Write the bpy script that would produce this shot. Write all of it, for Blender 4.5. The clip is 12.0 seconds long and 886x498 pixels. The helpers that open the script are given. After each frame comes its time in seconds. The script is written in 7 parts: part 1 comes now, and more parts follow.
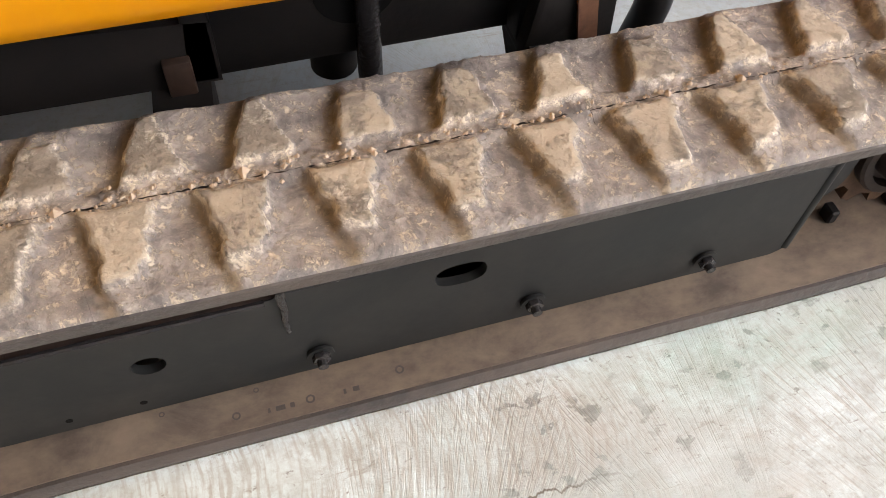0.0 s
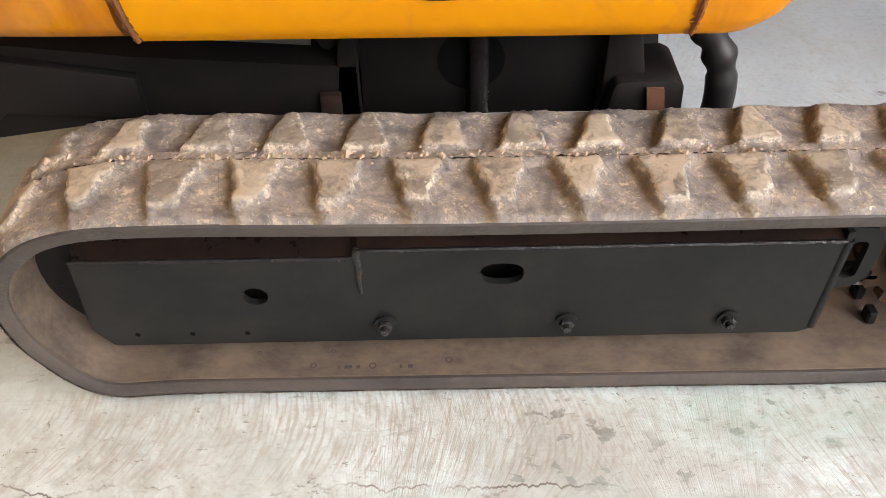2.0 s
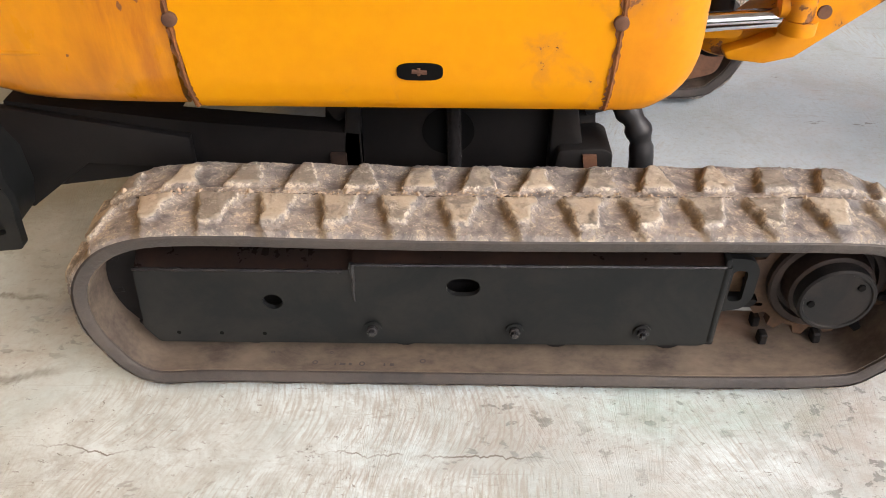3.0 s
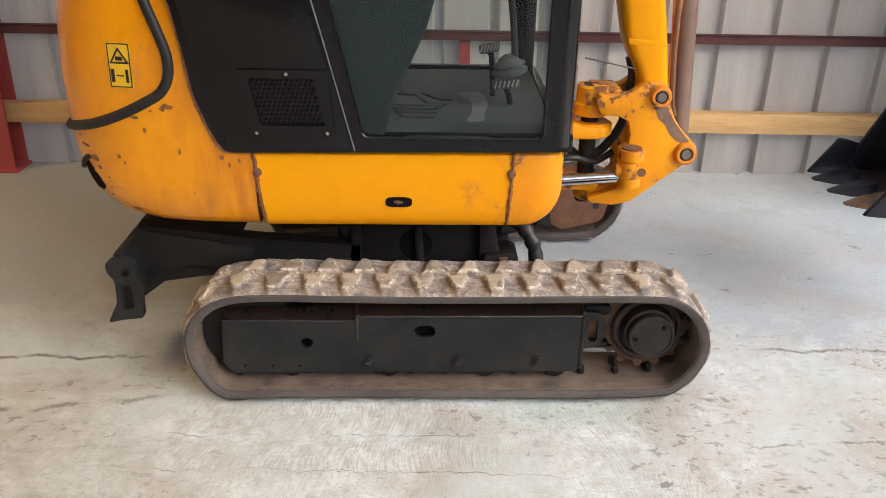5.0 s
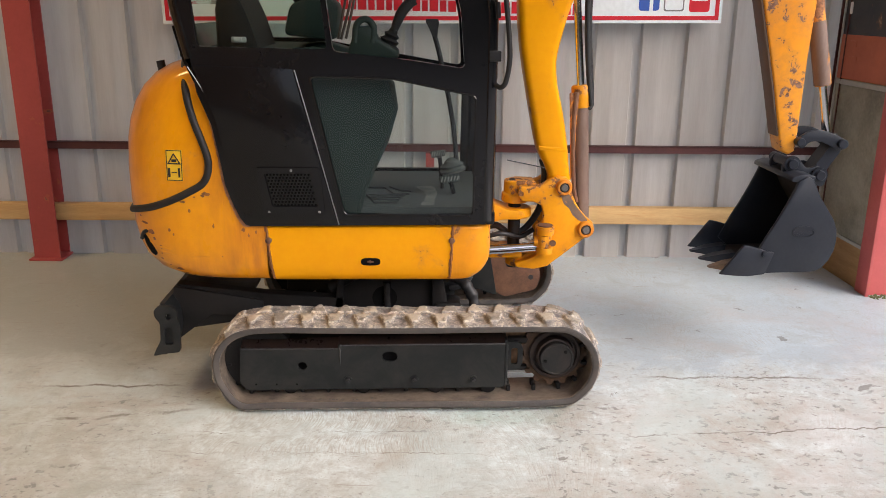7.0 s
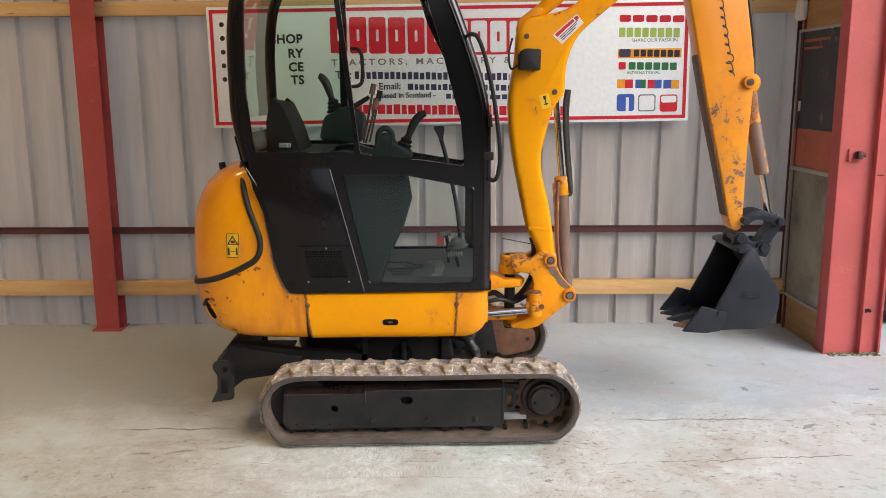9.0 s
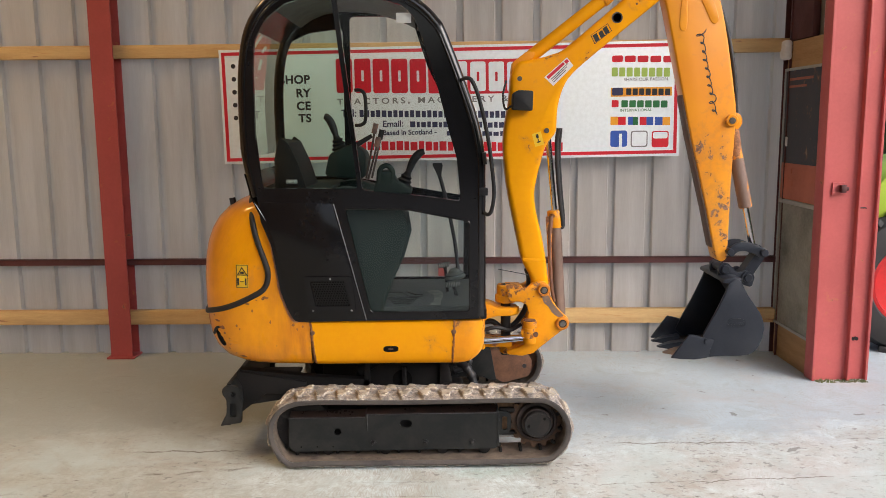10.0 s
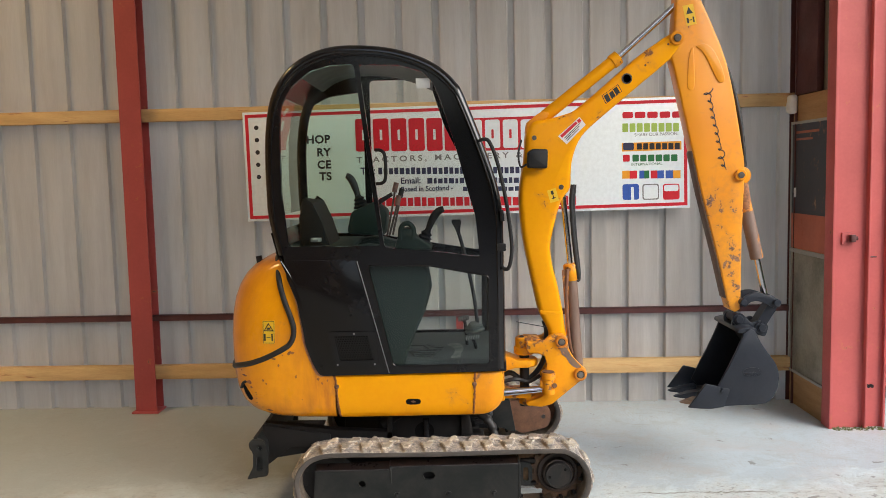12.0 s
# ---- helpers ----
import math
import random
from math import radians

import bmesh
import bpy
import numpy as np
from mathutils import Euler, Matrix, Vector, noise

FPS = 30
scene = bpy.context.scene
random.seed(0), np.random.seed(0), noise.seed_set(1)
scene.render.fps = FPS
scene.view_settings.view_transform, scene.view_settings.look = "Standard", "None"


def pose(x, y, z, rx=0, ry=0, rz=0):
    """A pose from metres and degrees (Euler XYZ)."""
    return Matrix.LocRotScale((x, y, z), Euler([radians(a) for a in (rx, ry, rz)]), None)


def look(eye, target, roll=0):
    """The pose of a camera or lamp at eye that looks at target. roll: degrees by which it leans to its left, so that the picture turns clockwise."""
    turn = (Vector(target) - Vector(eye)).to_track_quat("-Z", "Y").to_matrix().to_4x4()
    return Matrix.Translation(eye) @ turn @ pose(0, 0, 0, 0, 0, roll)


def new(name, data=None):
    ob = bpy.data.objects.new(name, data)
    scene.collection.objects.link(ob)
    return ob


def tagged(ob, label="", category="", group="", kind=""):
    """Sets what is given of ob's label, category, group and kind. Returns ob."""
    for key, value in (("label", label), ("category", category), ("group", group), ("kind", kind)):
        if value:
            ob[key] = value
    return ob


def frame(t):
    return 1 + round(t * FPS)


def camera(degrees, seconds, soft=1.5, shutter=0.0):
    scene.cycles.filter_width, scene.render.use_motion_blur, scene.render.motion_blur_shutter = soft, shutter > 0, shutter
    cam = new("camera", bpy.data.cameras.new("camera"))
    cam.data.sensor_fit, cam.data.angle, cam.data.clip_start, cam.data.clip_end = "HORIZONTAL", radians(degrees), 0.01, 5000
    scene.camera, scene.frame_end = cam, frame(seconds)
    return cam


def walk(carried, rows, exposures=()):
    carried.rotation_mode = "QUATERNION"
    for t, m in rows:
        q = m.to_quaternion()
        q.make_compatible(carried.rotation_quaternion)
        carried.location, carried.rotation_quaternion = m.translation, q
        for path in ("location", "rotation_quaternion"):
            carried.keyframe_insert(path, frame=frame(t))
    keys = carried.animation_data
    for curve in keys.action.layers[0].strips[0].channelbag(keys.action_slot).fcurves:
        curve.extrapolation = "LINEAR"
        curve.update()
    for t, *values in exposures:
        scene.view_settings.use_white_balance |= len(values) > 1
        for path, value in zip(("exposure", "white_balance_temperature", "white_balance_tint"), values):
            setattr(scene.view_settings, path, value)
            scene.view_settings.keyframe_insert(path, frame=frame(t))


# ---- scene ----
cam = camera(56.3, 12.0, soft=0.6)
PATH = [
    (0, (-0.189, -0.466, 1.022), (0.209, 0.586, -0.632), 4.6),
    (0.5, (-0.11, -0.55, 1.057), (0.15, 0.582, -0.572), 3.2),
    (1, (-0.098, -0.593, 1.065), (0.057, 0.622, -0.515), 1.8),
    (1.5, (-0.104, -0.699, 1.072), (-0.052, 0.629, -0.423), -0.2),
    (2, (-0.077, -0.81, 1.077), (-0.067, 0.616, -0.326), -0.6),
    (2.5, (-0.029, -0.974, 1.114), (-0.028, 0.541, -0.191), 0.0),
    (3, (-0.009, -1.168, 1.209), (-0.031, 0.422, -0.004), 0.2),
    (3.2, (-0.001, -1.271, 1.238), (-0.033, 0.355, 0.074), 0.1),
    (4.8, (-0.008, -2.055, 1.468), (0.034, -0.252, 0.604), 1.1),
    (5, (0.009, -2.163, 1.485), (0.054, -0.343, 0.658), 0.9),
    (5.5, (0.045, -2.417, 1.535), (0.104, -0.561, 0.792), 0.8),
    (6, (0.028, -2.664, 1.553), (0.094, -0.783, 0.876), 0.7),
    (6.5, (0.062, -2.886, 1.577), (0.133, -0.987, 0.955), 0.7),
    (7, (0.112, -3.119, 1.606), (0.181, -1.202, 1.041), 0.6),
    (7.2, (0.112, -3.209, 1.604), (0.176, -1.285, 1.064), 0.6),
    (8.8, (0.165, -3.831, 1.732), (0.192, -1.872, 1.332), -0.1),
    (9, (0.135, -3.884, 1.727), (0.166, -1.92, 1.354), -0.3),
    (9.5, (0.167, -4.0, 1.749), (0.187, -2.029, 1.409), -0.5),
    (10, (0.193, -4.112, 1.768), (0.202, -2.135, 1.468), -0.5),
    (10.5, (0.168, -4.207, 1.782), (0.171, -2.224, 1.521), -0.6),
    (11, (0.149, -4.279, 1.807), (0.147, -2.292, 1.58), -0.7),
    (11.5, (0.145, -4.307, 1.814), (0.138, -2.316, 1.618), -0.9),
    (12, (0.151, -4.248, 1.82), (0.133, -2.256, 1.637), -1.3),
]
EXPOSURES = [(0.0, 0.70, 6300, 12), (2.2, 0.73, 6300, 12), (5.0, 0.60, 6300, 12), (7.0, 0.55, 6300, 12), (9.5, 0.50, 6300, 11), (12.0, 0.54, 6200, 6)]
walk(cam, [(t, look(eye, target, roll)) for t, eye, target, roll in PATH], EXPOSURES)

# ---- daylight: bright overcast, the shed open towards the yard ----
SUN_DIR = Vector((-0.62, 0.50, -0.60)).normalized()
world = bpy.data.worlds.new("overcast")
scene.world = world
world.use_nodes = True
wn = world.node_tree.nodes
sky = wn.new("ShaderNodeTexSky")
sky.sky_type = "NISHITA"
sky.sun_disc = False
sky.sun_elevation = math.asin(-SUN_DIR.z)
sky.sun_rotation = math.atan2(-SUN_DIR.x, -SUN_DIR.y)
sky.air_density, sky.dust_density, sky.ozone_density = 1.0, 5.0, 0.6
wn["Background"].inputs["Strength"].default_value = 0.15
world.node_tree.links.new(sky.outputs[0], wn["Background"].inputs["Color"])
sun_data = bpy.data.lights.new("sun", "SUN")
sun_data.energy, sun_data.angle, sun_data.color = 1.5, radians(50), (0.95, 0.965, 1.08)
sun = new("sun", sun_data)
sun.rotation_mode = "QUATERNION"
sun.rotation_quaternion = SUN_DIR.to_track_quat("-Z", "Y")
# daylight through the yellowed sheet of the rooflight
ROOFLIGHT = (-5.3, -4.1, -0.55, 0.35)
roof_data = bpy.data.lights.new("rooflight_daylight", "AREA")
roof_data.shape, roof_data.size, roof_data.size_y = "RECTANGLE", 1.16, 0.86
roof_data.energy, roof_data.color = 90.0, (1.0, 0.66, 0.28)
new("rooflight_daylight", roof_data).location = (-4.7, -0.10, 5.99)


# ---- materials ----
def nodes_of(name):
    m = bpy.data.materials.new(name)
    m.use_nodes = True
    return m, m.node_tree.nodes, m.node_tree.links, m.node_tree.nodes["Principled BSDF"]


def noise_node(n, l, vec, scale, detail=4.0, rough=0.55, distort=0.0):
    t = n.new("ShaderNodeTexNoise")
    t.inputs["Scale"].default_value, t.inputs["Detail"].default_value = scale, detail
    t.inputs["Roughness"].default_value, t.inputs["Distortion"].default_value = rough, distort
    l.new(vec, t.inputs["Vector"])
    return t.outputs["Fac"]


def ramp_node(n, l, fac, lo, hi, a=0.0, b=1.0):
    r = n.new("ShaderNodeMapRange")
    r.inputs["From Min"].default_value, r.inputs["From Max"].default_value = lo, hi
    r.inputs["To Min"].default_value, r.inputs["To Max"].default_value = a, b
    l.new(fac, r.inputs["Value"])
    return r.outputs[0]


def mix_node(n, l, fac, a, b):
    m = n.new("ShaderNodeMix")
    m.data_type = "RGBA"
    for sock, v in (("Factor", fac), ("A", a), ("B", b)):
        i = {"Factor": 0, "A": 6, "B": 7}[sock]
        if isinstance(v, tuple):
            m.inputs[i].default_value = (*v, 1.0)
        elif isinstance(v, (int, float)):
            m.inputs[i].default_value = v
        else:
            l.new(v, m.inputs[i])
    return m.outputs[2]


def math_node(n, l, op, a, b=0.0):
    m = n.new("ShaderNodeMath")
    m.operation = op
    for i, v in enumerate((a, b)):
        if isinstance(v, (int, float)):
            m.inputs[i].default_value = v
        else:
            l.new(v, m.inputs[i])
    return m.outputs[0]


def scaled(n, l, vec, sx, sy, sz, rot=(0, 0, 0)):
    m = n.new("ShaderNodeMapping")
    m.inputs["Scale"].default_value = (sx, sy, sz)
    m.inputs["Rotation"].default_value = rot
    l.new(vec, m.inputs["Vector"])
    return m.outputs[0]


def bump_node(n, l, height, strength, distance, bsdf):
    b = n.new("ShaderNodeBump")
    b.inputs["Strength"].default_value, b.inputs["Distance"].default_value = strength, distance
    l.new(height, b.inputs["Height"])
    l.new(b.outputs[0], bsdf.inputs["Normal"])


def surf(name, col, col2=None, rough=0.5, rough2=None, metal=0.0, scale=6.0, grain=90.0, bump=0.15, depth=0.002,
         chips=0.0, chip_col=(0.16, 0.07, 0.03), chip_scale=9.0, halo_col=(0.50, 0.20, 0.05), dust=0.0, dust_col=(0.42, 0.36, 0.28), coat=0.0, stretch=(1, 1, 1), per_object=0.0, spec=0.5, streaks=0.0):
    """A worn surface: two tones at a large scale, grain at a small one, chips down to rust and dust."""
    m, n, l, b = nodes_of(name)
    vec = scaled(n, l, n.new("ShaderNodeTexCoord").outputs["Object"], *stretch)
    big = noise_node(n, l, vec, scale, 6.0, 0.6)
    fine = noise_node(n, l, vec, grain, 3.0, 0.6)
    c2 = col2 or tuple(0.8 * v for v in col)
    mixed = math_node(n, l, "ADD", math_node(n, l, "MULTIPLY", big, 0.75), math_node(n, l, "MULTIPLY", fine, 0.25))
    colour = mix_node(n, l, ramp_node(n, l, mixed, 0.36, 0.64), col, c2)
    r2 = rough if rough2 is None else rough2
    roughness = ramp_node(n, l, mixed, 0.3, 0.7, rough, r2)
    height = fine
    if dust:
        d = noise_node(n, l, vec, scale * 0.7 + 1.3, 8.0, 0.7, 0.4)
        dm = math_node(n, l, "MULTIPLY", ramp_node(n, l, d, 0.44, 0.66), dust)
        colour = mix_node(n, l, dm, colour, dust_col)
        roughness = math_node(n, l, "MAXIMUM", roughness, math_node(n, l, "MULTIPLY", dm, 0.85))
    if streaks:
        run = noise_node(n, l, scaled(n, l, vec, 1.0, 1.0, 0.22), 17.0, 5.0, 0.6, 0.2)
        zone = noise_node(n, l, vec, 3.4, 3.0, 0.5)
        sm = math_node(n, l, "MULTIPLY", math_node(n, l, "MULTIPLY", ramp_node(n, l, run, 0.44, 0.70), ramp_node(n, l, zone, 0.46, 0.64)), streaks)
        colour = mix_node(n, l, sm, colour, (0.36, 0.115, 0.012))
    if chips:
        c = noise_node(n, l, vec, chip_scale, 9.0, 0.62, 0.3)
        patch = noise_node(n, l, vec, chip_scale * 0.33, 2.0, 0.5)
        edge = 0.665 - 0.14 * chips
        cm = math_node(n, l, "ADD", math_node(n, l, "MULTIPLY", c, 0.6), math_node(n, l, "MULTIPLY", patch, 0.4))
        mask = ramp_node(n, l, cm, edge, edge + 0.012)
        halo = math_node(n, l, "MULTIPLY", ramp_node(n, l, cm, edge - 0.06, edge), 0.35)
        colour = mix_node(n, l, halo, colour, halo_col)
        tone = mix_node(n, l, ramp_node(n, l, fine, 0.35, 0.65), chip_col, tuple(min(1, 2.2 * v) for v in chip_col))
        colour = mix_node(n, l, mask, colour, tone)
        roughness = math_node(n, l, "MAXIMUM", roughness, math_node(n, l, "MULTIPLY", mask, 0.8))
        height = math_node(n, l, "SUBTRACT", math_node(n, l, "MULTIPLY", fine, 0.4), mask)
    if per_object:
        info = n.new("ShaderNodeObjectInfo")
        colour = mix_node(n, l, math_node(n, l, "MULTIPLY", info.outputs["Random"], per_object), colour, c2)
    l.new(colour, b.inputs["Base Color"])
    l.new(roughness, b.inputs["Roughness"])
    b.inputs["Metallic"].default_value = metal
    b.inputs["Specular IOR Level"].default_value = spec
    b.inputs["Coat Weight"].default_value = coat
    b.inputs["Coat Roughness"].default_value = 0.12
    if bump:
        bump_node(n, l, height, bump, depth, b)
    return m


def plain(name, col, rough=0.5, metal=0.0, coat=0.0):
    m, n, l, b = nodes_of(name)
    vec = n.new("ShaderNodeTexCoord").outputs["Object"]
    f = noise_node(n, l, vec, 35.0, 4.0)
    l.new(mix_node(n, l, ramp_node(n, l, f, 0.35, 0.65), tuple(0.92 * v for v in col), col), b.inputs["Base Color"])
    b.inputs["Roughness"].default_value, b.inputs["Metallic"].default_value, b.inputs["Coat Weight"].default_value = rough, metal, coat
    return m


def window_glass(name, tint, gloss=1.0):
    """Thin tinted glass: light goes straight on, a Fresnel share is mirrored."""
    m, n, l, b = nodes_of(name)
    out = n["Material Output"]
    tr, gl, mx, fr = n.new("ShaderNodeBsdfTransparent"), n.new("ShaderNodeBsdfGlossy"), n.new("ShaderNodeMixShader"), n.new("ShaderNodeFresnel")
    tr.inputs[0].default_value = (*tint, 1)
    gl.inputs["Roughness"].default_value = 0.02
    fr.inputs["IOR"].default_value = 1.5
    l.new(math_node(n, l, "MULTIPLY", fr.outputs[0], gloss), mx.inputs[0])
    l.new(tr.outputs[0], mx.inputs[1])
    l.new(gl.outputs[0], mx.inputs[2])
    l.new(mx.outputs[0], out.inputs["Surface"])
    return m


def floor_material():
    m, n, l, b = nodes_of("painted_concrete")
    vec = n.new("ShaderNodeTexCoord").outputs["Object"]
    big = noise_node(n, l, vec, 0.6, 5.0, 0.6)
    mid = noise_node(n, l, vec, 3.3, 9.0, 0.72, 0.6)
    small = noise_node(n, l, vec, 15.0, 9.0, 0.78, 0.5)
    fine = noise_node(n, l, vec, 70.0, 6.0, 0.8)
    sep = n.new("ShaderNodeSeparateXYZ")
    l.new(vec, sep.inputs[0])
    X, Y = sep.outputs[0], sep.outputs[1]
    # trowel fans: short strokes swept round scattered centres
    vor = n.new("ShaderNodeTexVoronoi")
    vor.inputs["Scale"].default_value = 1.55
    l.new(scaled(n, l, vec, 1.0, 1.0, 0.0), vor.inputs["Vector"])
    rel = n.new("ShaderNodeVectorMath")
    rel.operation = "SUBTRACT"
    l.new(vec, rel.inputs[0])
    l.new(vor.outputs["Position"], rel.inputs[1])
    rs = n.new("ShaderNodeSeparateXYZ")
    l.new(rel.outputs[0], rs.inputs[0])
    ang = math_node(n, l, "ARCTAN2", math_node(n, l, "ADD", rs.outputs[1], 0.55), rs.outputs[0])
    rad = math_node(n, l, "SQRT", math_node(n, l, "ADD", math_node(n, l, "POWER", rs.outputs[0], 2.0), math_node(n, l, "POWER", math_node(n, l, "ADD", rs.outputs[1], 0.55), 2.0)))
    comb = n.new("ShaderNodeCombineXYZ")
    l.new(math_node(n, l, "MULTIPLY", ang, 85.0), comb.inputs[0])
    l.new(math_node(n, l, "MULTIPLY", rad, 9.0), comb.inputs[1])
    strokes = noise_node(n, l, comb.outputs[0], 1.15, 3.0, 0.6, 0.25)
    lines = noise_node(n, l, scaled(n, l, vec, 3.0, 34.0, 1.0, (0, 0, 0.06)), 1.5, 8.0, 0.75, 1.0)
    # the paint is worn to pale bare concrete along the way in
    lane = ramp_node(n, l, math_node(n, l, "ABSOLUTE", math_node(n, l, "ADD", Y, 0.40)), 0.3, 1.25, 0.20, -0.20)
    blend = math_node(n, l, "ADD", math_node(n, l, "ADD", math_node(n, l, "MULTIPLY", big, 0.45), math_node(n, l, "MULTIPLY", mid, 0.55)), lane)
    worn = ramp_node(n, l, blend, 0.42, 0.60)
    paint = mix_node(n, l, ramp_node(n, l, mid, 0.35, 0.65), (0.41, 0.48, 0.52), (0.50, 0.58, 0.625))
    bare = mix_node(n, l, ramp_node(n, l, small, 0.38, 0.58), (0.53, 0.575, 0.56), (0.74, 0.83, 0.84))
    colour = mix_node(n, l, worn, paint, bare)
    # darker brown-grey towards -y, uneven at its border
    tread = ramp_node(n, l, math_node(n, l, "ADD", Y, math_node(n, l, "MULTIPLY", math_node(n, l, "SUBTRACT", mid, 0.5), 1.6)), -0.35, -1.10, 0.0, 0.75)
    colour = mix_node(n, l, tread, colour, (0.30, 0.285, 0.25))
    # ochre towards -x: dirty paint, with the warmer light there tinted in
    ochre = ramp_node(n, l, math_node(n, l, "ADD", X, math_node(n, l, "MULTIPLY", math_node(n, l, "SUBTRACT", mid, 0.5), 1.2)), -0.30, -1.15, 0.0, 0.60)
    colour = mix_node(n, l, ochre, colour, (0.31, 0.30, 0.225))
    flake = ramp_node(n, l, noise_node(n, l, vec, 6.5, 10.0, 0.8, 0.8), 0.525, 0.58, 0.0, 0.35)
    flake = math_node(n, l, "MULTIPLY", flake, ramp_node(n, l, worn, 0.1, 0.8, 0.25, 1.0))
    colour = mix_node(n, l, flake, colour, (0.58, 0.63, 0.62))
    # greenish-grey remains of the paint in the worn lane
    green = ramp_node(n, l, noise_node(n, l, vec, 4.2, 10.0, 0.75, 0.7), 0.53, 0.60, 0.0, 0.32)
    colour = mix_node(n, l, green, colour, (0.34, 0.375, 0.355))
    marks = math_node(n, l, "MULTIPLY", ramp_node(n, l, strokes, 0.50, 0.66), ramp_node(n, l, noise_node(n, l, vec, 2.3, 3.0, 0.5), 0.44, 0.60, 0.05, 0.5))
    colour = mix_node(n, l, math_node(n, l, "MULTIPLY", marks, ramp_node(n, l, mid, 0.40, 0.56)), colour, (0.36, 0.325, 0.265))
    dirt = math_node(n, l, "MULTIPLY", ramp_node(n, l, lines, 0.60, 0.68), ramp_node(n, l, big, 0.35, 0.6, 0.2, 0.8))
    colour = mix_node(n, l, dirt, colour, (0.27, 0.235, 0.19))
    stain = ramp_node(n, l, noise_node(n, l, vec, 2.0, 7.0, 0.7, 0.6), 0.53, 0.64, 0.0, 0.6)
    stain = math_node(n, l, "MULTIPLY", stain, ramp_node(n, l, worn, 0.2, 0.9, 0.15, 1.0))
    colour = mix_node(n, l, math_node(n, l, "MULTIPLY", stain, ramp_node(n, l, small, 0.36, 0.56, 0.2, 1.0)), colour, (0.34, 0.31, 0.25))
    earth = ramp_node(n, l, noise_node(n, l, scaled(n, l, vec, 0.7, 1.3, 1.0), 1.7, 8.0, 0.7, 0.8), 0.52, 0.66, 0.0, 0.45)
    earth = math_node(n, l, "MULTIPLY", earth, ramp_node(n, l, worn, 0.2, 0.9, 0.15, 0.8))
    colour = mix_node(n, l, math_node(n, l, "MULTIPLY", earth, ramp_node(n, l, small, 0.40, 0.56, 0.3, 1.0)), colour, (0.40, 0.345, 0.285))
    # scattered flakes where the grey coat still holds
    blot = ramp_node(n, l, noise_node(n, l, scaled(n, l, vec, 0.55, 1.5, 1.0), 6.0, 6.0, 0.62, 1.0), 0.635, 0.665, 0.0, 0.18)
    blot = math_node(n, l, "MULTIPLY", blot, ramp_node(n, l, worn, 0.2, 0.9, 0.1, 1.0))
    colour = mix_node(n, l, math_node(n, l, "MULTIPLY", blot, ramp_node(n, l, fine, 0.38, 0.56, 0.35, 1.0)), colour, (0.19, 0.19, 0.175))
    spots = ramp_node(n, l, noise_node(n, l, vec, 13.0, 8.0, 0.85, 0.4), 0.625, 0.645, 0.0, 0.85)
    spots = math_node(n, l, "MULTIPLY", spots, ramp_node(n, l, worn, 0.2, 0.9, 0.12, 1.0))
    colour = mix_node(n, l, spots, colour, (0.12, 0.108, 0.092))
    specks = ramp_node(n, l, noise_node(n, l, scaled(n, l, vec, 1.0, 1.7, 1.0), 38.0, 5.0, 0.8, 0.3), 0.62, 0.65, 0.0, 0.8)
    specks = math_node(n, l, "MULTIPLY", specks, ramp_node(n, l, worn, 0.2, 0.9, 0.15, 0.9))
    colour = mix_node(n, l, specks, colour, (0.17, 0.155, 0.13))
    colour = mix_node(n, l, ramp_node(n, l, fine, 0.50, 0.66, 0.0, 0.42), colour, (0.31, 0.285, 0.24))
    # clusters of dark flecks where the coat has broken up, with brown dirt between them
    drift = math_node(n, l, "ADD", noise_node(n, l, scaled(n, l, vec, 0.8, 1.5, 1.0), 2.6, 6.0, 0.65, 0.5), math_node(n, l, "ADD", ramp_node(n, l, X, -0.2, 0.9, -0.03, 0.075), ramp_node(n, l, X, -0.55, -0.80, 0.0, 0.03)))
    cluster = math_node(n, l, "MULTIPLY", ramp_node(n, l, drift, 0.50, 0.62), ramp_node(n, l, worn, 0.1, 0.8, 0.15, 1.0))
    colour = mix_node(n, l, math_node(n, l, "MULTIPLY", cluster, ramp_node(n, l, small, 0.40, 0.60, 0.05, 0.65)), colour, (0.40, 0.365, 0.32))
    fleck = ramp_node(n, l, noise_node(n, l, scaled(n, l, vec, 0.85, 1.15, 1.0), 27.0, 4.0, 0.62, 0.3), 0.572, 0.608, 0.0, 0.75)
    colour = mix_node(n, l, math_node(n, l, "MULTIPLY", cluster, fleck), colour, (0.19, 0.19, 0.175))
    teal = ramp_node(n, l, noise_node(n, l, vec, 1.3, 6.0, 0.65, 0.6), 0.50, 0.62, 0.0, 0.55)
    colour = mix_node(n, l, math_node(n, l, "MULTIPLY", teal, worn), colour, (0.53, 0.625, 0.625))
    smudge = math_node(n, l, "MULTIPLY", ramp_node(n, l, noise_node(n, l, scaled(n, l, vec, 0.8, 1.2, 1.0), 1.9, 7.0, 0.68, 0.4), 0.49, 0.62), ramp_node(n, l, X, 0.55, 1.25, 0.0, 0.40))
    smudge = math_node(n, l, "MULTIPLY", smudge, ramp_node(n, l, small, 0.38, 0.58, 0.45, 1.0))
    colour = mix_node(n, l, smudge, colour, (0.49, 0.435, 0.41))
    # lone dark blots of trodden dirt
    lone = ramp_node(n, l, noise_node(n, l, scaled(n, l, vec, 0.8, 1.2, 1.0), 7.5, 5.0, 0.66, 0.4), 0.665, 0.685, 0.0, 0.7)
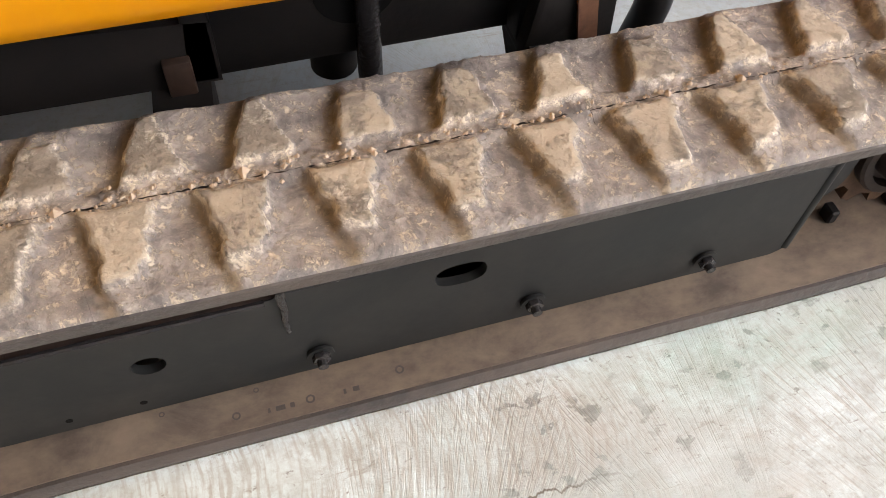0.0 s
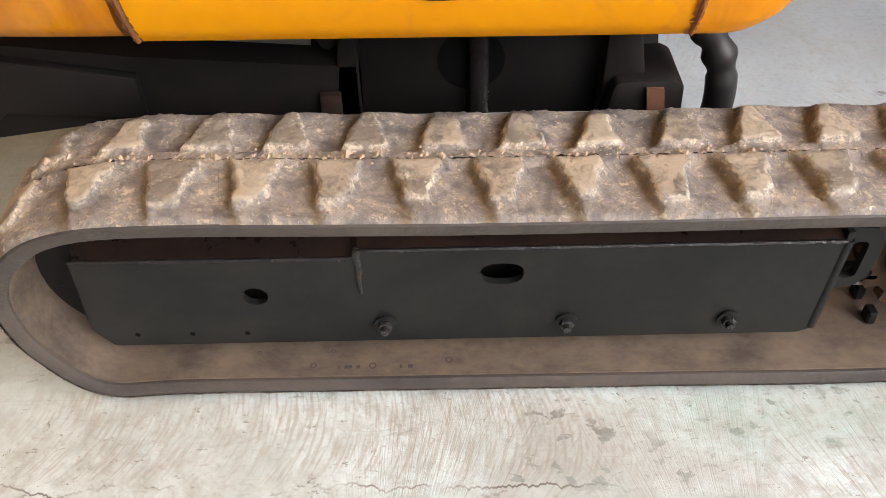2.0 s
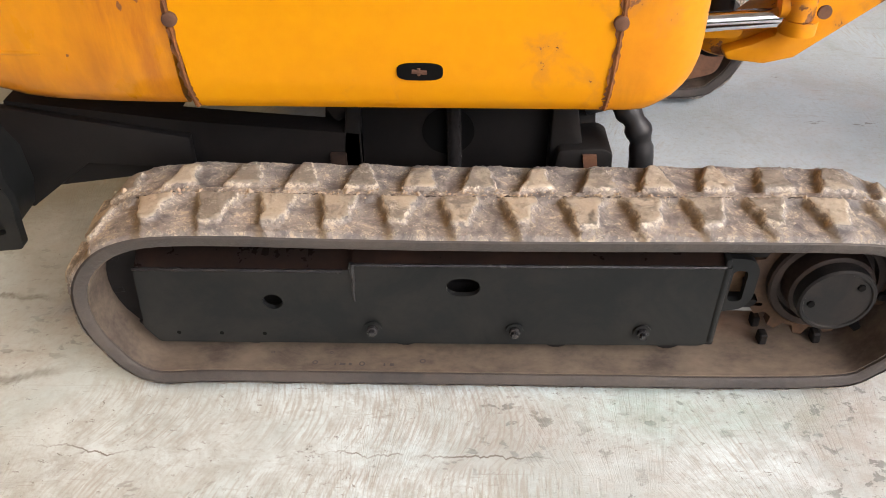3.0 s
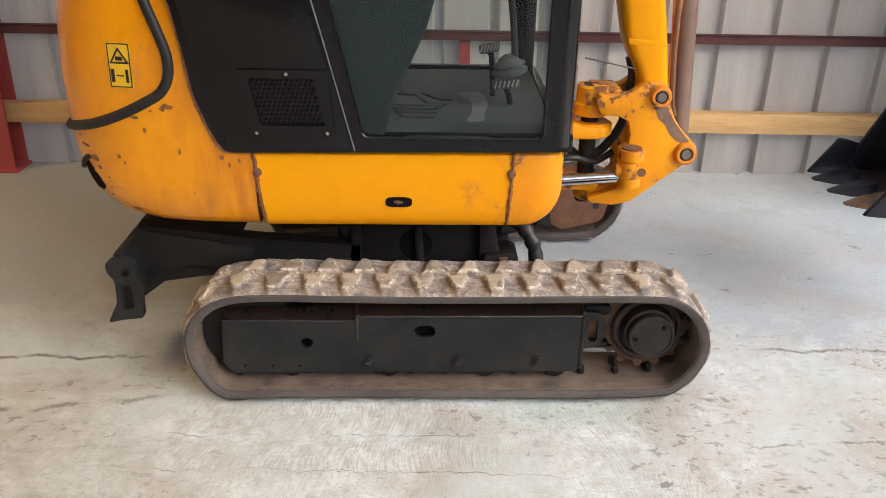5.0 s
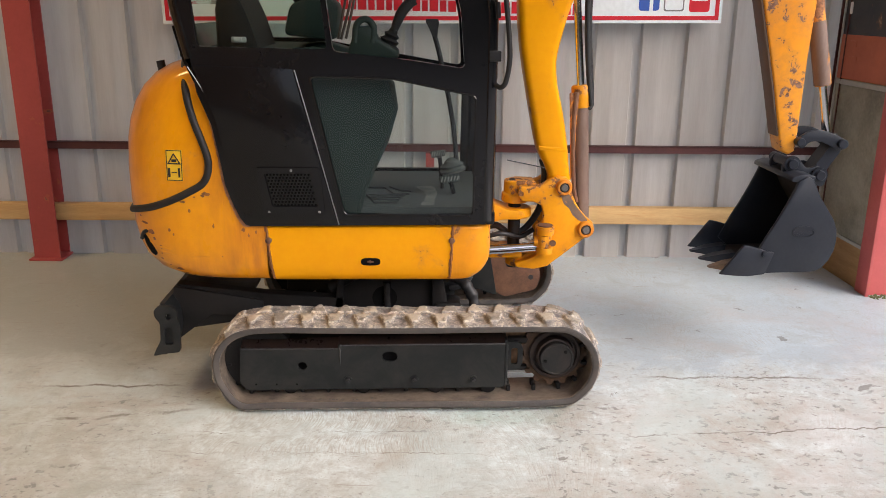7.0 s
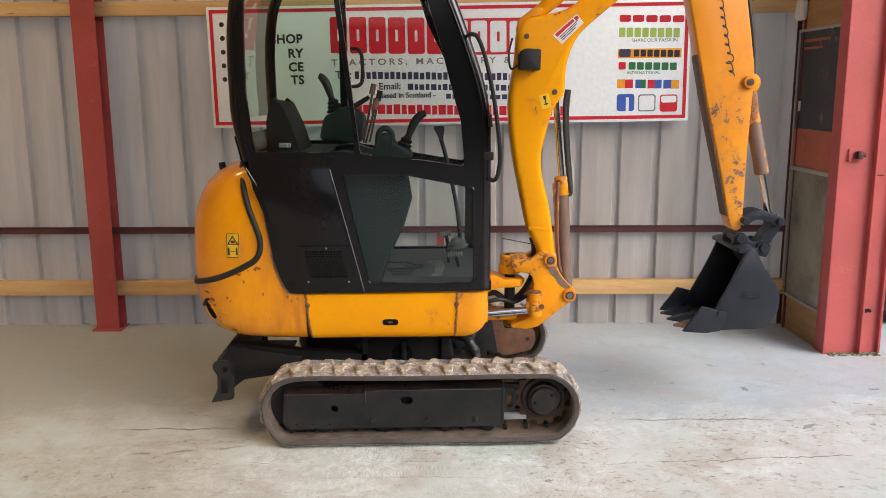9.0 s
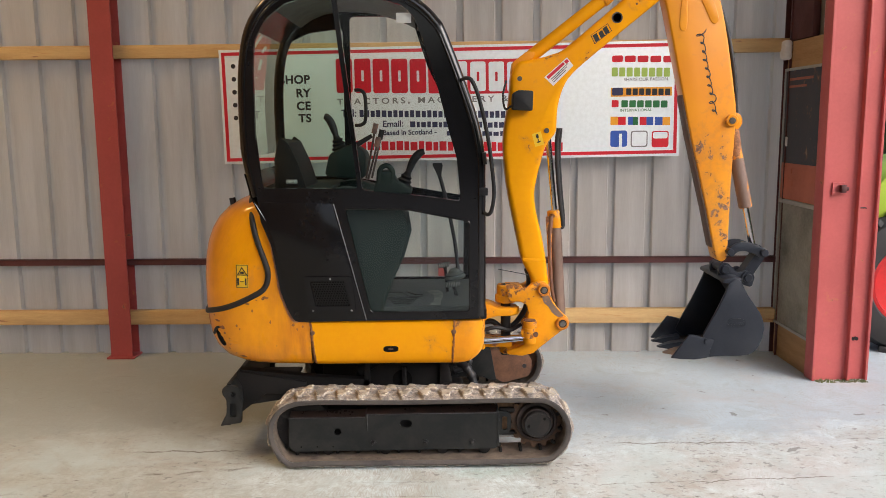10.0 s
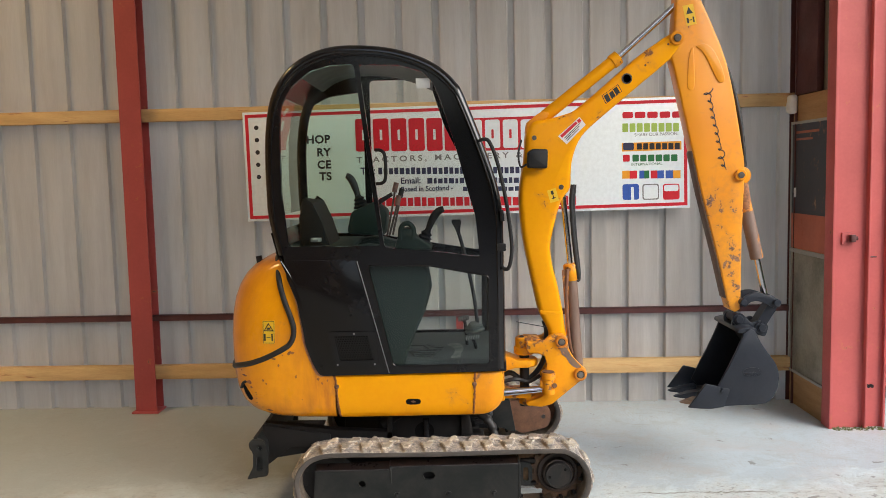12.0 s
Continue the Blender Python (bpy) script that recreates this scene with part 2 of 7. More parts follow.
    colour = mix_node(n, l, math_node(n, l, "MULTIPLY", lone, ramp_node(n, l, X, -1.2, 0.6, 0.35, 1.0)), colour, (0.155, 0.14, 0.125))
    # two passes of a notched trowel in front of the machine
    for mid_y, half, bow in ((-0.105, 0.095, 2.6), (-0.300, 0.085, -2.0)):
        dy = math_node(n, l, "SUBTRACT", Y, mid_y)
        arc = math_node(n, l, "ADD", math_node(n, l, "MULTIPLY", math_node(n, l, "MULTIPLY", dy, dy), bow), math_node(n, l, "MULTIPLY", math_node(n, l, "MULTIPLY", X, dy), 0.55))
        along_x = math_node(n, l, "ADD", math_node(n, l, "ADD", X, arc), math_node(n, l, "MULTIPLY", mid, 0.02))
        cb = n.new("ShaderNodeCombineXYZ")
        l.new(along_x, cb.inputs[0])
        l.new(math_node(n, l, "MULTIPLY", Y, 0.10), cb.inputs[1])
        notch = ramp_node(n, l, noise_node(n, l, cb.outputs[0], 165.0, 2.0, 0.5, 0.1), 0.47, 0.62)
        reach = math_node(n, l, "ADD", math_node(n, l, "ABSOLUTE", dy), math_node(n, l, "MULTIPLY", math_node(n, l, "SUBTRACT", small, 0.5), 0.09))
        band = math_node(n, l, "MULTIPLY", ramp_node(n, l, reach, half, half - 0.025), math_node(n, l, "MULTIPLY", ramp_node(n, l, X, -0.78, -0.62), ramp_node(n, l, X, 0.30, 0.14)))
        band = math_node(n, l, "MULTIPLY", band, ramp_node(n, l, mid, 0.36, 0.54, 0.25, 0.62))
        colour = mix_node(n, l, math_node(n, l, "MULTIPLY", band, notch), colour, (0.39, 0.365, 0.315))
    # long hairline cracks
    for y0, slope, x0, x1, w in CRACKS:
        wob = math_node(n, l, "MULTIPLY", math_node(n, l, "SUBTRACT", noise_node(n, l, scaled(n, l, vec, 1.0, 0.0, 0.0), 4.0 + y0, 6.0, 0.7), 0.5), 0.14)
        off = math_node(n, l, "ABSOLUTE", math_node(n, l, "ADD", math_node(n, l, "SUBTRACT", Y, math_node(n, l, "ADD", math_node(n, l, "MULTIPLY", X, slope), y0)), wob))
        hair = ramp_node(n, l, off, w, w * 0.3)
        span = math_node(n, l, "MULTIPLY", ramp_node(n, l, X, x0, x0 + 0.15), ramp_node(n, l, X, x1, x1 - 0.15))
        broken = ramp_node(n, l, mid, 0.42, 0.56, 0.0, 0.9)
        colour = mix_node(n, l, math_node(n, l, "MULTIPLY", math_node(n, l, "MULTIPLY", hair, span), broken), colour, (0.14, 0.115, 0.085))
    # an old spill of green paint
    near = n.new("ShaderNodeVectorMath")
    near.operation = "DISTANCE"
    l.new(scaled(n, l, vec, 0.55, 1.5, 0.0), near.inputs[0])
    near.inputs[1].default_value = (0.245, -0.13, 0.0)
    spill = math_node(n, l, "ADD", near.outputs["Value"], math_node(n, l, "MULTIPLY", mid, 0.30))
    colour = mix_node(n, l, math_node(n, l, "MULTIPLY", ramp_node(n, l, spill, 0.32, 0.16), ramp_node(n, l, small, 0.35, 0.6, 0.1, 0.5)), colour, (0.26, 0.47, 0.40))
    l.new(colour, b.inputs["Base Color"])
    l.new(ramp_node(n, l, mid, 0.3, 0.7, 0.38, 0.65), b.inputs["Roughness"])
    height = math_node(n, l, "SUBTRACT", math_node(n, l, "MULTIPLY", fine, 0.5), math_node(n, l, "MULTIPLY", marks, 0.6))
    bump_node(n, l, height, 0.5, 0.004, b)
    return m


def lug_material():
    """Tread rubber: dusty tan on the worn tops, pale crumbs on their rims, grey slopes, muddy shade painted in the
    grooves.
    """
    m, n, l, b = nodes_of("dusty_tread_rubber")
    v = n.new("ShaderNodeNewGeometry").outputs["Position"]
    info = n.new("ShaderNodeObjectInfo")
    at = {}
    for name in ("relief", "mud_shade"):
        a = n.new("ShaderNodeAttribute")
        a.attribute_name = name
        at[name] = a.outputs["Fac"]
    a = noise_node(n, l, v, 24.0, 7.0, 0.7, 0.4)
    c = noise_node(n, l, v, 75.0, 6.0, 0.75, 0.6)
    f = noise_node(n, l, v, 210.0, 4.0, 0.7)
    grey = mix_node(n, l, ramp_node(n, l, a, 0.38, 0.62), (0.155, 0.145, 0.142), (0.45, 0.405, 0.36))
    crumbs = ramp_node(n, l, math_node(n, l, "ADD", noise_node(n, l, v, 115.0, 6.0, 0.8, 0.4), ramp_node(n, l, a, 0.40, 0.62, -0.05, 0.09)), 0.565, 0.615, 0.0, 0.85)
    colour = mix_node(n, l, crumbs, grey, (0.70, 0.62, 0.49))
    # groove colour: muddy, and darkened for the shade beside each block
    mud_shade = mix_node(n, l, ramp_node(n, l, c, 0.35, 0.65), (0.24, 0.175, 0.09), (0.13, 0.095, 0.052))
    colour = mix_node(n, l, math_node(n, l, "MULTIPLY", at["mud_shade"], ramp_node(n, l, a, 0.30, 0.55, 0.35, 0.80)), colour, mud_shade)
    tan = mix_node(n, l, ramp_node(n, l, a, 0.36, 0.62), (0.43, 0.38, 0.30), (0.57, 0.505, 0.395))
    tan = mix_node(n, l, ramp_node(n, l, math_node(n, l, "ADD", math_node(n, l, "MULTIPLY", info.outputs["Random"], 0.30), a), 0.60, 0.74, 0.0, 0.8), tan, (0.235, 0.212, 0.185))
    jag = math_node(n, l, "ADD", at["relief"], math_node(n, l, "MULTIPLY", math_node(n, l, "SUBTRACT", c, 0.5), 0.45))
    top = ramp_node(n, l, jag, 0.82, 0.90)
    rim = math_node(n, l, "MULTIPLY", ramp_node(n, l, jag, 0.52, 0.66), ramp_node(n, l, jag, 0.98, 0.86))
    colour = mix_node(n, l, top, colour, tan)
    rim = math_node(n, l, "MULTIPLY", rim, math_node(n, l, "SUBTRACT", 1.0, at["mud_shade"]))
    colour = mix_node(n, l, math_node(n, l, "MULTIPLY", rim, math_node(n, l, "MULTIPLY", ramp_node(n, l, a, 0.44, 0.58, 0.2, 1.0), ramp_node(n, l, noise_node(n, l, v, 120.0, 5.0, 0.75, 0.5), 0.45, 0.53, 0.15, 1.0))), colour, (0.82, 0.76, 0.64))
    colour = mix_node(n, l, ramp_node(n, l, f, 0.60, 0.72, 0.0, 0.5), colour, (0.13, 0.105, 0.08))
    l.new(colour, b.inputs["Base Color"])
    dull = math_node(n, l, "MAXIMUM", math_node(n, l, "MAXIMUM", top, at["mud_shade"]), crumbs)
    l.new(ramp_node(n, l, dull, 0.0, 1.0, 0.38, 0.85), b.inputs["Roughness"])
    bump_node(n, l, math_node(n, l, "ADD", math_node(n, l, "ADD", c, crumbs), math_node(n, l, "MULTIPLY", f, 0.5)), 0.85, 0.0035, b)
    return m


# each crack: where it crosses x = 0, its slope, from and to along x, its width
CRACKS = ((0.23, 0.01, -1.55, -0.80, 0.012), (0.13, 0.17, -1.55, -0.75, 0.016), (-0.365, -0.03, -0.95, 0.45, 0.0028), (-0.205, -0.02, -0.80, 0.22, 0.0024), (0.30, -0.02, 1.1, 2.0, 0.012), (-0.30, 0.05, 0.9, 2.6, 0.006))


YELLOW = surf("yellow_paint", (0.81, 0.355, 0.0015), (0.76, 0.300, 0.002), 0.30, 0.42, scale=1.8, grain=40, bump=0.03, chips=0.36, chip_scale=11, coat=0.12, spec=0.10)
YELLOW_WORN = surf("worn_yellow_paint", (0.76, 0.31, 0.004), (0.68, 0.245, 0.005), 0.36, 0.52, scale=3.0, grain=60, bump=0.06, chips=0.60, chip_scale=11, coat=0.10, spec=0.22, streaks=0.8)
YELLOW_BARE = surf("flaking_yellow_paint", (0.78, 0.30, 0.006), (0.62, 0.20, 0.01), 0.42, 0.6, scale=4.0, grain=70, bump=0.1, chips=1.12, chip_scale=7)
POST_PAINT = surf("battered_yellow_paint", (0.79, 0.335, 0.003), (0.71, 0.265, 0.004), 0.36, 0.5, scale=5.0, grain=60, bump=0.08, chips=0.76, chip_scale=20, coat=0.10, spec=0.22, streaks=0.6)
TAIL_PAINT = surf("sun_worn_yellow_paint", (0.80, 0.330, 0.0015), (0.73, 0.262, 0.002), 0.24, 0.40, scale=1.6, grain=40, bump=0.04, chips=0.24, chip_scale=14, coat=0.75, spec=0.12, dust=0.55, dust_col=(0.50, 0.165, 0.006), stretch=(1.0, 1.0, 0.6), streaks=0.75)


def rust_bleed(m):
    """Orange rust runs that bleed down beside the cab edge and along the foot of the cover."""
    n, l = m.node_tree.nodes, m.node_tree.links
    b = n["Principled BSDF"]
    vec = n.new("ShaderNodeTexCoord").outputs["Object"]
    sep = n.new("ShaderNodeSeparateXYZ")
    l.new(vec, sep.inputs[0])
    runs = noise_node(n, l, scaled(n, l, vec, 1.0, 1.0, 0.16), 26.0, 6.0, 0.65, 0.3)
    patch = noise_node(n, l, vec, 7.0, 6.0, 0.7, 0.5)
    edge = math_node(n, l, "ADD", math_node(n, l, "ADD", sep.outputs[0], math_node(n, l, "MULTIPLY", sep.outputs[2], 0.26)), math_node(n, l, "MULTIPLY", math_node(n, l, "SUBTRACT", patch, 0.5), 0.12))
    near = math_node(n, l, "MULTIPLY", ramp_node(n, l, edge, -0.520, -0.395), ramp_node(n, l, sep.outputs[2], 1.20, 0.95, 0.15, 1.0))
    foot = math_node(n, l, "MULTIPLY", ramp_node(n, l, math_node(n, l, "ADD", sep.outputs[2], math_node(n, l, "MULTIPLY", patch, 0.16)), 0.72, 0.60), 0.6)
    zone = math_node(n, l, "MAXIMUM", near, foot)
    fac = math_node(n, l, "MULTIPLY", zone, ramp_node(n, l, runs, 0.38, 0.62, 0.15, 0.75))
    base = b.inputs["Base Color"].links[0].from_socket
    l.new(mix_node(n, l, fac, base, (0.46, 0.135, 0.012)), b.inputs["Base Color"])


rust_bleed(TAIL_PAINT)
RUST = surf("brown_rust", (0.20, 0.095, 0.05), (0.11, 0.055, 0.035), 0.75, 0.9, scale=14, grain=120, bump=0.3)
GLOSS_BLACK = surf("smooth_black_paint", (0.006, 0.006, 0.0070), (0.009, 0.009, 0.0100), 0.10, 0.18, scale=3, grain=30, bump=0.01, spec=0.28, coat=0.06)
EDGE_BLACK = surf("gloss_black_paint", (0.004, 0.004, 0.005), (0.006, 0.006, 0.007), 0.10, 0.16, scale=3, grain=30, bump=0.01, spec=0.5, coat=0.3)
WET_BLACK = surf("wet_looking_black_paint", (0.016, 0.016, 0.017), (0.03, 0.028, 0.028), 0.14, 0.30, scale=30, grain=140, bump=0.5, depth=0.004, spec=0.5)
SATIN_BLACK = surf("satin_black_paint", (0.0105, 0.012, 0.0125), (0.015, 0.0165, 0.017), 0.40, 0.55, scale=5, grain=60, bump=0.08, dust=0.03, spec=0.22)
DARK_STEEL = surf("dark_oily_steel", (0.007, 0.0068, 0.007), (0.013, 0.012, 0.0115), 0.5, 0.75, scale=8, grain=90, bump=0.2, dust=0.07, dust_col=(0.07, 0.052, 0.042), spec=0.25)
BUCKET_GREY = surf("blue_grey_paint", (0.015, 0.0185, 0.026), (0.022, 0.026, 0.035), 0.25, 0.42, scale=6, grain=70, bump=0.08, spec=0.25, dust=0.05, dust_col=(0.10, 0.085, 0.07))
BLACK_PLASTIC = surf("black_plastic", (0.012, 0.012, 0.013), (0.019, 0.019, 0.020), 0.45, 0.55, scale=8, grain=160, bump=0.08, spec=0.3)
RUBBER = surf("muddy_rubber", (0.046, 0.042, 0.041), (0.085, 0.072, 0.063), 0.40, 0.7, scale=9, grain=75, bump=0.6, depth=0.005, dust=0.18, dust_col=(0.15, 0.12, 0.095))
LUG_RUBBER = lug_material()
INNER_RUBBER = surf("mud_stained_rubber", (0.180, 0.139, 0.102), (0.075, 0.060, 0.050), 0.5, 0.8, scale=8, grain=60, bump=0.3, dust=0.45, dust_col=(0.265, 0.210, 0.155), stretch=(1, 1.4, 1.4))
CHROME = plain("chromed_steel", (0.72, 0.72, 0.74), 0.14, 1.0)
PIN_STEEL = surf("greasy_pin_steel", (0.055, 0.05, 0.048), (0.12, 0.10, 0.085), 0.35, 0.6, metal=0.6, scale=30, grain=120, bump=0.1)
PIN_FACE = surf("worn_grey_steel", (0.17, 0.16, 0.155), (0.10, 0.09, 0.085), 0.4, 0.6, metal=0.3, scale=30, grain=120, bump=0.1)
SEAM_RUST = surf("orange_brown_rust", (0.30, 0.105, 0.022), (0.13, 0.055, 0.025), 0.7, 0.9, scale=40, grain=150, bump=0.3)
RUST_GREY = surf("bare_brown_metal", (0.15, 0.10, 0.075), (0.24, 0.15, 0.10), 0.5, 0.75, scale=22, grain=110, bump=0.25, chips=0.55, chip_col=(0.42, 0.17, 0.01), chip_scale=26, halo_col=(0.2, 0.12, 0.08))
RAM_BARREL = surf("bare_ram_barrel", (0.21, 0.145, 0.115), (0.14, 0.085, 0.062), 0.42, 0.65, scale=5, grain=90, bump=0.15, stretch=(1, 1, 0.25), chips=0.35, chip_col=(0.30, 0.12, 0.02), chip_scale=16, halo_col=(0.28, 0.14, 0.08))
OILY_BROWN = surf("oily_brown_steel", (0.045, 0.029, 0.022), (0.020, 0.015, 0.013), 0.45, 0.65, scale=14, grain=90, bump=0.2, spec=0.3)
# near-black that paints in the shade of holes, slots and cracks
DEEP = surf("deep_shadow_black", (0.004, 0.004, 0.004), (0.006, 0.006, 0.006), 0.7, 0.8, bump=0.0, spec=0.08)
HOSE = plain("black_rubber_hose", (0.018, 0.018, 0.019), 0.5)
CABGLASS = window_glass("tinted_cab_glass", (0.965, 0.995, 0.98), 0.6)
REARGLASS = window_glass("green_tinted_cab_glass", (0.83, 0.965, 0.915), 0.7)
CABGLASS_DARK = window_glass("dusty_door_glass", (0.80, 0.90, 0.90), 1.0)
MAT_GREY = surf("worn_grey_matting", (0.040, 0.048, 0.046), (0.060, 0.068, 0.065), 0.6, 0.8, scale=9, grain=110, bump=0.1)
PALE_MAT = surf("scuffed_pale_matting", (0.21, 0.21, 0.195), (0.12, 0.125, 0.117), 0.7, 0.9, scale=18, grain=110, bump=0.15)
SHEET = surf("white_box_profile_sheet", (0.78, 0.738, 0.685), (0.68, 0.638, 0.58), 0.42, 0.6, scale=1.6, grain=30, bump=0.04, stretch=(4.0, 1, 0.35), dust=0.22, dust_col=(0.40, 0.34, 0.29))
RED_STEEL = surf("red_oxide_steel", (0.37, 0.062, 0.056), (0.30, 0.050, 0.045), 0.42, 0.6, scale=2.5, grain=50, bump=0.06, chips=0.10, chip_scale=20, chip_col=(0.10, 0.05, 0.04))
# lighter copy of the red steel, with the jamb's stronger daylight in its colour
JAMB_RED = surf("daylit_red_steel", (0.50, 0.105, 0.100), (0.42, 0.085, 0.080), 0.42, 0.6, scale=2.5, grain=50, bump=0.06, chips=0.06, chip_scale=24, chip_col=(0.10, 0.05, 0.04))
RED_DARK = surf("dark_red_purlin", (0.085, 0.022, 0.020), (0.06, 0.016, 0.016), 0.5, 0.7, scale=5, grain=60, bump=0.08)
TIMBER = surf("sawn_pine", (0.64, 0.43, 0.19), (0.48, 0.30, 0.125), 0.6, 0.8, scale=2.2, grain=26, bump=0.15, stretch=(1, 6, 9), chips=0.22, chip_scale=6, chip_col=(0.20, 0.10, 0.05))
WHITE = plain("white_sign_face", (0.77, 0.845, 0.88), 0.35)
SIGN_RED = plain("sign_red", (0.58, 0.015, 0.03), 0.35)
INK = plain("sign_black", (0.015, 0.016, 0.022), 0.4)
NAVY = plain("sign_navy", (0.03, 0.035, 0.09), 0.4)
GREY_INK = plain("sign_grey", (0.20, 0.21, 0.22), 0.4)
LIME = plain("sign_lime", (0.36, 0.52, 0.10), 0.4)
GREEN = plain("sign_green", (0.02, 0.16, 0.05), 0.4)
AMBER = plain("sign_amber", (0.80, 0.36, 0.02), 0.4)
BLUE = plain("sign_blue", (0.035, 0.10, 0.42), 0.4)
LABEL_YELLOW = plain("label_yellow", (0.80, 0.50, 0.02), 0.4)
LABEL_WHITE = plain("label_white", (0.72, 0.70, 0.68), 0.4)
SEAT_CLOTH = surf("black_seat_vinyl", (0.009, 0.009, 0.010), (0.014, 0.014, 0.015), 0.55, 0.7, scale=10, grain=150, bump=0.05, spec=0.2)
CONSOLE = surf("dark_grey_console", (0.009, 0.0175, 0.0148), (0.012, 0.0215, 0.0185), 0.5, 0.65, scale=4, grain=60, bump=0.0, spec=0.25)
GREY_METAL = surf("grey_pedal_metal", (0.30, 0.30, 0.29), (0.20, 0.20, 0.19), 0.5, 0.7, scale=20, grain=90, bump=0.2)
FLOOR = floor_material()


# ---- building tools ----
def part(name, bm, material, parent=None, label="", smooth=38.0):
    """Links a bmesh as one mesh object under its thing."""
    bmesh.ops.recalc_face_normals(bm, faces=bm.faces)
    me = bpy.data.meshes.new(name)
    bm.to_mesh(me)
    bm.free()
    me.materials.append(material)
    if smooth:
        me.polygons.foreach_set("use_smooth", [True] * len(me.polygons))
        me.set_sharp_from_angle(angle=radians(smooth))
    ob = new(name, me)
    ob.parent = parent
    if label:
        ob["label"] = label
    return ob


def empty(name, at=(0, 0, 0)):
    ob = new(name)
    ob.location = at
    ob.empty_display_size = 0.1
    return ob


def under(ob, parent):
    """Parents ob and keeps it where it is, whatever the parent's own place."""
    ob.parent = parent
    ob.matrix_parent_inverse = parent.matrix_basis.inverted()
    return ob


def curve_through(pts, n=6, closed=False):
    """Points of a Catmull-Rom curve through pts."""
    p = [Vector(q) for q in pts]
    out, m = [], len(p)
    for i in range(m if closed else m - 1):
        a = p[(i - 1) % m] if closed or i else p[0] * 2 - p[1]
        b, c = p[i], p[(i + 1) % m]
        d = p[(i + 2) % m] if closed or i + 2 < m else p[-1] * 2 - p[-2]
        for k in range(n):
            t = k / n
            out.append(0.5 * ((2 * b) + (c - a) * t + (2 * a - 5 * b + 4 * c - d) * t * t + (3 * b - a - 3 * c + d) * t ** 3))
    if not closed:
        out.append(p[-1])
    return out


def fillet(pts, r, n=4):
    """A closed 2D outline with its corners rounded by r."""
    out, m = [], len(pts)
    for i in range(m):
        a, b, c = Vector(pts[i - 1]), Vector(pts[i]), Vector(pts[(i + 1) % m])
        u, v = a - b, c - b
        k = min(r, 0.45 * u.length, 0.45 * v.length)
        s, e = b + u.normalized() * k, b + v.normalized() * k
        for j in range(n + 1):
            t = j / n
            out.append(s * (1 - t) ** 2 + b * 2 * t * (1 - t) + e * t * t)
    return [(q.x, q.y) for q in out]


def oval(cx, cz, rx, rz, n=20, power=2.0):
    out = []
    for i in range(n):
        a = 2 * math.pi * i / n
        c, s = math.cos(a), math.sin(a)
        out.append((cx + rx * math.copysign(abs(c) ** (2 / power), c), cz + rz * math.copysign(abs(s) ** (2 / power), s)))
    return out


def round_edges(bm, r, segments=2, angle=35.0):
    edges = [e for e in bm.edges if len(e.link_faces) == 2 and e.calc_face_angle(0) > radians(angle)]
    if edges and r > 0:
        bmesh.ops.bevel(bm, geom=edges, offset=r, segments=segments, profile=0.5, affect="EDGES", clamp_overlap=True)
    return bm


def prism(outline, y0, y1, bevel=0.0, segments=2):
    """An outline in x and z, thick from y0 to y1."""
    bm = bmesh.new()
    a = [bm.verts.new((x, y0, z)) for x, z in outline]
    b = [bm.verts.new((x, y1, z)) for x, z in outline]
    bm.faces.new(a)
    bm.faces.new(b[::-1])
    for i in range(len(a)):
        j = (i + 1) % len(a)
        bm.faces.new((a[i], b[i], b[j], a[j]))
    bmesh.ops.recalc_face_normals(bm, faces=bm.faces)
    return round_edges(bm, bevel, segments, 50.0)


def plate(outline, holes, y0, y1):
    """The same, with openings that go right through."""
    bm = bmesh.new()
    loops = []
    for loop in (outline, *holes):
        vs = [bm.verts.new((x, y0, z)) for x, z in loop]
        loops.append(vs)
        for i in range(len(vs)):
            bm.edges.new((vs[i], vs[(i + 1) % len(vs)]))
    bmesh.ops.triangle_fill(bm, use_beauty=True, use_dissolve=False, edges=bm.edges[:], normal=(0, -1, 0))
    front = bm.faces[:]
    twin = {v: bm.verts.new((v.co.x, y1, v.co.z)) for v in bm.verts[:]}
    for f in front:
        bm.faces.new([twin[v] for v in reversed(f.verts)])
    for vs in loops:
        for i in range(len(vs)):
            j = (i + 1) % len(vs)
            bm.faces.new((vs[i], vs[j], twin[vs[j]], twin[vs[i]]))
    bmesh.ops.recalc_face_normals(bm, faces=bm.faces)
    return bm


def box(x0, x1, y0, y1, z0, z1, bevel=0.0, segments=2):
    return prism([(x0, z0), (x1, z0), (x1, z1), (x0, z1)], y0, y1, bevel, segments)


